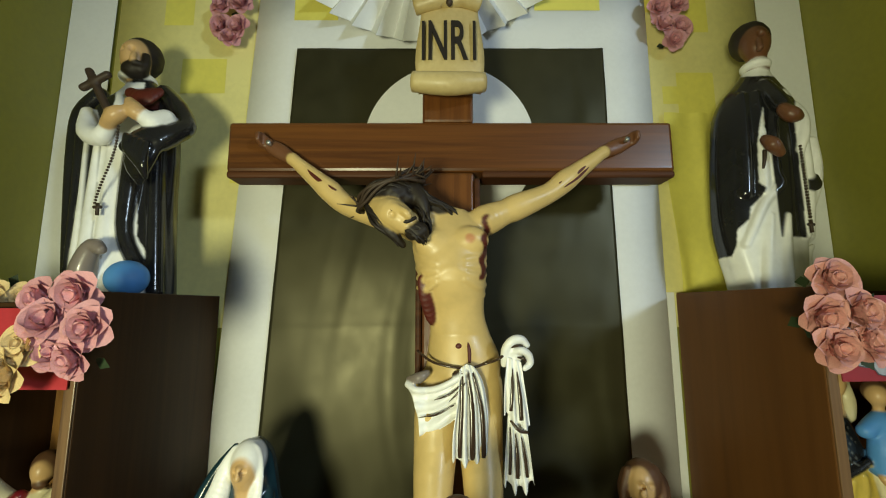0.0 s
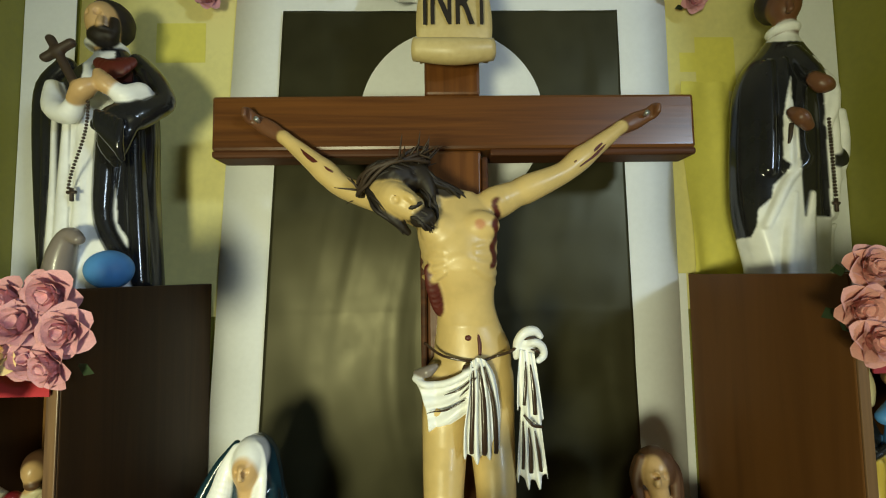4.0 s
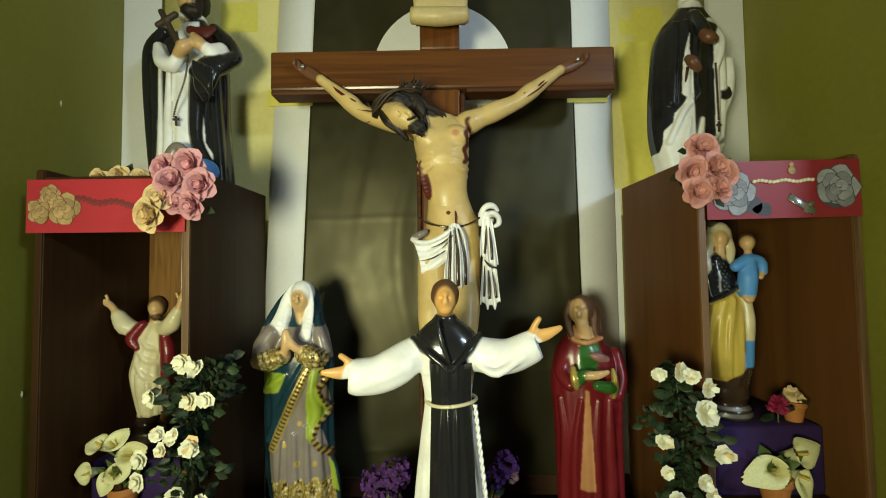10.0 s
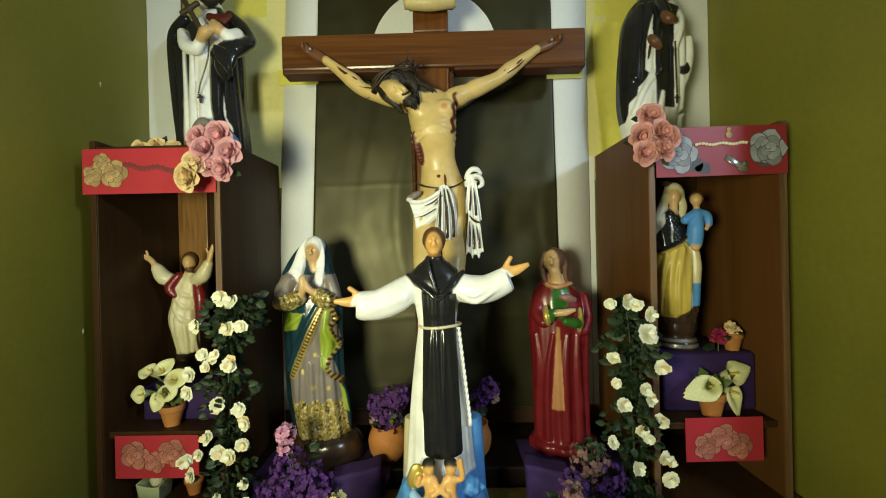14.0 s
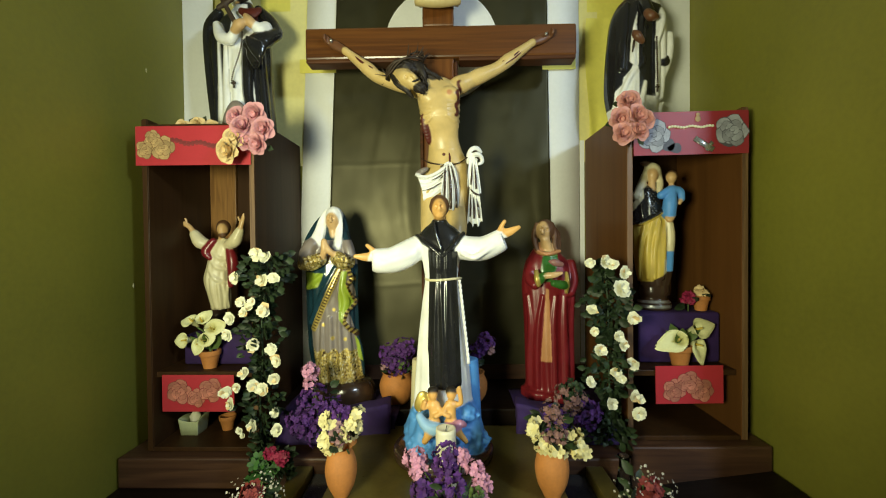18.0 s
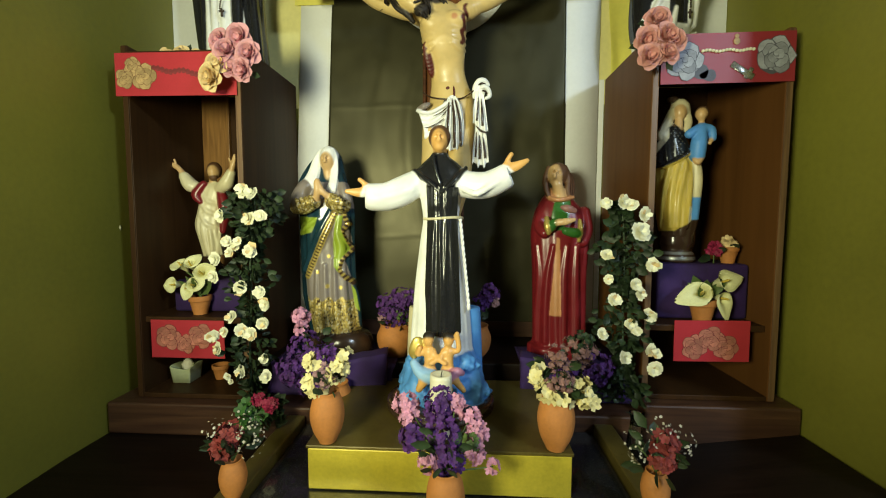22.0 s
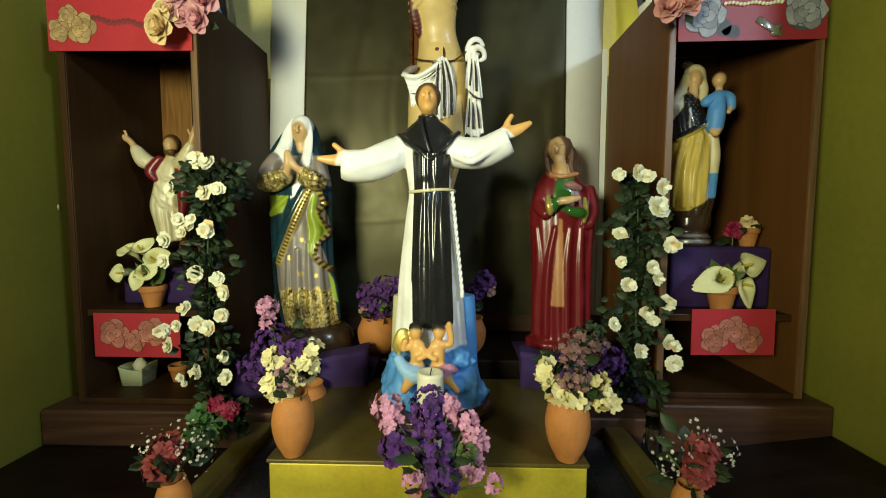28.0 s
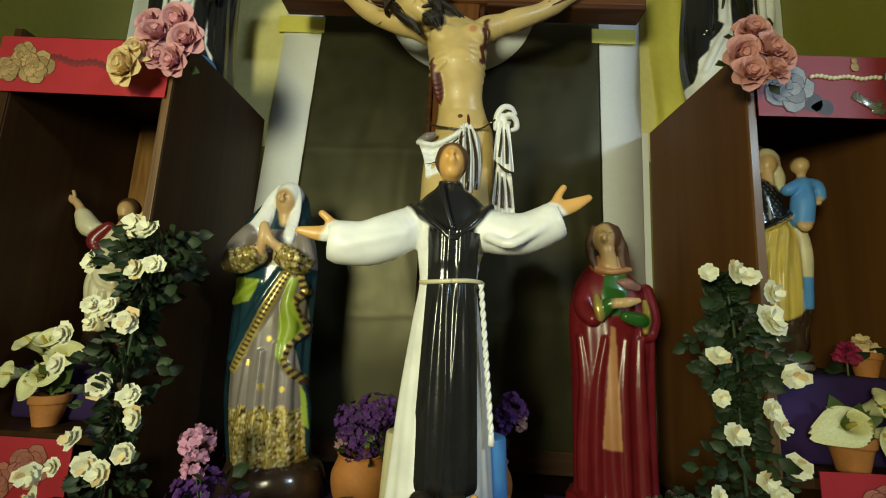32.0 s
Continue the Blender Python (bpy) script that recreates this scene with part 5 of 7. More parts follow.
def friar_wash(key, x, y, z):
    if key == "cape":
        low = 1.352 + 0.78 * abs(x - 0.010) + (0.004 if abs(x - 0.010) < 0.006 else 0)
        if z > low and z > 1.345:
            return "black"
        return "black" if abs(x - 0.012) < 0.040 and y < -0.47 else "white"
    if key == "column":
        return "blue" if x > 0.0 else "ivory"
    return key


f = Clay(melt=0.008, grain=0.0021, wash=friar_wash)
f.loft([(0.801, 0.008, -0.494, 0.136, 0.122), (0.812, 0.008, -0.494, 0.138, 0.124), (0.829, 0.008, -0.494, 0.130, 0.116), (0.836, 0.008, -0.49, 0.06, 0.05)], "brownpaint", 40, 4)
f.loft([(0.822, 0.012, -0.485, 0.112, 0.094), (0.86, 0.012, -0.485, 0.110, 0.092), (0.905, 0.012, -0.480, 0.094, 0.074), (0.94, 0.012, -0.470, 0.074, 0.054), (0.952, 0.012, -0.465, 0.05, 0.03)], "blue", 40, 5, (7, 0.05, 0.04), None, 1.3)
rnd = random.Random(9)
for i in range(26):
    a = math.pi * (1.0 + 1.0 * (i + rnd.uniform(0, 0.8)) / 26) + rnd.choice((-0.25, 0, 0.25))
    h = rnd.uniform(0, 1)
    f.ball((0.012 + (0.100 - 0.032 * h) * math.cos(a), -0.480 + (0.080 - 0.028 * h) * math.sin(a), 0.838 + 0.092 * h), (rnd.uniform(0.020, 0.034), 0.026, rnd.uniform(0.012, 0.020)), "blue", 16, lump=0.5)
f.loft([(0.85, 0.014, -0.418, 0.106, 0.052), (0.95, 0.014, -0.418, 0.102, 0.050), (1.032, 0.014, -0.418, 0.098, 0.048), (1.044, 0.014, -0.418, 0.096, 0.046)], "column", 30, 3)

f.loft([(0.885, 0.006, -0.462, 0.083, 0.069), (0.92, 0.006, -0.461, 0.082, 0.067), (1.00, 0.006, -0.46, 0.076, 0.060), (1.12, 0.006, -0.46, 0.066, 0.050), (1.22, 0.006, -0.46, 0.054, 0.042), (1.280, 0.006, -0.46, 0.046, 0.036),
        (1.32, 0.006, -0.46, 0.050, 0.037), (1.37, 0.005, -0.46, 0.056, 0.036), (1.405, 0.004, -0.46, 0.052, 0.031), (1.425, 0.004, -0.458, 0.03, 0.024)], "white", 128, 12, (9, 0.030, 0.006), None, 0.7)
# front panel of the scapular: rounded corners below, deep upright folds
rows = []
for j in range(60):
    v = j / 59
    z = 0.992 + 0.370 * v
    hw = np.interp(z, [0.99, 1.0, 1.28, 1.292, 1.36], [0.043, 0.0475, 0.0385, 0.0375, 0.040])
    cx = 0.013 - 0.001 * v
    rx = np.interp(z, [0.92, 1.0, 1.12, 1.22, 1.28, 1.37], [0.069, 0.062, 0.053, 0.0455, 0.041, 0.043])
    ring = []
    for k in range(57):
        u = k / 28 - 1
        q = 0.0
        for c, w, d in ((-0.55, 0.16, 0.0050), (-0.12, 0.12, 0.0062), (0.22, 0.12, 0.0048), (0.62, 0.14, 0.0040)):
            c2 = c + 0.07 * math.sin(z * 14 + c * 9)
            q += d * math.exp(-((u - c2) / w) ** 2)
        q *= min(1.0, max(0.25, (1.30 - z) / 0.05)) if 1.25 < z < 1.31 else (0.7 if z >= 1.31 else 0.35 + 0.65 * math.sin(min(1.0, (z - 0.985) / 0.16) * math.pi / 2))
        ring.append((cx + u * hw, -0.463 - rx * math.cos(u * 0.80) - 0.003 - q - 0.003 * (1 - abs(u) ** 4), z))
    rows.append(ring)
f.grid(rows, "black", closed=False)
f.loft([(1.340, 0.006, -0.462, 0.046, 0.0385), (1.366, 0.006, -0.462, 0.058, 0.0405), (1.388, 0.006, -0.461, 0.064, 0.0395), (1.408, 0.005, -0.460, 0.060, 0.036), (1.428, 0.004, -0.459, 0.043, 0.031), (1.440, 0.003, -0.460, 0.0275, 0.0250), (1.450, 0.003, -0.461, 0.0200, 0.0200)], "cape", 40, 5)
f.tube([(-0.060, -0.476, 1.406), (-0.036, -0.498, 1.386), (-0.010, -0.507, 1.366), (0.010, -0.510, 1.350), (0.030, -0.507, 1.366), (0.052, -0.496, 1.390), (0.070, -0.474, 1.412)], [0.0054, 0.0056, 0.0056, 0.0056, 0.0056, 0.0056, 0.0054], "black", 14, 5)
f.tube([(-0.012, -0.499, 1.442), (-0.006, -0.506, 1.410), (0.010, -0.510, 1.362)], [0.004, 0.0050, 0.004], "black", 10, 5)
f.tube([(0.012 + 0.0500 * math.sin(math.tau * i / 24), -0.462 - 0.0500 * math.cos(math.tau * i / 24), 1.285 + 0.002 * math.sin(2 * math.tau * i / 24)) for i in range(25)], 0.0036, "ivory", 8, 2)
for w in (0, 1):
    f.tube([(0.057 + 0.022 * t + 0.0022 * math.cos(46 * t + math.pi * w), -0.496 - 0.0022 * math.sin(46 * t + math.pi * w), 1.283 - 0.215 * t) for t in [i / 60 for i in range(61)]], 0.0026, "white", 6, 1)
f.tube([(0.079, -0.496, 1.070), (0.080, -0.496, 1.052)], [0.004, 0.0050], "white", 8, 2)
for s, el, cu, wr, way, r in ((-1, (-0.094, -0.478, 1.353), (-0.162, -0.496, 1.338), (-0.150, -0.498, 1.350), (-1, -0.22, 0.02), 0.0345), (1, (0.100, -0.472, 1.368), (0.164, -0.482, 1.386), (0.150, -0.484, 1.398), (0.90, -0.2, 0.36), 0.0315)):
    f.tube([(s * 0.030, -0.458, 1.386), (s * 0.060, -0.464, 1.374), el, ((el[0] + cu[0]) / 2, (el[1] + cu[1]) / 2, (el[2] + cu[2]) / 2 - 0.006), cu], [0.026, 0.033, r + 0.003, r + 0.0015, r], "white", 24, 7)
    f.tube([(s * 0.066, -0.498, 1.356), (s * 0.100, -0.512, 1.346), (cu[0] * 0.92, cu[1] - 0.024, cu[2] - 0.008)], [0.006, 0.008, 0.006], "white", 12, 5)
    w, d = Vector(wr), Vector(way).normalized()
    f.cut(tuple(Vector(cu) + d * 0.046), 0.036)
    f.tube([w - d * 0.020, w + d * 0.014], [0.0115, 0.0105], "orangeskin", 12, 3)
    hand(f, w + d * 0.012, way, "orangeskin", 1.05)
# head thrown back a little, with a close cap of hair
f.tube([(0.003, -0.464, 1.450), (0.003, -0.472, 1.470)], [0.0150, 0.0150], "orangeskin", 14)
f.ball((0.003, -0.468, 1.490), (0.0282, 0.0260, 0.0310), "hair2", 28, lump=0.05)
f.ball((0.003, -0.479, 1.481), (0.0190, 0.0230, 0.0290), "orangeskin", 28)
f.ball((0.003, -0.489, 1.463), (0.0110, 0.0100, 0.0090), "orangeskin", 14)
f.tube([(0.003, -0.499, 1.492), (0.003, -0.5035, 1.480), (0.003, -0.499, 1.476)], [0.0053, 0.0056, 0.0053], "orangeskin", 8, 4)
sockets(f, (0.003, -0.479, 1.481), (0.0190, 0.0230, 0.0290))
n0 = len(f.p)
for x, lean, lift in ((-0.014, -1, -0.006), (0.030, 1, 0.030)):
    f.tube([(x, -0.570, 0.903), (x + 0.001, -0.576, 0.925), (x, -0.573, 0.948)], [0.0150, 0.0125, 0.0135], "orangeskin", 14, 4)
    f.tube([(x, -0.573, 0.952), (x, -0.573, 0.970)], [0.0066, 0.0066], "orangeskin", 10, 3)
    f.ball((x + 0.002 * lean, -0.577, 0.978), (0.0115, 0.0115, 0.0130), "orangeskin", 16)
    f.ball((x + 0.001 * lean, -0.573, 0.9885), (0.0138, 0.0130, 0.0100), "hair", 14, lump=0.2)
    f.tube([(x + lean * 0.012, -0.573, 0.952), (x + lean * 0.026, -0.577, 0.946 + 0.4 * lift), (x + lean * 0.022, -0.580, 0.966 + lift)], [0.0068, 0.0062, 0.0056], "orangeskin", 10, 4)
    f.tube([(x - lean * 0.010, -0.576, 0.952), (x - lean * 0.017, -0.588, 0.936), (x - lean * 0.006, -0.592, 0.928)], [0.0062, 0.0058, 0.0054], "orangeskin", 10, 4)
    for s, k in ((-1, 0.5), (1, 1.0)):
        f.tube([(x + s * 0.006, -0.576, 0.904), (x + lean * 0.012 * k + s * 0.007, -0.596, 0.890), (x + lean * 0.030 * k + s * 0.008, -0.594, 0.866)], [0.0105, 0.0090, 0.0060], "orangeskin", 10, 4)
f.ball((-0.042, -0.566, 0.962), (0.018, 0.0068, 0.022), "goldleaf", 12)
f.ball((-0.052, -0.564, 0.946), (0.013, 0.0068, 0.018), "goldleaf", 12)
f.tube([(-0.050, -0.578, 0.922), (-0.034, -0.588, 0.904), (-0.010, -0.594, 0.896), (0.010, -0.590, 0.900)], [0.010, 0.014, 0.015, 0.009], "paleblue", 12, 4)
f.tube([(0.020, -0.590, 0.900), (0.036, -0.594, 0.898), (0.052, -0.590, 0.908), (0.064, -0.580, 0.902)], [0.009, 0.012, 0.011, 0.007], "pinkflower", 12, 4)
for q in f.p[n0:]:
    q[1][..., 2] += 0.018
statue(f, (0.008, -0.48, 0.801), "painted plaster friar with open arms in black and white habit")

# ---- the mourning woman ----
VX, VY = -0.376, -0.215


def drawn(x, z, y, plane, far, mid):
    """Draw a place in towards the middle as it stands out from the plane in which it was laid off."""
    k = 1 + (y - plane) / far
    return (x * k, y, mid + (z - mid) * k)


def VP(u, v, dy=0.0):
    return drawn(VX - 0.127 + 0.0556 * u, 1.543 - 0.0553 * v, VY + dy, -0.265, 1.2, 1.45)


BAND = ((3.05, 4.25), (2.3, 5.9), (1.35, 7.95))
RIBBON = ((3.45, 4.4), (3.62, 5.0), (3.30, 5.45), (3.50, 6.0), (3.80, 6.4), (3.35, 6.95), (3.15, 7.5), (3.45, 7.95), (3.85, 8.4))
GREENS = (((0.75, 4.55), (2.05, 4.62), (1.65, 5.45), (0.80, 5.65)),
          ((3.05, 4.5), (3.40, 4.5), (3.30, 5.3), (3.70, 6.4), (3.25, 7.0), (3.10, 7.7), (2.92, 7.4), (2.85, 6.0)),
          ((3.72, 8.5), (3.95, 8.8), (4.20, 10.1), (3.90, 9.8)))
SPRIGS = ((2.62, 6.8), (2.0, 7.7), (2.55, 8.5), (3.25, 8.6))


def dress_wash(key, x, y, z):
    u, v = (x - VX + 0.127) / 0.0556, (1.543 - z) / 0.0553
    if key == "goldleaf":
        return brocade(x, z)
    if key != "dress" and key != "teal":
        return key
    if v > 11.2:
        return "brownpaint"
    if y > VY + 0.012 or v < 2.6:
        return "teal"
    for g in GREENS:
        if within(u, v, g):
            return "green"
    if v > 4.1:
        d, s = off_line(u, v, BAND)
        if d < 0.18:
            return "goldleaf" if d > 0.13 or math.sin(s * 34) > 0.1 else "brownpaint"
        d, s = off_line(u, v, RIBBON)
        if d < 0.13:
            return "goldleaf" if math.sin(s * 24) > 0.2 else "brownpaint"
        if u < np.interp(v, [4.2, 5.9, 7.95, 9.0, 11.5], [3.0, 2.1, 1.15, 1.25, 1.6]) or u > np.interp(v, [4.2, 6.4, 7.0, 8.4, 11.5], [3.5, 3.8, 3.45, 3.8, 4.25]):
            return "teal"
        if v > 9.25 + 0.12 * math.sin(u * 9):
            return brocade(x, z)
        for a, b in SPRIGS:
            if abs(u - a) < 0.10 and abs(v - b) < 0.13:
                return "goldleaf" if (u - a) ** 2 + (v - b) ** 2 < 0.012 else key if key == "teal" else "grey"
    return "grey"


f = Clay(melt=0.006, grain=0.0019, wash=dress_wash)
f.loft([(0.842, VX + 0.030, VY + 0.005, 0.112, 0.094), (0.88, VX + 0.034, VY + 0.002, 0.108, 0.090), (0.915, VX + 0.034, VY, 0.090, 0.074), (0.925, VX + 0.034, VY, 0.05, 0.04)], "brownpaint", 40, 4)
f.loft([(0.905, VX + 0.026, VY, 0.080, 0.070), (0.95, VX + 0.018, VY, 0.082, 0.070), (1.03, VX + 0.006, VY, 0.086, 0.066), (1.12, VX + 0.000, VY, 0.085, 0.062), (1.22, VX - 0.002, VY, 0.086, 0.061), (1.29, VX - 0.002, VY, 0.088, 0.060),
        (1.335, VX - 0.002, VY, 0.084, 0.058), (1.375, VX + 0.002, VY, 0.072, 0.052), (1.41, VX + 0.004, VY + 0.006, 0.056, 0.044), (1.45, VX + 0.008, VY + 0.008, 0.044, 0.042), (1.485, VX + 0.010, VY + 0.007, 0.033, 0.038), (1.508, VX + 0.012, VY + 0.006, 0.014, 0.018)], "dress", 140, 12, (9, 0.045, 0.008), None, 1.1)
f.ball((VX + 0.010, VY - 0.012, 1.476), (0.0300, 0.034, 0.0385), "white", 24)
f.tube([(VX + 0.012, VY - 0.020, 1.392), (VX + 0.010, VY - 0.026, 1.44)], [0.017, 0.0145], "skin", 14)
f.ball((VX + 0.010, VY - 0.030, 1.466), (0.0210, 0.0230, 0.0310), "skin", 22)
f.tube([(VX + 0.011, VY - 0.052, 1.476), (VX + 0.011, VY - 0.056, 1.463)], [0.0053, 0.0058], "skin", 8, 3)
sockets(f, (VX + 0.010, VY - 0.030, 1.466), (0.0210, 0.0230, 0.0310))
# veil falling to both shoulders, flat and broad
f.tube([VP(2.25, 0.85, -0.022), VP(1.98, 1.35, -0.026), VP(1.80, 2.0, -0.034), VP(1.58, 2.6, -0.044)], [0.009, 0.013, 0.017, 0.021], "white", 14, 6, 0.45)
f.tube([VP(2.85, 0.85, -0.022), VP(3.00, 1.4, -0.026), VP(2.98, 2.2, -0.036), VP(2.82, 2.95, -0.050)], [0.009, 0.010, 0.011, 0.014], "white", 14, 6, 0.45)
# cloak over the veil
f.tube([VP(2.15, 0.95, 0.014), VP(1.66, 1.55, 0.006), VP(1.20, 2.35, -0.008), VP(0.80, 3.3, -0.020)], [0.006, 0.009, 0.011, 0.012], "teal", 14, 6)
f.tube([VP(3.00, 1.1, 0.014), VP(3.20, 1.95, 0.000), VP(3.40, 2.8, -0.030), VP(3.66, 3.7, -0.034)], [0.006, 0.010, 0.015, 0.018], "teal", 14, 6)
# sleeves, gilded cuffs and joined hands
f.tube([VP(1.35, 2.85, -0.038), VP(0.98, 3.45, -0.048), VP(1.05, 3.95, -0.060)], [0.024, 0.026, 0.026], "grey", 18, 6)
f.tube([VP(0.78, 4.05, -0.056), VP(1.25, 4.02, -0.070), VP(1.78, 3.80, -0.080)], [0.021, 0.0255, 0.0225], "goldleaf", 18, 6, 0.9)
f.tube([VP(2.85, 3.75, -0.080), VP(3.20, 3.95, -0.070), VP(3.55, 4.00, -0.052)], [0.0235, 0.0250, 0.019], "goldleaf", 18, 6, 0.9)
for k in range(4):
    f.tube([VP(0.80 + 0.27 * k, 3.72 - 0.05 * k, -0.090 - 0.004 * k), VP(0.92 + 0.27 * k, 4.02 - 0.04 * k, -0.101 - 0.003 * k), VP(0.98 + 0.27 * k, 4.32 - 0.10 * k, -0.090)], [0.0054, 0.0072, 0.0054], "goldleaf", 10, 5)
for k in range(3):
    f.tube([VP(2.82 + 0.25 * k, 3.45 + 0.10 * k, -0.092), VP(2.90 + 0.25 * k, 3.80 + 0.06 * k, -0.101 + 0.004 * k), VP(2.86 + 0.25 * k, 4.20, -0.092)], [0.0054, 0.0072, 0.0054], "goldleaf", 10, 5)
f.tube([VP(1.95, 3.65, -0.092), VP(2.02, 3.25, -0.104), VP(1.98, 2.80, -0.106), VP(2.00, 2.66, -0.104)], [0.0095, 0.0100, 0.0075, 0.0054], "skin", 12, 5)
f.tube([VP(2.72, 3.55, -0.090), VP(2.38, 3.36, -0.100), VP(2.18, 3.00, -0.104), VP(2.08, 2.70, -0.104)], [0.0090, 0.0095, 0.0072, 0.0054], "skin", 12, 5)
# mantle edges in relief: gilded band, wavy ribbon and green lining
def VF(*uv):
    return [VP(u, v, -0.05)[::2] for u, v in uv]


f.fold(VF(*BAND), [0.009, 0.011, 0.010], "dress", 0.30, 1)
f.fold(VF((2.75, 4.3), (2.0, 5.7), (1.15, 7.6)), [0.007, 0.009, 0.010], "teal", 0.35, 1)
f.fold(VF((3.22, 4.5), (3.08, 5.5), (3.25, 6.4), (3.0, 7.4)), [0.009, 0.012, 0.015, 0.006], "dress", 0.30, 1)
f.fold(VF(*RIBBON), [0.0070] * len(RIBBON), "dress", 0.60, 1)
f.fold(VF((1.95, 4.70), (1.35, 5.15), (0.85, 5.5)), [0.007, 0.009, 0.007], "dress", 0.35, 1)
for k, (a, b) in enumerate(((1.75, 1.90), (2.25, 2.45), (2.75, 3.0), (3.2, 3.5))):
    f.fold(VF((a + 0.15, 7.6 - 0.3 * k), ((a + b) / 2 + 0.08, 8.9), (b + 0.05, 10.3), (b + 0.12, 11.2)), [0.005, 0.008, 0.010, 0.010], "dress", 0.35, 1)
f.fold(VF((3.78, 8.4), (3.98, 9.3), (4.05, 10.2), (4.1, 10.9)), [0.006, 0.010, 0.011, 0.010], "dress", 0.45, 1)
statue(f, (VX, VY, 0.842), "painted plaster woman in white veil, teal cloak and gold-trimmed dress")

# ---- the figure in red ----
JX, JY = 0.384, -0.175


def JP(u, v, dy=0.0):
    return drawn(JX - 0.135 + 0.062 * u, 1.494 - 0.0628 * v, JY + dy, -0.23, 1.2, 1.45)


def robe_wash(key, x, y, z):
    if key != "robe":
        return key
    u, v = (x - JX + 0.135) / 0.062, (1.494 - z) / 0.0628
    if y < JY - 0.01:
        if within(u, v, ((1.70, 4.25), (1.86, 4.3), (1.98, 8.2), (1.42, 8.2))):
            return "salmon"
        if within(u, v, ((1.65, 2.25), (2.45, 2.25), (2.40, 3.0), (2.0, 3.9), (1.35, 3.9), (1.45, 3.2))):
            return "dgreen"
        if v < 2.3 and 1.25 < u < 2.55:
            return "salmon"
    return "crimson"


f = Clay(melt=0.006, grain=0.0021, wash=robe_wash)
f.loft([(0.842, JX, JY, 0.100, 0.09), (0.87, JX, JY, 0.100, 0.09), (0.885, JX - 0.004, JY, 0.082, 0.072), (0.95, JX - 0.006, JY, 0.080, 0.066), (1.05, JX - 0.007, JY, 0.082, 0.064), (1.16, JX - 0.006, JY, 0.088, 0.062), (1.22, JX - 0.006, JY, 0.092, 0.060), (1.26, JX - 0.007, JY, 0.090, 0.058),
        (1.31, JX - 0.012, JY, 0.075, 0.052), (1.345, JX - 0.018, JY, 0.052, 0.042), (1.365, JX - 0.022, JY, 0.034, 0.030), (1.385, JX - 0.026, JY, 0.018, 0.018)], "robe", 128, 12, (8, 0.040, 0.008), None, 2.3)
f.tube([JP(1.80, 2.2, -0.020), JP(1.66, 1.6, -0.030)], [0.019, 0.0165], "skin", 14)
f.ball(JP(1.64, 1.05, -0.012), (0.0335, 0.034, 0.037), "hair2", 24, lump=0.06)
f.ball(JP(1.56, 1.12, -0.026), (0.0235, 0.0245, 0.0330), "skin", 24)
f.tube([JP(1.55, 0.98, -0.050), JP(1.54, 1.20, -0.0555), JP(1.55, 1.28, -0.050)], [0.0053, 0.0062, 0.0054], "skin", 8, 4)
sockets(f, JP(1.56, 1.12, -0.026), (0.0235, 0.0245, 0.0330))
for k in range(3):
    f.tube([JP(2.02 + 0.05 * k, 0.75 + 0.1 * k, -0.022 + 0.012 * k), JP(2.18 + 0.06 * k, 1.25, -0.022 + 0.012 * k), JP(2.16 + 0.10 * k, 1.75, -0.026 + 0.012 * k), JP(2.26 + 0.06 * k, 2.15, -0.030 + 0.012 * k)], [0.007, 0.0085, 0.0085, 0.0055], "hair2", 12, 5)
for k in range(2):
    f.tube([JP(1.20 - 0.04 * k, 0.75 + 0.1 * k, -0.020 + 0.014 * k), JP(1.06, 1.3, -0.020 + 0.014 * k), JP(1.10 + 0.04 * k, 1.8, -0.026 + 0.012 * k), JP(1.22, 2.1, -0.030)], [0.007, 0.0095, 0.0085, 0.0054], "hair2", 12, 5)
f.tube([JP(1.30, 2.25, -0.034), JP(1.80, 2.38, -0.052), JP(2.45, 2.22, -0.034)], [0.0056, 0.0066, 0.0056], "salmon", 12, 5)
# arms folded over the breast
f.tube([JP(0.95, 2.9, -0.014), JP(0.78, 3.6, -0.034), JP(1.10, 4.05, -0.058)], [0.018, 0.018, 0.016], "robe", 16, 6)
f.tube([JP(3.00, 2.9, -0.010), JP(3.18, 3.8, -0.030), JP(3.02, 4.45, -0.052)], [0.018, 0.018, 0.017], "robe", 16, 6)
f.tube([JP(1.22, 3.35, -0.074), JP(1.26, 3.75, -0.084), JP(1.34, 4.10, -0.084)], [0.0075, 0.0100, 0.0075], "goldleaf", 12, 5)
f.tube([JP(1.45, 3.85, -0.080), JP(1.62, 3.62, -0.088), JP(1.90, 3.55, -0.092)], [0.013, 0.014, 0.010], "dgreen", 12, 5)
f.tube([JP(1.78, 3.62, -0.098), JP(2.20, 3.58, -0.104), JP(2.62, 3.48, -0.100)], [0.0085, 0.0105, 0.0056], "skin", 12, 5, 0.7)
f.tube([JP(2.60, 2.98, -0.082), JP(2.28, 2.90, -0.088), JP(1.98, 2.82, -0.084)], [0.0085, 0.0120, 0.0056], "mauveskin", 12, 5, 0.7)
f.tube([JP(2.20, 4.02, -0.092), JP(2.60, 4.10, -0.090), JP(2.82, 4.12, -0.084)], [0.012, 0.0155, 0.0125], "dgreen", 12, 5)
f.tube([JP(2.86, 3.45, -0.074), JP(2.92, 3.95, -0.086), JP(2.86, 4.48, -0.084)], [0.006, 0.0085, 0.0060], "goldleaf", 12, 4)
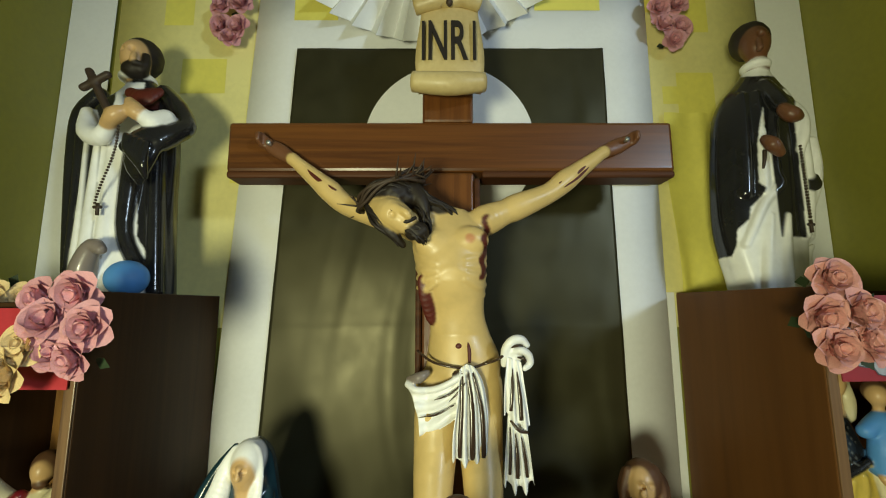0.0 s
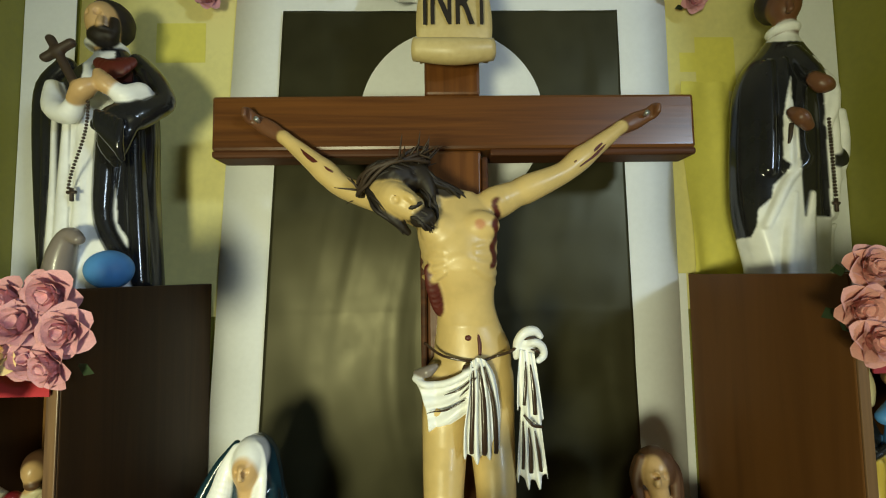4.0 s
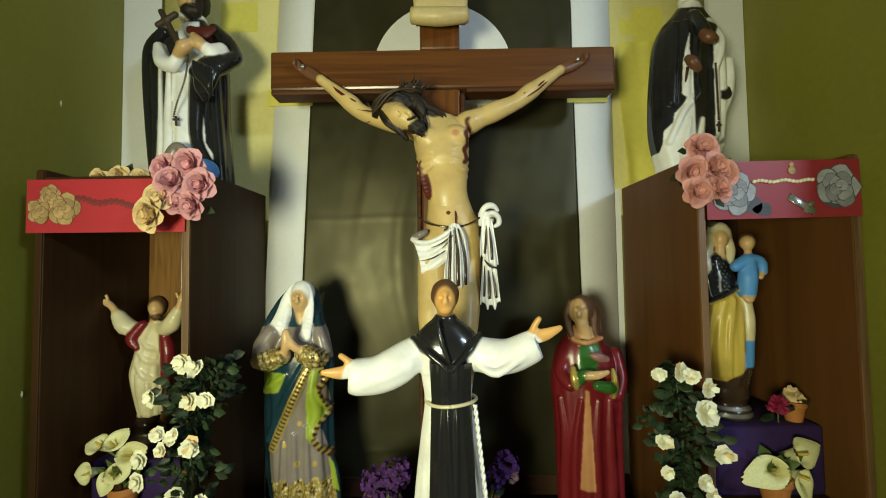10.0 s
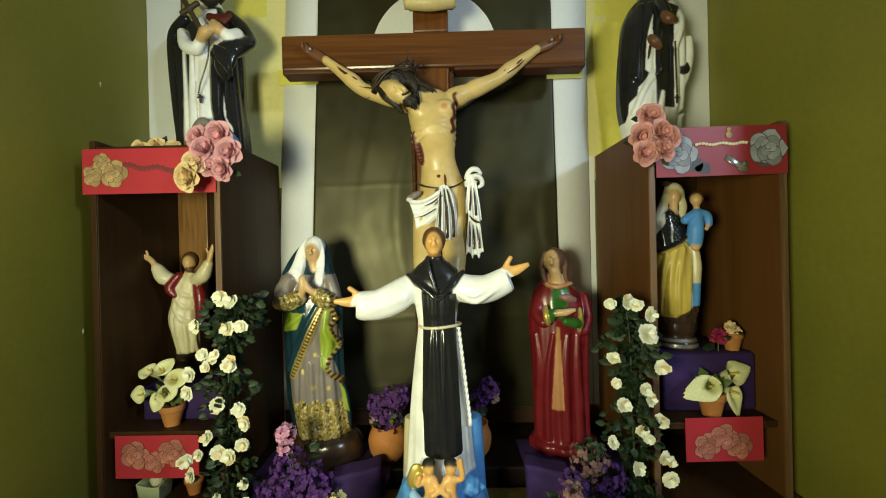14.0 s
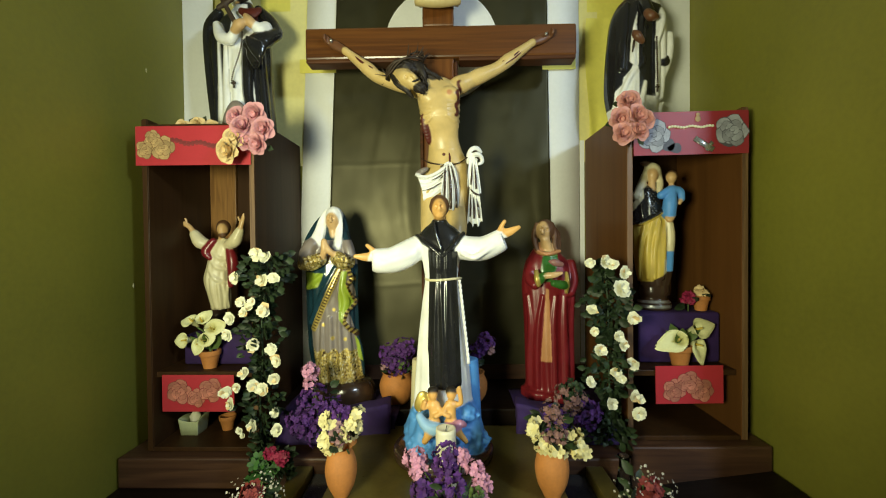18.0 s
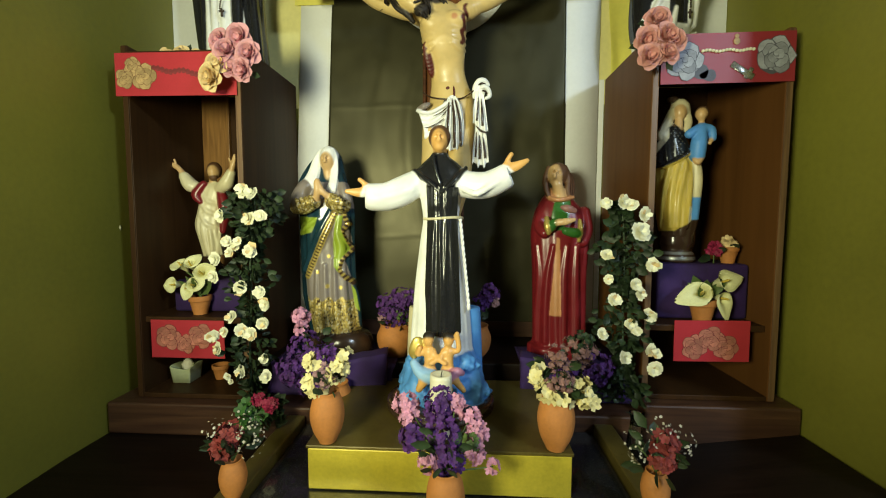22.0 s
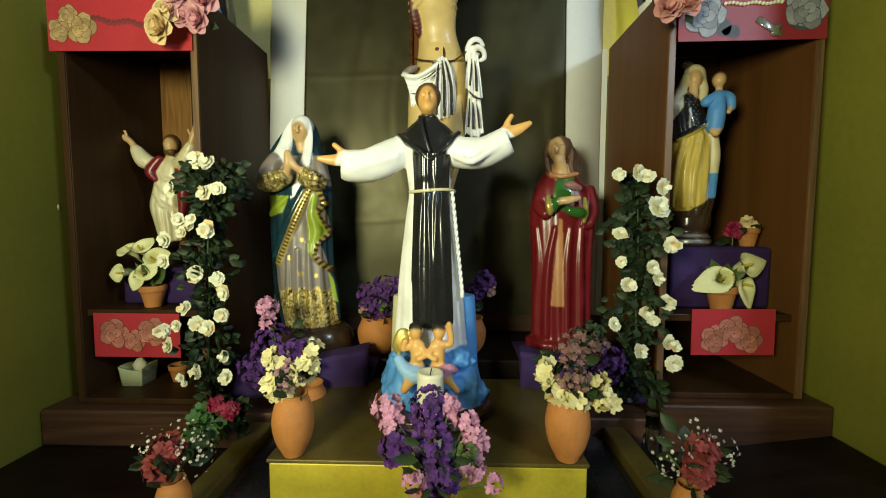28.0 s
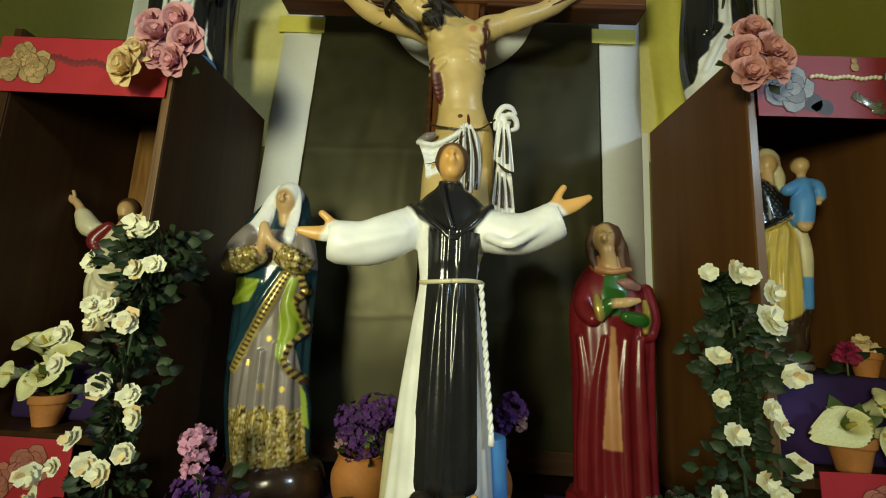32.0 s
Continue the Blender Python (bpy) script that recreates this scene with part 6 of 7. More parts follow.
for a, b, c, w in ((0.80, 0.95, 0.90, 0.011), (1.55, 1.32, 1.25, 0.009), (2.25, 2.10, 2.12, 0.010), (2.75, 2.70, 2.75, 0.012), (3.28, 3.15, 3.18, 0.011)):
    f.fold([JP(a, 4.7, -0.055)[::2], JP(b, 6.2, -0.055)[::2], JP(c, 8.2, -0.055)[::2], JP(c, 9.6, -0.055)[::2]], [w * 0.6, w, w * 1.1, w], "robe", 0.33)
statue(f, (JX, JY, 0.842), "painted plaster figure in dark red robe with long brown hair")

# ---- bearded saint with cross and rosary ----
LX, LY = -0.730, -0.110


def LP(u, v, dy=0.0):
    return drawn(-0.874 + 0.0571 * u + 0.0034 * v, 2.380 - 0.0580 * v, LY + dy, -0.17, 0.85, 1.83)


def saint_wash(key, x, y, z):
    if key != "habit":
        return key
    k = 1 + (y + 0.17) / 0.85
    v = (2.380 - 1.83 - (z - 1.83) / k) / 0.0580
    u = (x / k + 0.874 - 0.0034 * v) / 0.0571
    if y > LY + 0.005 or v < 2.3:
        return "black"
    if within(u, v, ((2.75, 2.65), (4.05, 2.45), (3.95, 3.4), (3.1, 3.4))):
        return "blood"
    right = np.interp(v, [3.0, 4.2, 5.5, 6.4, 8.3, 9.3, 10.5], [3.4, 3.6, 3.2, 3.3, 3.35, 4.0, 4.1])
    left = np.interp(v, [3.0, 4.6, 6.0, 9.0, 10.5], [2.3, 1.85, 1.80, 1.70, 1.7])
    return "white" if left < u < right else "black"


f = Clay(melt=0.006, grain=0.0021, wash=saint_wash)
f.loft([(1.7625, -0.718, LY, 0.108, 0.072), (1.80, -0.720, LY, 0.108, 0.070), (1.90, -0.726, LY, 0.108, 0.062), (2.00, -0.732, LY, 0.108, 0.058), (2.10, -0.740, LY, 0.114, 0.056), (2.165, -0.738, LY, 0.106, 0.052), (2.210, -0.730, LY, 0.086, 0.046),
        (2.245, -0.722, LY, 0.050, 0.034), (2.275, -0.720, LY, 0.027, 0.026)], "habit", 110, 12, (7, 0.025, 0.01), None, 0.4)
# left side of the cloak, hanging straight
f.fold([LP(1.75, 2.8)[::2], LP(1.15, 3.6)[::2], LP(1.0, 5.0)[::2], LP(1.05, 7.5)[::2], LP(1.2, 10.2)[::2]], [0.018, 0.020, 0.018, 0.018, 0.018], "black", 0.35)
f.fold([LP(1.62, 4.6)[::2], LP(1.62, 7.0)[::2], LP(1.58, 9.8)[::2]], [0.008, 0.009, 0.009], "black", 0.6)
# robe folds
for a, b, c, w in ((2.05, 2.0, 1.92, 0.010), (2.5, 2.38, 2.3, 0.012), (3.0, 2.95, 2.9, 0.012)):
    f.fold([LP(a, 4.9)[::2], LP(b, 7.0)[::2], LP(c, 9.8)[::2]], [w * 0.6, w, w * 1.3], "white", 0.3)
# white sleeves and hands
f.tube([LP(1.30, 3.6, -0.050), LP(1.35, 4.35, -0.072), LP(1.80, 4.55, -0.086), LP(2.10, 4.15, -0.096)], [0.015, 0.021, 0.019, 0.015], "white", 18, 6)
f.tube([LP(2.05, 4.05, -0.104), LP(2.30, 3.75, -0.112), LP(2.55, 3.60, -0.112)], [0.014, 0.0175, 0.012], "skin", 16, 5)
f.tube([LP(3.35, 3.75, -0.096), LP(3.05, 3.55, -0.104), LP(2.85, 3.20, -0.100)], [0.014, 0.0175, 0.010], "skin", 16, 5)
f.tube([LP(4.25, 3.85, -0.070), LP(3.80, 4.00, -0.086), LP(3.50, 3.85, -0.094)], [0.020, 0.022, 0.017], "white", 18, 6)
# broad dark sleeve with the gathered cloth hanging from it
f.tube([LP(4.20, 2.75, -0.010), LP(4.75, 3.4, -0.024), LP(5.05, 4.10, -0.040), LP(4.55, 4.45, -0.066), LP(4.05, 4.75, -0.082)], [0.020, 0.021, 0.020, 0.022, 0.022], "black", 16, 6)
f.tube([LP(3.95, 4.45, -0.086), LP(3.35, 4.75, -0.096), LP(2.75, 4.95, -0.098)], [0.022, 0.026, 0.013], "black", 14, 6, 0.6)
f.tube([LP(3.55, 4.9, -0.090), LP(3.30, 5.5, -0.092), LP(3.35, 6.25, -0.080)], [0.032, 0.030, 0.010], "black", 14, 6, 0.5)
for k in range(5):
    f.tube([LP(2.75 + 0.20 * k, 4.55 + 0.08 * k, -0.112), LP(2.80 + 0.16 * k, 5.05 + 0.14 * k, -0.117), LP(3.15 + 0.10 * k, 5.55 + 0.15 * k, -0.106)], [0.0055, 0.0080, 0.0054], "black", 10, 5)
f.fold([LP(3.75, 5.0)[::2], LP(3.65, 6.6)[::2], LP(3.62, 8.3)[::2], LP(4.15, 9.6)[::2]], [0.020, 0.020, 0.016, 0.016], "black", 0.4)
f.fold([LP(4.35, 4.8)[::2], LP(4.35, 7.0)[::2], LP(4.45, 10.2)[::2]], [0.014, 0.015, 0.016], "black", 0.4)
f.tube([LP(2.85, 2.75, -0.054), LP(3.35, 3.0, -0.062), LP(3.95, 2.75, -0.050)], [0.012, 0.019, 0.012], "blood", 14, 5, 0.4)
# head, hair and beard
f.tube([LP(3.15, 2.3, -0.006), LP(3.15, 1.8, -0.012)], [0.022, 0.020], "skin", 14)
f.ball(LP(3.30, 1.28, 0.004), (0.0430, 0.042, 0.047), "hair", 26, lump=0.06)
f.ball(LP(3.02, 1.28, -0.022), (0.0300, 0.0320, 0.0410), "skin", 26)
f.tube([LP(2.92, 1.15, -0.054), LP(2.88, 1.35, -0.059), LP(2.90, 1.42, -0.054)], [0.0056, 0.0064, 0.0054], "skin", 8, 4)
sockets(f, LP(3.00, 1.28, -0.022), (0.0300, 0.0320, 0.0410))
f.ball(LP(3.00, 1.80, -0.034), (0.0285, 0.022, 0.0185), "hair", 20, lump=0.12)
f.tube([LP(2.56, 1.25, -0.020), LP(2.60, 1.6, -0.030), LP(2.75, 1.8, -0.036)], [0.0056, 0.0075, 0.0075], "hair", 10, 4)
f.tube([LP(3.42, 1.25, -0.034), LP(3.40, 1.6, -0.038), LP(3.25, 1.82, -0.040)], [0.008, 0.0095, 0.0085], "hair", 10, 4)
f.tube([LP(2.72, 1.60, -0.049), LP(2.95, 1.52, -0.056), LP(3.20, 1.58, -0.050)], [0.0053, 0.0058, 0.0053], "hair", 10, 4)
f.tube([(LP(3.2, 2.2)[0] + 0.030 * math.sin(math.tau * i / 16), LY - 0.004 - 0.030 * math.cos(math.tau * i / 16), LP(3.2, 2.2)[2]) for i in range(17)], 0.0085, "white", 10, 2)
# cross in the raised hand, rosary, globe and dog at the feet
f.tube([LP(1.22, 2.00, -0.116), LP(2.00, 3.55, -0.112)], [0.0078, 0.0078], "thorn", 8, 2)
f.tube([LP(1.02, 2.66, -0.116), LP(1.92, 2.14, -0.116)], [0.0078, 0.0078], "thorn", 8, 2)
for i in range(27):
    t = i / 26
    f.ball(LP(2.45 - 0.62 * t + 0.10 * math.sin(5 * t), 4.2 + 2.9 * t, -0.112 + 0.030 * t), 0.0029, "thorn", 8)
f.tube([LP(1.84, 7.1, -0.082), LP(1.84, 7.55, -0.082)], 0.0034, "thorn", 8, 2)
f.tube([LP(1.70, 7.25, -0.082), LP(1.98, 7.25, -0.082)], 0.0034, "thorn", 8, 2)
f.ball(LP(3.05, 9.85, -0.085), (0.040, 0.034, 0.036), "blue", 18)
f.tube([LP(1.30, 10.4, -0.085), LP(1.45, 9.4, -0.092), LP(1.75, 8.75, -0.100), LP(2.05, 8.85, -0.108)], [0.026, 0.022, 0.017, 0.010], "grey", 14, 5)
statue(f, (LX, LY, 1.7625), "glossy plaster bearded saint in black cloak holding a cross and rosary")

# ---- saint with brown face ----
RX, RY = 0.712, -0.110


def RP(u, v, dy=0.0):
    return drawn(0.285 + 0.0691 * u - 0.0075 * v, 2.460 - 0.0713 * v, RY + dy, -0.17, 0.85, 1.83)


def RQ(x, z, dy=0.0):
    return drawn(x, z, RY + dy, -0.17, 0.85, 1.83)


CLOAK = ((0.50, 2.40), (0.78, 2.40), (0.770, 2.215), (0.745, 2.232), (0.699, 2.211), (0.683, 2.158), (0.670, 2.102), (0.664, 2.015), (0.679, 2.003), (0.673, 1.991), (0.640, 1.960), (0.636, 1.936), (0.607, 1.913), (0.603, 1.881), (0.591, 1.858), (0.50, 1.85))
PANEL = ((0.694, 2.24), (0.770, 2.21), (0.757, 2.165), (0.756, 2.101), (0.753, 1.895), (0.699, 1.896), (0.698, 2.070), (0.690, 2.142))


def cloak_wash(key, x, y, z):
    if key != "habit":
        return key
    k = 1 + (y + 0.17) / 0.85
    u, v = x / k, 1.83 + (z - 1.83) / k
    if v > 2.262:
        return "white"
    if (y > RY + 0.03 and z > 1.95) or within(u, v, CLOAK) or within(u, v, PANEL):
        return "black"
    return "white"


f = Clay(melt=0.006, grain=0.0021, wash=cloak_wash)
f.loft([(1.773, 0.704, RY, 0.078, 0.062), (1.80, 0.703, RY, 0.078, 0.060), (1.90, 0.700, RY, 0.096, 0.058), (2.00, 0.708, RY, 0.104, 0.057), (2.10, 0.718, RY, 0.106, 0.056), (2.18, 0.722, RY, 0.100, 0.052), (2.230, 0.724, RY, 0.080, 0.045),
        (2.265, 0.727, RY, 0.052, 0.036), (2.300, 0.730, RY, 0.027, 0.026)], "habit", 128, 16, (7, 0.022, 0.01), None, 1.9)
# cloak front edge running down to its swinging hem
f.fold([RQ(0.686, 2.19)[::2], RQ(0.668, 2.13)[::2], RQ(0.660, 2.03)[::2], RQ(0.664, 2.000)[::2], RQ(0.634, 1.968)[::2], RQ(0.612, 1.925)[::2], RQ(0.594, 1.880)[::2]], [0.007, 0.008, 0.009, 0.012, 0.009, 0.009, 0.008], "habit", 0.5)
for a, b, c, w in ((0.625, 0.612, 0.604, 0.014), (0.650, 0.640, 0.634, 0.012)):
    f.fold([RQ(a, 2.20)[::2], RQ(b, 2.08)[::2], RQ(c, 1.985)[::2]], [w * 0.7, w, w], "habit", 0.3)
# black panel hanging in front
for a in (0.713, 0.738):
    f.fold([RQ(a, 2.13)[::2], RQ(a, 2.05)[::2], RQ(a, 1.97)[::2], RQ(a, 1.90)[::2]], [0.011, 0.013, 0.014, 0.014], "habit", 0.4)
# arm laid across, hands and pale sleeves
f.tube([RQ(0.700, 2.235, -0.034), RQ(0.722, 2.205, -0.058), RQ(0.740, 2.180, -0.072)], [0.018, 0.019, 0.016], "black", 14, 5)
f.tube([RQ(0.736, 2.178, -0.082), RQ(0.752, 2.166, -0.088), RQ(0.766, 2.162, -0.082)], [0.013, 0.0165, 0.010], "brownskin", 16, 5)
f.tube([RQ(0.762, 2.190, -0.030), RQ(0.776, 2.165, -0.050), RQ(0.774, 2.125, -0.060), RQ(0.762, 2.088, -0.058)], [0.010, 0.011, 0.011, 0.008], "white", 14, 5)
f.tube([RQ(0.688, 2.110, -0.072), RQ(0.702, 2.098, -0.084), RQ(0.716, 2.080, -0.080)], [0.010, 0.0145, 0.010], "brownskin", 16, 5)
f.tube([RQ(0.684, 2.086, -0.066), RQ(0.680, 2.060, -0.066), RQ(0.676, 2.045, -0.062)], [0.004, 0.0034, 0.002], "thorn", 8, 4)
f.tube([RQ(0.790, 2.11, -0.020), RQ(0.792, 2.06, -0.026), RQ(0.786, 2.015, -0.030), RQ(0.774, 1.975, -0.030)], [0.011, 0.012, 0.012, 0.009], "white", 12, 5)
f.tube([RQ(0.768, 2.012, -0.048), RQ(0.786, 2.012, -0.048), RQ(0.790, 2.030, -0.044)], [0.006, 0.0135, 0.005], "black", 8, 4, 0.3)
for a, w in ((0.628, 0.010), (0.662, 0.012), (0.742, 0.010)):
    f.fold([RQ(a + 0.012, 1.935 if a < 0.7 else 1.88)[::2], RQ(a, 1.86)[::2], RQ(a - 0.006, 1.78)[::2]], [w * 0.5, w, w], "white", 0.3)
f.tube([RP(6.15, 2.6, -0.006), RP(6.08, 2.1, -0.012)], [0.021, 0.020], "brownskin", 14)
f.ball(RP(5.88, 1.58, 0.006), (0.0415, 0.042, 0.046), "hair", 26, lump=0.06)
f.ball(RP(6.05, 1.70, -0.018), (0.0300, 0.0320, 0.0410), "brownskin", 26)
sockets(f, RP(6.10, 1.66, -0.018), (0.0300, 0.0310, 0.0410))
f.tube([RP(6.18, 1.58, -0.048), RP(6.22, 1.82, -0.054), RP(6.18, 1.88, -0.048)], [0.0056, 0.0066, 0.0054], "brownskin", 8, 4)
f.tube([(RP(6.0, 2.5)[0] + 0.022 * math.sin(math.tau * i / 16), RY - 0.006 - 0.024 * math.cos(math.tau * i / 16), RP(6.0, 2.5)[2]) for i in range(17)], 0.0085, "white", 10, 2)
for i in range(24):
    f.ball(RQ(0.762 + 0.0001 * i, 2.095 - 0.0068 * i, -0.066), 0.0032, "thorn", 8)
f.tube([RQ(0.764, 1.932, -0.066), RQ(0.764, 1.905, -0.066)], 0.0032, "thorn", 8, 2)
f.tube([RQ(0.758, 1.922, -0.066), RQ(0.770, 1.922, -0.066)], 0.0032, "thorn", 8, 2)
statue(f, (RX, RY, 1.773), "glossy plaster saint in black cloak and white habit, arms folded")

# ---- figure with raised arms in the cabinet ----
SX, SY = -0.797, -0.165


def SP(u, v, dy=0.0):
    return drawn(-1.056 + 0.0816 * u, 1.527 - 0.079 * v, SY + dy, -0.18, 1.33, 1.28)


f = Clay(melt=0.006, grain=0.0021)
f.loft([(1.0885, SX - 0.012, SY, 0.046, 0.040), (1.115, SX - 0.012, SY, 0.044, 0.038), (1.135, SX - 0.014, SY, 0.030, 0.026), (1.156, SX - 0.010, SY, 0.028, 0.026), (1.160, SX - 0.006, SY, 0.030, 0.028)], "brownpaint", 48, 6)
f.loft([(1.158, SX - 0.002, SY, 0.032, 0.030), (1.20, SX - 0.008, SY, 0.038, 0.032), (1.26, SX - 0.016, SY, 0.044, 0.034), (1.31, SX - 0.010, SY, 0.040, 0.032), (1.35, SX + 0.000, SY, 0.040, 0.030), (1.388, SX + 0.010, SY, 0.036, 0.026), (1.408, SX + 0.014, SY, 0.018, 0.016)], "ivory", 48, 6, (8, 0.06, 0.01), None, 0.3)
f.tube([SP(2.75, 1.75, -0.016), SP(2.40, 1.65, -0.020), SP(2.15, 1.30, -0.024)], [0.016, 0.023, 0.017], "ivory", 14, 6)
f.tube([SP(2.15, 1.30, -0.026), SP(1.95, 0.98, -0.028), SP(1.80, 0.85, -0.028)], [0.0095, 0.0085, 0.0080], "skin", 12, 4)
hand(f, SP(1.84, 0.88, -0.028), (-0.75, -0.2, 0.55), "skin", 0.62)
f.tube([SP(3.65, 1.75, -0.016), SP(3.90, 1.60, -0.020), SP(4.12, 1.15, -0.024)], [0.016, 0.022, 0.015], "ivory", 14, 6)
f.tube([SP(4.10, 1.20, -0.026), SP(4.18, 0.95, -0.028), SP(4.22, 0.80, -0.028)], [0.0095, 0.0085, 0.0080], "skin", 12, 4)
hand(f, SP(4.20, 0.84, -0.028), (0.35, -0.2, 1), "skin", 0.62)
f.tube([SP(2.95, 1.6, -0.022), SP(2.62, 2.05, -0.026), SP(2.78, 2.35, -0.030)], [0.012, 0.016, 0.008], "crimson", 12, 5)
f.tube([SP(3.65, 1.9, -0.012), SP(3.80, 2.6, -0.012), SP(3.70, 3.6, -0.016)], [0.012, 0.019, 0.010], "crimson", 12, 5)
for line, w in ((((2.85, 2.05), (3.15, 2.35), (3.55, 2.45)), 0.0062), (((2.80, 2.45), (3.10, 2.80), (3.50, 2.90)), 0.0066), (((2.78, 2.95), (3.05, 3.35), (3.45, 3.50)), 0.0064), (((2.82, 3.3), (2.86, 3.9), (2.98, 4.55)), 0.0062),
                (((3.12, 3.6), (3.16, 4.1), (3.18, 4.65)), 0.0070), (((3.42, 3.5), (3.38, 4.1), (3.42, 4.6)), 0.0064)):
    f.fold([SP(*p, -0.03)[::2] for p in line], [w * 0.75, w, w * 0.8], "ivory", 0.3, 1)
f.tube([SP(3.30, 1.65, -0.006), SP(3.38, 1.3, -0.010)], [0.011, 0.011], "skin", 12)
f.ball(SP(3.42, 1.02, -0.002), (0.0235, 0.025, 0.0285), "hair2", 22, lump=0.06)
f.ball(SP(3.38, 1.08, -0.014), (0.0165, 0.0185, 0.0230), "skin", 22)
f.ball(SP(3.38, 1.33, -0.020), (0.0130, 0.011, 0.0095), "hair2", 14)
statue(f, (SX, SY, 1.0885), "small plaster figure with raised arms, cream robe and red mantle")

# ---- mother and child in the cabinet ----
CX, CY = 0.724, -0.205


def CP(u, v, dy=0.0):
    return drawn(0.424 + 0.0843 * u, 1.699 - 0.0875 * v, CY + dy, -0.25, 1.26, 1.28)


def mother_wash(key, x, y, z):
    if key != "gown":
        return key
    u, v = (x - 0.424) / 0.0843, (1.699 - z) / 0.0875
    if y > CY + 0.01:
        return "brownpaint"
    top = np.interp(u, [2.6, 2.85, 3.3, 3.85], [3.0, 2.95, 2.75, 2.40])
    if v < top:
        if u < 3.05 and abs(v - (1.75 + 1.5 * (3.05 - u))) < 0.16:
            return "ivory"
        if 3.1 < u < 3.6 and v < 2.6:
            # silver specks and a line colour in the sparkle on the black
            return "silver" if math.sin(u * 40) * math.sin(v * 34) > 0.93 or (abs(u - 3.22) < 0.02 and v > 2.0) else "black"
        return "black"
    if u > 3.84:
        return "ivory" if v < 4.0 else "blue" if v < 4.75 else "brownpaint"
    if v > 5.15 - 0.25 * max(0, u - 3.3) / 0.4:
        return "brownpaint"
    if u > 3.72 and v > 4.3:
        return "ivory"
    return "ochre"


f = Clay(melt=0.005, grain=0.0021, wash=mother_wash)
f.loft([(1.1525, CX + 0.004, CY, 0.058, 0.054), (1.172, CX + 0.004, CY, 0.056, 0.052), (1.190, CX + 0.004, CY, 0.046, 0.043), (1.210, CX + 0.006, CY, 0.052, 0.046), (1.25, CX + 0.008, CY, 0.050, 0.044)], "silver", 40, 3, pick=lambda a, z: "silver" if 1.158 < z < 1.188 and int(z * 130) % 2 else "brownpaint")
f.loft([(1.235, CX + 0.004, CY, 0.048, 0.044), (1.275, CX + 0.006, CY, 0.058, 0.050), (1.33, CX + 0.004, CY, 0.064, 0.052), (1.40, CX - 0.002, CY, 0.067, 0.049), (1.46, CX - 0.014, CY, 0.062, 0.045), (1.50, CX - 0.020, CY, 0.058, 0.043), (1.535, CX - 0.026, CY, 0.050, 0.038), (1.56, CX - 0.026, CY, 0.034, 0.032), (1.575, CX - 0.026, CY, 0.016, 0.016)], "gown", 110, 10, (9, 0.04, 0.01), None, 0.9)
f.ball(CP(3.28, 1.06, 0.000), (0.0285, 0.029, 0.034), "ivory", 22)
f.tube([CP(3.02, 1.1, -0.012), CP(2.88, 1.5, -0.016), CP(2.72, 1.9, -0.022)], [0.011, 0.015, 0.016], "ivory", 12, 5, 0.7)
f.tube([CP(3.52, 1.1, -0.012), CP(3.60, 1.45, -0.016), CP(3.56, 1.75, -0.024)], [0.010, 0.012, 0.009], "ivory", 12, 5, 0.7)
f.tube([CP(3.27, 1.7, -0.018), CP(3.28, 1.4, -0.018)], [0.0125, 0.0115], "skin", 12)
f.ball(CP(3.29, 1.13, -0.016), (0.0180, 0.0190, 0.0245), "skin", 20)
f.loft([(1.640, 0.700, CY, 0.012, 0.012), (1.652, 0.700, CY, 0.019, 0.019), (1.660, 0.700, CY, 0.010, 0.010)], "brownpaint", 20, 3)
for a, b, c in ((2.95, 2.95, 3.0), (3.2, 3.15, 3.2), (3.5, 3.4, 3.4), (3.78, 3.74, 3.7)):
    f.fold([CP(a + 0.12, 2.95 - 0.25 * (a - 3), -0.045)[::2], CP(b, 3.9, -0.045)[::2], CP(c, 5.0, -0.045)[::2]], [0.0055, 0.0085, 0.0065], "gown", 0.35, 1)
f.tube([CP(2.80, 2.95, -0.036), CP(3.3, 2.72, -0.048), CP(3.82, 2.40, -0.050)], [0.0055, 0.0075, 0.0060], "gown", 12, 5)
# child on the arm
f.tube([CP(3.98, 2.55, -0.052), CP(4.02, 2.15, -0.056), CP(4.05, 1.72, -0.050)], [0.021, 0.0215, 0.0175], "blue", 16, 6)
f.tube([CP(3.68, 1.85, -0.056), CP(4.05, 1.68, -0.050), CP(4.40, 1.72, -0.054), CP(4.48, 2.0, -0.056)], [0.013, 0.015, 0.013, 0.010], "blue", 14, 5)
f.tube([CP(4.48, 1.95, -0.056), CP(4.40, 2.15, -0.062)], [0.0060, 0.0056], "skin", 10, 3)
f.tube([CP(4.05, 1.65, -0.046), CP(4.07, 1.4, -0.048)], [0.0080, 0.0080], "skin", 10)
f.ball(CP(4.07, 1.16, -0.040), (0.0185, 0.0190, 0.0205), "hair2", 18)
f.ball(CP(4.06, 1.20, -0.050), (0.0150, 0.0150, 0.0180), "skin", 18)
f.tube([CP(4.12, 2.62, -0.056), CP(4.02, 2.78, -0.064), CP(3.90, 2.72, -0.062)], [0.0090, 0.0095, 0.0060], "skin", 12, 4)
f.tube([CP(3.95, 2.8, -0.034), CP(4.02, 3.4, -0.036), CP(3.98, 4.0, -0.036), CP(3.95, 4.7, -0.036)], [0.012, 0.014, 0.014, 0.012], "gown", 12, 5)
statue(f, (CX + 0.01, CY, 1.1525), "plaster mother in golden cloak with a child in blue")


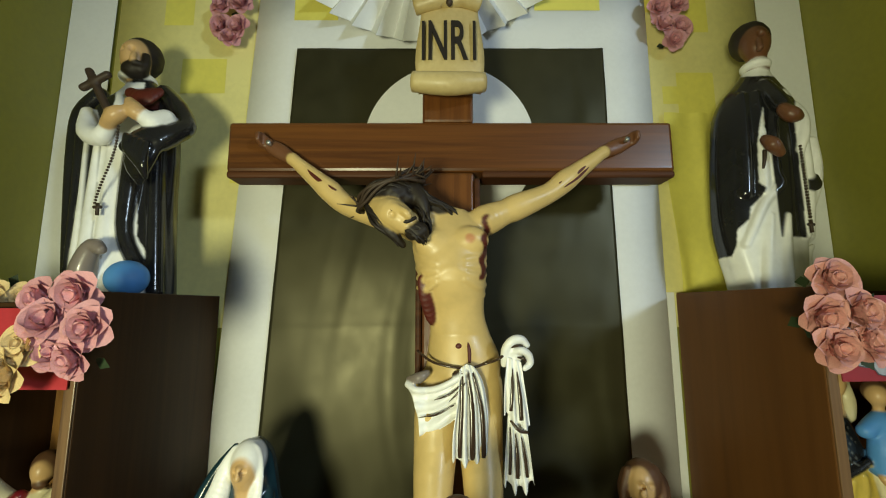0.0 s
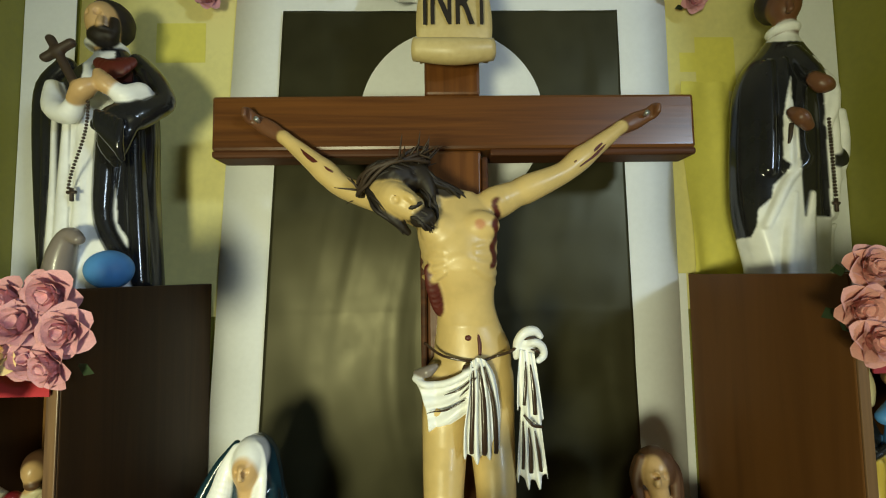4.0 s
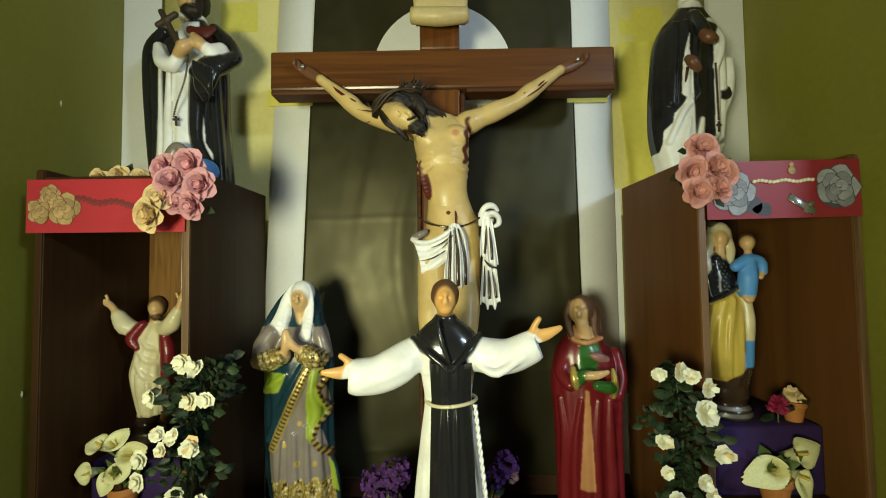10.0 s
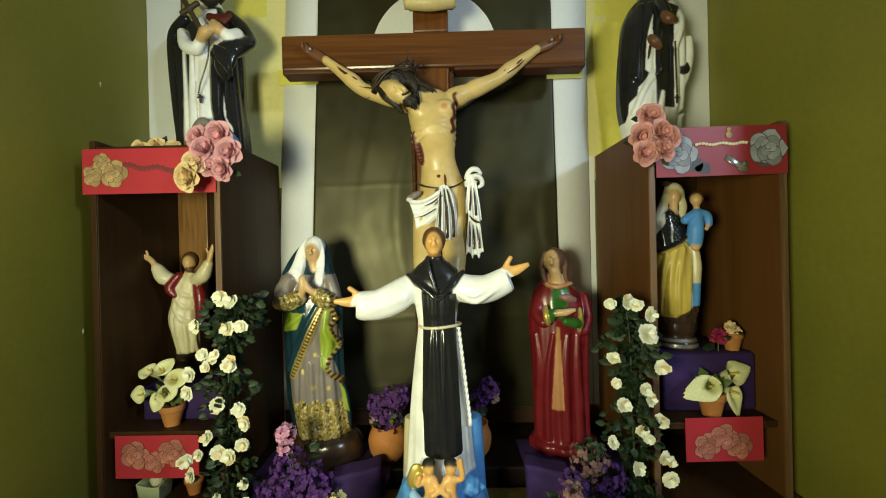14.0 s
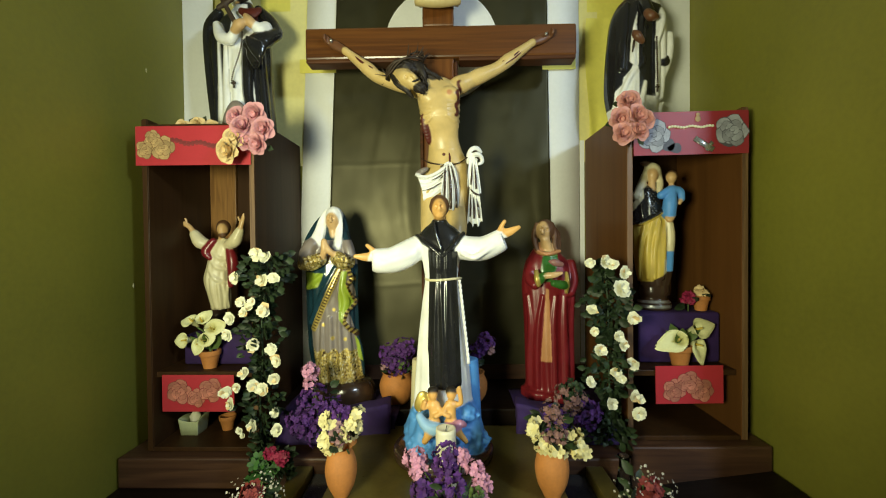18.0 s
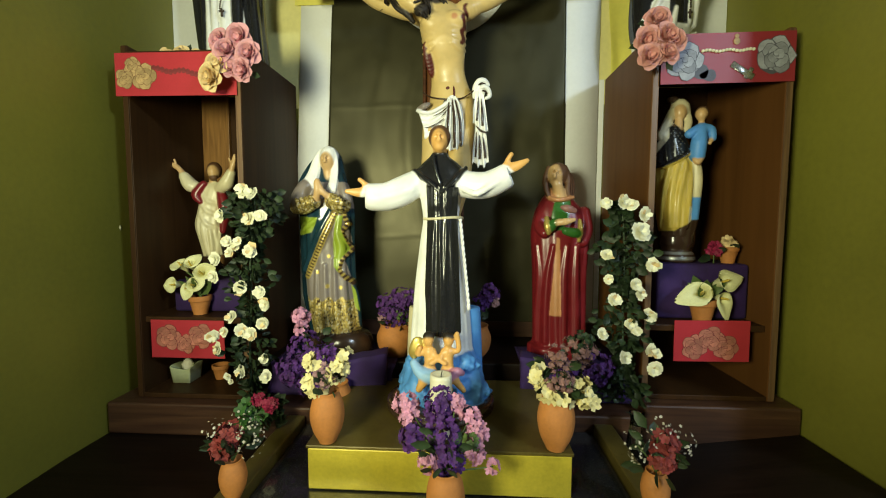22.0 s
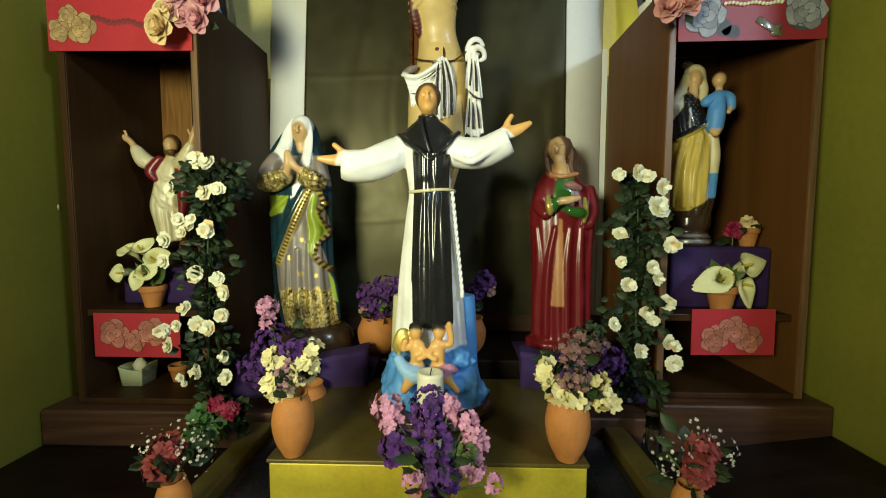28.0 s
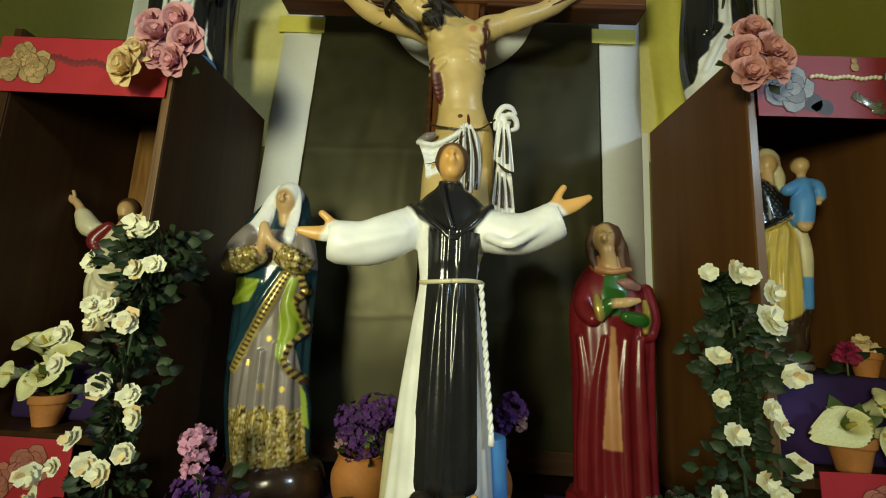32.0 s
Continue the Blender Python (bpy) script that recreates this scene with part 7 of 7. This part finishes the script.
# ---- vases, candles and small things ----
def vase(x, y, z, s, label="small terracotta vase without glaze", key="clay", profile=None, group="terracotta vases", name="vase"):
    prof = profile or ((0.0, 0.018), (0.008, 0.0215), (0.030, 0.0315), (0.060, 0.0365), (0.086, 0.033), (0.104, 0.0265), (0.112, 0.0265))
    f = Form()
    rows = [[(r * s * math.cos(math.tau * j / 32), r * s * math.sin(math.tau * j / 32), h * s) for j in range(32)] for h, r in smooth_rows(prof, 4)]
    h, r = prof[-1]
    rows += [[((r - 0.004) * s * math.cos(math.tau * j / 32), (r - 0.004) * s * math.sin(math.tau * j / 32), (h - d) * s) for j in range(32)] for d in (0.0, 0.03)]
    f.grid(rows, key)
    return tagged(f.made(name, m=pose(x, y, z)), label, "vase", group)


POT = ((0.0, 0.020), (0.005, 0.021), (0.04, 0.029), (0.042, 0.032), (0.056, 0.033), (0.058, 0.030))
vase(-0.226, -0.681, 0.8015, 1.0)
vase(0.262, -0.681, 0.8015, 1.06)
vase(0.037, -0.815, 0.7235, 0.96)
vase(-0.392, -0.762, 0.7225, 0.72)
vase(0.437, -0.750, 0.7225, 0.72)
vase(-0.156, -0.235, 0.8415, 1.30, profile=((0, 0.026), (0.02, 0.04), (0.05, 0.045), (0.075, 0.036), (0.082, 0.038)), label="round terracotta pot holding purple flowers")
vase(0.098, -0.225, 0.8415, 1.25, profile=((0, 0.026), (0.02, 0.04), (0.05, 0.045), (0.075, 0.036), (0.082, 0.038)), label="round terracotta pot holding purple flowers")
vase(-0.295, -0.43, 0.742, 1.05, profile=((0, 0.026), (0.02, 0.04), (0.05, 0.045), (0.075, 0.036), (0.082, 0.038)), label="round terracotta pot holding purple flowers")
vase(-0.755, -0.31, 0.987, 1.0, profile=POT, label="small unglazed terracotta flower pot")
vase(0.760, -0.31, 0.987, 1.15, profile=POT, label="small unglazed terracotta flower pot")
vase(0.862, -0.25, 1.1525, 0.85, profile=POT, label="small unglazed terracotta flower pot")
vase(-0.735, -0.25, 0.757, 0.82, profile=POT, label="small unglazed terracotta flower pot")
vase(0.520, -0.46, 0.6465, 1.0, "slender glass vase with clear water", "glass", ((0, 0.022), (0.02, 0.026), (0.06, 0.020), (0.11, 0.014), (0.13, 0.018)), "glass vases")

c = thing("pillar_candle", 0.018, -0.645, 0.8015, "thick white pillar candle", "candle")
f = Form()
f.grid([[(r * math.cos(math.tau * j / 28), r * math.sin(math.tau * j / 28), h) for j in range(28)] for h, r in ((0, 0.023), (0.003, 0.0245), (0.132, 0.0245), (0.140, 0.0235), (0.140, 0.019), (0.132, 0.004))], "wax")
f.made("body", c)
f = Form()
f.tube([(0, 0, 0.130), (0.001, 0, 0.140), (0.003, 0, 0.146)], 0.0012, "ink", 6, 2)
f.made("wick", c, "black wick")

c = thing("votive_cup", -0.838, -0.27, 0.757, "pale green square votive cup with white candle", "votive candle")
f = Form()
rows = []
for h, r in ((0, 0.030), (0.05, 0.036), (0.052, 0.036), (0.052, 0.033), (0.02, 0.030)):
    rows.append([(r * max(-0.8, min(0.8, 1.25 * math.cos(a))) * 1.15, r * max(-0.8, min(0.8, 1.25 * math.sin(a))) * 1.15, h + (0.006 * math.sin(2 * a + 1) if h > 0.04 else 0)) for a in [math.tau * j / 32 for j in range(32)]])
f.grid(rows, "votive")
f.made("cup", c)
f = Form()
f.ball((0.004, 0, 0.05), (0.016, 0.014, 0.022), "wax", 14, lump=0.3)
f.made("candle", c, "white melted candle")


def cloth(name, x0, x1, y0, y1, top, low, label, seed, key="purple"):
    """A cloth laid over a ledge, hanging down in folds in front."""
    bm = bmesh.new()
    nx, nz, vs = 36, 18, {}
    for i in range(nx + 1):
        u = i / nx
        for j in range(nz + 1):
            w = j / nz
            fold = 0.008 * math.sin(u * 22 + seed + 2 * math.sin(u * 7 + seed))
            if w < 0.5:
                p = (x0 + (x1 - x0) * u, y1 + (y0 - y1) * w * 2, top + 0.004 + 0.5 * abs(fold) * w * 2 + 0.002 * math.sin(9 * w + u * 13))
            else:
                t = (w - 0.5) * 2
                p = (x0 + (x1 - x0) * u + 0.008 * math.sin(5 * t + u * 9), y0 - 0.006 - abs(fold) * (0.4 + t), top + 0.004 + (low - top) * t + 0.5 * abs(fold))
            vs[i, j] = bm.verts.new(p)
    for i in range(nx):
        for j in range(nz):
            bm.faces.new((vs[i, j], vs[i + 1, j], vs[i + 1, j + 1], vs[i, j + 1]))
    ob = part(name, bm, M[key], None, "", True)
    md = ob.modifiers.new("thick", "SOLIDIFY")
    md.thickness, md.offset = 0.002, 1
    return tagged(ob, label, "cloth")


cloth("purple_cloth", -0.52, -0.14, -0.335, -0.12, 0.8405, 0.744, "purple cloth draped over the inner step", 0.5)
cloth("purple_cloth", 0.24, 0.555, -0.335, -0.12, 0.8405, 0.744, "purple cloth draped over the inner step", 3.5)
for x0, x1 in ((-0.86, -0.62), (0.64, 0.905)):
    b = thing("cloth_box", (x0 + x1) / 2, -0.2, 0.987, "box wrapped in purple cloth on the shelf", "box", "cloth boxes")
    w = (x1 - x0) / 2
    part("wrapping", slab(-w, w, -0.085, 0.15, 0.0, 0.101 if x0 < 0 else 0.165, 0.010), M["purple"], b, "", True)


for x0, x1, turn in ((-0.285, -0.160, 7), (0.232, 0.345, -9)):
    b = thing("cloth_box", (x0 + x1) / 2, -0.355, 0.742, "block wrapped in purple cloth on the wooden step", "box", "cloth boxes", turn)
    bm = slab(x0 - (x0 + x1) / 2, x1 - (x0 + x1) / 2, -0.030, 0.030, 0.0, 0.142, 0)
    bmesh.ops.subdivide_edges(bm, edges=list(bm.edges), cuts=9, use_grid_fill=True)
    for v in bm.verts:
        if v.co.z > 0.001:
            n = noise.noise_vector(v.co * 26 + Vector((x0, 0, 3)))
            v.co += Vector((n.x * 0.004, n.y * 0.004, n.z * 0.003 + 0.16 * (v.co.x if x0 < 0 else -v.co.x) * v.co.z / 0.142))
    part("wrapping", bm, M["purple"], b, "", True)


def floret(f, c, way, s, key, rnd, n=5):
    """A small cupped flower of n petals."""
    m = turned(c, way, rnd.uniform(0, 360))
    for k in range(n):
        a = math.tau * k / n
        d, q = Vector((math.cos(a), math.sin(a), 0)), Vector((-math.sin(a), math.cos(a), 0))
        up = Vector((0, 0, 1))
        rows = [[m @ (q * -0.12 * s), m @ (q * 0.12 * s)],
                [m @ ((d * 0.55 - q * 0.42 + up * 0.25) * s), m @ ((d * 0.55 + q * 0.42 + up * 0.25) * s)],
                [m @ ((d * 1.0 - q * 0.26 + up * rnd.uniform(0.2, 0.5)) * s), m @ ((d * 1.0 + q * 0.26 + up * rnd.uniform(0.2, 0.5)) * s)]]
        f.grid(rows, key, closed=False)


def small_leaf(f, c, way, s, key="leaf", wide=0.3):
    c, d = Vector(c), Vector(way).normalized()
    q = d.cross(Vector((0.3, 1, 0.2))).normalized() * s * wide
    up = d.cross(q).normalized() * s * 0.12
    f.grid([[c, c, c], [c + d * s * 0.35 - q, c + d * s * 0.35 - up, c + d * s * 0.35 + q], [c + d * s * 0.7 - q * 0.8, c + d * s * 0.7 - up, c + d * s * 0.7 + q * 0.8], [c + d * s, c + d * s, c + d * s]], key, closed=False)


def bouquet(base, label, clusters, leaves=30, seed=1, spread=0.05):
    """A bunch: clusters of florets (dx, dy, dz, radius, paint, count, floret size) over stems and leaves."""
    rnd = random.Random(seed)
    root = thing("bouquet", *base, label, "flowers", "flower bunches")
    st = Form()
    for dx, dy, dz, r, key, count, size in clusters:
        f = Form()
        for i in range(count):
            d = Vector((rnd.gauss(0, 1), rnd.gauss(0, 1) - 0.4, rnd.gauss(0, 1))).normalized()
            c = Vector((dx, dy, dz)) + d * r * rnd.uniform(0.65, 1.05)
            floret(f, c, d + Vector((rnd.uniform(-0.4, 0.4), rnd.uniform(-0.7, 0.1), rnd.uniform(-0.2, 0.5))), size * rnd.uniform(0.75, 1.2), key, rnd)
        tagged(f.made("flower_head", root), kind="stuff")
        st.tube([(0, 0, 0), (dx * 0.4, dy * 0.4, dz * 0.5), (dx, dy, dz)], [0.002, 0.0018, 0.0012], "stem", 6, 3)
    for i in range(leaves):
        a = rnd.uniform(0, math.tau)
        z = rnd.uniform(0.0, 0.8) * max(c[2] for c in clusters)
        small_leaf(st, (spread * 0.5 * math.cos(a), spread * 0.5 * math.sin(a), z), (math.cos(a), math.sin(a) - 0.2, rnd.uniform(-0.3, 0.9)), rnd.uniform(0.02, 0.04))
    tagged(st.made("foliage", root, "green stems and leaves"), kind="stuff")
    return root


W, P, K, Mv = "creamflower", "purpleflower", "pinkflower", "mauveflower"
bouquet((-0.226, -0.679, 0.905), "white and mauve flowers with pink tips in a terracotta vase",
        [(-0.0172, -0.0086, 0.0258, 0.0258, W, 18, 0.01312), (0.0258, -0.0129, 0.0559, 0.02236, W, 15, 0.01312), (-0.0215, -0.0086, 0.0731, 0.01892, W, 12, 0.0123), (0.0043, -0.0172, 0.0516, 0.02752, Mv, 40, 0.00656),
         (0.0387, -0.0043, 0.086, 0.01376, W, 8, 0.01148), (0, 0, 0.086, 0.02236, P, 30, 0.00574)], 26, 5)
bouquet((0.262, -0.681, 0.914), "cream and mauve flowers drooping to one side in a terracotta vase",
        [(-0.0378, -0.0084, 0.0462, 0.01848, W, 14, 0.0136), (-0.0252, -0.0126, 0.0126, 0.01848, W, 14, 0.0136), (0, -0.0168, 0.0462, 0.0336, "dryflower", 70, 0.0064), (0.0462, -0.0084, 0.0252, 0.01848, W, 16, 0.0128),
         (0.0588, -0.01008, -0.00168, 0.0168, W, 15, 0.0128), (0.0084, -0.0168, 0.00672, 0.02016, W, 13, 0.0128), (0, 0, 0.084, 0.02352, "dryflower", 34, 0.0064)], 26, 6)
bouquet((0.037, -0.815, 0.828), "pink and deep purple statice leaning back in a terracotta vase",
        [(-0.088, 0.110, 0.072, 0.026, K, 52, 0.008), (-0.078, 0.095, 0.050, 0.022, K, 36, 0.008), (-0.016, 0.090, 0.080, 0.034, P, 80, 0.008), (0.016, 0.092, 0.085, 0.018, K, 26, 0.008), (0.046, 0.075, 0.066, 0.018, K, 26, 0.008),
         (0.058, 0.060, 0.042, 0.019, K, 32, 0.008), (0.054, 0.035, 0.016, 0.017, K, 26, 0.008), (0.046, 0.040, 0.034, 0.016, "stem", 14, 0.008), (-0.066, 0.060, 0.032, 0.028, P, 70, 0.008), (-0.006, 0.050, 0.040, 0.036, P, 90, 0.008),
         (-0.032, 0.015, 0.008, 0.020, K, 34, 0.008), (0.006, 0.012, 0.012, 0.026, P, 60, 0.008), (0.088, 0.035, -0.010, 0.011, K, 12, 0.008)], 20, 7)
bouquet((-0.392, -0.762, 0.800), "dull red flowers with white gypsophila in a terracotta vase",
        [(-0.012, -0.008, 0.032, 0.0224, "redflower", 40, 0.0102), (0, -0.0096, 0.06, 0.0224, "redflower", 34, 0.0102), (0.036, 0, 0.048, 0.036, "babysbreath", 43, 0.0026), (-0.028, 0, 0.056, 0.028, "babysbreath", 24, 0.0026), (0.02, 0, 0.08, 0.028, "babysbreath", 24, 0.0026)], 20, 8)
bouquet((0.437, -0.750, 0.800), "dull red flowers with white gypsophila in a terracotta vase",
        [(0.008, -0.0096, 0.036, 0.024, "redflower", 44, 0.00935), (0.012, -0.0096, 0.068, 0.0192, "redflower", 30, 0.00935), (-0.036, 0, 0.052, 0.032, "babysbreath", 38, 0.0026), (0.04, 0, 0.064, 0.0336, "babysbreath", 38, 0.0026), (0, 0, 0.092, 0.024, "babysbreath", 19, 0.0026)], 20, 9)
bouquet((-0.156, -0.240, 0.945), "purple statice in a round pot", [(-0.012, 0, 0.060, 0.045, P, 100, 0.008), (0.025, 0, 0.085, 0.040, P, 80, 0.008), (0.0, -0.02, 0.03, 0.04, P, 60, 0.008), (0.02, -0.03, 0.045, 0.022, "stem", 20, 0.006), (-0.03, -0.02, 0.035, 0.020, Mv, 24, 0.007)], 20, 10)
bouquet((0.100, -0.240, 0.940), "purple statice in a round pot", [(0.050, 0, 0.110, 0.030, P, 60, 0.008), (0.022, 0, 0.080, 0.03, P, 50, 0.008), (0.062, 0, 0.085, 0.018, Mv, 22, 0.008)], 20, 11)
bouquet((-0.35, -0.43, 0.80), "purple statice and pink blossom before the step", [(-0.03, -0.01, 0.215, 0.024, K, 40, 0.009), (-0.035, 0, 0.175, 0.018, K, 24, 0.008), (-0.02, 0, 0.12, 0.05, P, 110, 0.008), (0.03, 0, 0.08, 0.05, P, 110, 0.008), (-0.06, 0, 0.06, 0.045, P, 90, 0.008), (0.0, -0.02, 0.03, 0.04, P, 60, 0.008)], 30, 12)
bouquet((0.385, -0.43, 0.80), "mauve and purple dried flowers before the step", [(-0.01, 0, 0.13, 0.045, "dryflower", 80, 0.008), (0.03, 0, 0.09, 0.05, P, 100, 0.008), (-0.045, 0, 0.07, 0.045, P, 80, 0.008), (0.0, 0, 0.155, 0.03, "leaf", 40, 0.010)], 40, 13)
bouquet((0.862, -0.25, 1.198), "single cream rosebud in a small pot", [(0, 0, 0.012, 0.016, "creamfoam", 30, 0.012)], 4, 14, 0.02)
bouquet((0.812, -0.265, 1.153), "magenta paper flower beside the mother statue", [(0, 0, 0.045, 0.018, "magenta", 40, 0.010)], 6, 15, 0.02)
bouquet((-0.47, -0.50, 0.72), "magenta flowers with broad green leaves", [(0.03, -0.01, 0.075, 0.016, "magenta", 30, 0.010), (0.0, -0.01, 0.09, 0.014, "magenta", 20, 0.009), (-0.03, -0.02, 0.05, 0.03, "greenleaf", 16, 0.016), (0.01, -0.02, 0.03, 0.03, "greenleaf", 12, 0.016)], 60, 16, 0.07)


def facing(c, way, tip):
    """A placing whose third axis looks along way and whose second leans to tip."""
    z, t = Vector(way).normalized(), Vector(tip)
    y = (t - z * t.dot(z)).normalized()
    x = y.cross(z)
    return Matrix(((x.x, y.x, z.x, c[0]), (x.y, y.y, z.y, c[1]), (x.z, y.z, z.z, c[2]), (0, 0, 0, 1)))


def callas(base, label, blooms, seed, point=0.42):
    """Calla lilies: an open white spathe drawn to a point, round a yellow spadix."""
    root = thing("calla_lilies", *base, label, "flowers", "calla lilies")
    for x, y, z, s, way, tip in blooms:
        f = Form()
        rows = []
        for inner in (0, 1):
            side = []
            for i in range(8):
                v = i / 7
                ring = []
                for j in range(28):
                    a = math.tau * j / 28
                    px, py = v * math.sin(a) * 0.50, v * (math.cos(a) * 0.52 + point * max(0, math.cos(a)) ** 5)
                    well = -0.75 * math.exp(-(px * px + (py + 0.20) ** 2) / 0.035) - 0.05
                    ring.append((px, py, well + 0.22 * v * v - 0.16 * v ** 4 * max(0, math.cos(a)) ** 3 - 0.20 * v ** 6 * abs(math.sin(a)) - 0.035 * inner * (1 - v * v)))
                side.append(ring)
            rows += side if inner == 0 else side[::-1]
        f.grid(rows, "calla", True, False)
        b = f.made("spathe", root, m=facing((x, y, z), way, tip) @ Matrix.Scale(s, 4))
        g = Form()
        g.tube([(0, -0.20, -0.55), (0, -0.16, 0.10), (0, -0.12, 0.22)], [0.06, 0.055, 0.02], "ochre", 8, 3)
        g.made("spadix", b, "yellow spadix")
        w = Vector(way).normalized()
        e = Vector((x, y, z)) - w * s * 0.7
        st = Form()
        st.tube([(0, 0, 0), (e.x * 0.3, e.y * 0.5 + 0.01, e.z * 0.6), tuple(e)], 0.0028, "stem", 6, 4)
        st.made("stem", root)
    for i in range(5):
        a = math.tau * i / 5 + seed
        st = Form()
        small_leaf(st, (0, 0, 0.01), (math.cos(a), 0.3 * math.sin(a) - 0.3, 0.9), 0.075, "stem", 0.22)
        st.made("leaf", root)
    return root


callas((-0.755, -0.31, 1.035), "white calla lilies in a small terracotta pot on the shelf",
       [(-0.078, -0.02, 0.045, 0.050, (-0.3, -1, 0.15), (-1, 0, -0.1)), (-0.060, -0.01, 0.108, 0.050, (-0.3, -0.8, 0.9), (-1, 0, 0.2)), (-0.012, -0.015, 0.118, 0.048, (0.1, -0.8, 0.7), (0.6, 0, 1)), (0.026, -0.02, 0.088, 0.054, (0.2, -1, 0.4), (1, 0, 0.3)),
        (0.004, -0.03, 0.050, 0.046, (0.2, -1, 0.2), (1, 0, 0.3)), (-0.022, -0.03, 0.030, 0.046, (-0.1, -1, 0.1), (-0.3, 0, -1))], 1, 0.16)
callas((0.760, -0.31, 1.045), "large pale calla lilies in a small terracotta pot on the shelf",
       [(-0.030, -0.03, 0.028, 0.070, (-0.35, -0.9, 0.35), (-1, 0, -0.35)), (0.055, -0.02, 0.065, 0.066, (0.3, -0.9, 0.4), (1, 0, 0.25)), (0.045, -0.03, 0.005, 0.058, (0.3, -0.9, 0.1), (0.1, 0, -1))], 2)


def garland(pts, label, seed, blooms):
    """A tall arrangement of dark leaves with small white roses."""
    rnd = random.Random(seed)
    x0, y0, z0 = pts[0]
    root = thing("flower_garland", x0, y0, z0, label, "garland", "tall white flower garlands")
    spine = smooth_rows([(p[0] - x0, p[1] - y0, p[2] - z0) for p in pts], 12)
    f = Form()
    for i in range(900):
        p = Vector(spine[rnd.randrange(len(spine))])
        a = rnd.uniform(0, math.tau)
        r = rnd.uniform(0.0, 0.062) * (0.7 + 0.5 * math.sin(p.z * 31 + seed))
        d = Vector((math.cos(a), math.sin(a), rnd.uniform(-0.7, 0.7)))
        small_leaf(f, p + Vector((math.cos(a) * r, math.sin(a) * r, rnd.uniform(-0.012, 0.012))), d, rnd.uniform(0.014, 0.032), "leaf", 0.36)
    tagged(f.made("foliage", root, "dark green leaves"), kind="stuff")
    g = Form()
    g.tube(spine, 0.003, "leaf", 8, 1)
    g.made("stem", root)
    for bx, bz, s in blooms:
        d = Vector((rnd.uniform(-0.5, 0.5), -1.0, rnd.uniform(-0.1, 0.5))).normalized()
        c = Vector((bx - x0, y0 - 0.045 + rnd.uniform(-0.012, 0.012) - y0, bz - z0))
        h = Form()
        for layer, (n, tilt) in enumerate(((6, 0.35), (5, 0.9), (4, 1.8))):
            m = turned(c + d * 0.002 * layer, d, rnd.uniform(0, 360))
            for k in range(n):
                b = math.tau * k / n
                o, q, up = Vector((math.cos(b), math.sin(b), 0)), Vector((-math.sin(b), math.cos(b), 0)), Vector((0, 0, 1))
                sc = s * (1.0 - 0.22 * layer) * rnd.uniform(0.72, 1.2)
                h.grid([[m @ (q * -0.2 * sc), m @ (q * 0.2 * sc)], [m @ ((o * 0.55 - q * 0.5 + up * 0.35 * tilt) * sc), m @ ((o * 0.55 + q * 0.5 + up * 0.35 * tilt) * sc)],
                        [m @ ((o * 0.95 - q * 0.34 + up * 0.5 * tilt) * sc), m @ ((o * 0.95 + q * 0.34 + up * 0.55 * tilt) * sc)]], "creamfoam" if rnd.random() < 0.08 else "whiteflower", closed=False)
        h.made("white_rose", root)
    return root


garland([(-0.535, -0.42, 0.745), (-0.540, -0.42, 0.90), (-0.530, -0.42, 1.05), (-0.53, -0.42, 1.18), (-0.515, -0.42, 1.27), (-0.512, -0.42, 1.345)], "tall garland of dark leaves and small white roses", 3,
        [(-0.526, 1.358, 0.022), (-0.500, 1.350, 0.018), (-0.509, 1.282, 0.021), (-0.470, 1.291, 0.017), (-0.585, 1.294, 0.020), (-0.570, 1.222, 0.014), (-0.548, 1.210, 0.015), (-0.560, 1.192, 0.014), (-0.536, 1.222, 0.012), (-0.502, 1.198, 0.021),
         (-0.600, 1.175, 0.018), (-0.615, 1.124, 0.018), (-0.541, 1.096, 0.020), (-0.485, 1.085, 0.018), (-0.466, 1.054, 0.019), (-0.567, 1.012, 0.018), (-0.540, 0.978, 0.018), (-0.512, 0.968, 0.020), (-0.618, 0.962, 0.019), (-0.590, 0.972, 0.013),
         (-0.600, 0.930, 0.018), (-0.475, 1.004, 0.018), (-0.542, 0.865, 0.019), (-0.479, 0.900, 0.016), (-0.467, 0.858, 0.017), (-0.579, 0.851, 0.011), (-0.570, 0.838, 0.008)])
garland([(0.500, -0.41, 0.80), (0.500, -0.41, 0.90), (0.495, -0.41, 1.05), (0.495, -0.41, 1.18), (0.490, -0.41, 1.27), (0.485, -0.40, 1.32)], "tall garland of dark leaves and small white roses", 8,
        [(0.428, 1.325, 0.016), (0.470, 1.328, 0.019), (0.492, 1.320, 0.017), (0.525, 1.295, 0.020), (0.512, 1.250, 0.027), (0.436, 1.192, 0.017), (0.552, 1.166, 0.021), (0.447, 1.127, 0.014), (0.506, 1.118, 0.019), (0.518, 1.092, 0.017), (0.458, 1.073, 0.020),
         (0.549, 1.036, 0.019), (0.500, 1.010, 0.018), (0.514, 0.996, 0.015), (0.431, 0.983, 0.016), (0.486, 0.925, 0.019), (0.556, 0.942, 0.018), (0.575, 0.932, 0.013), (0.562, 0.898, 0.020)])
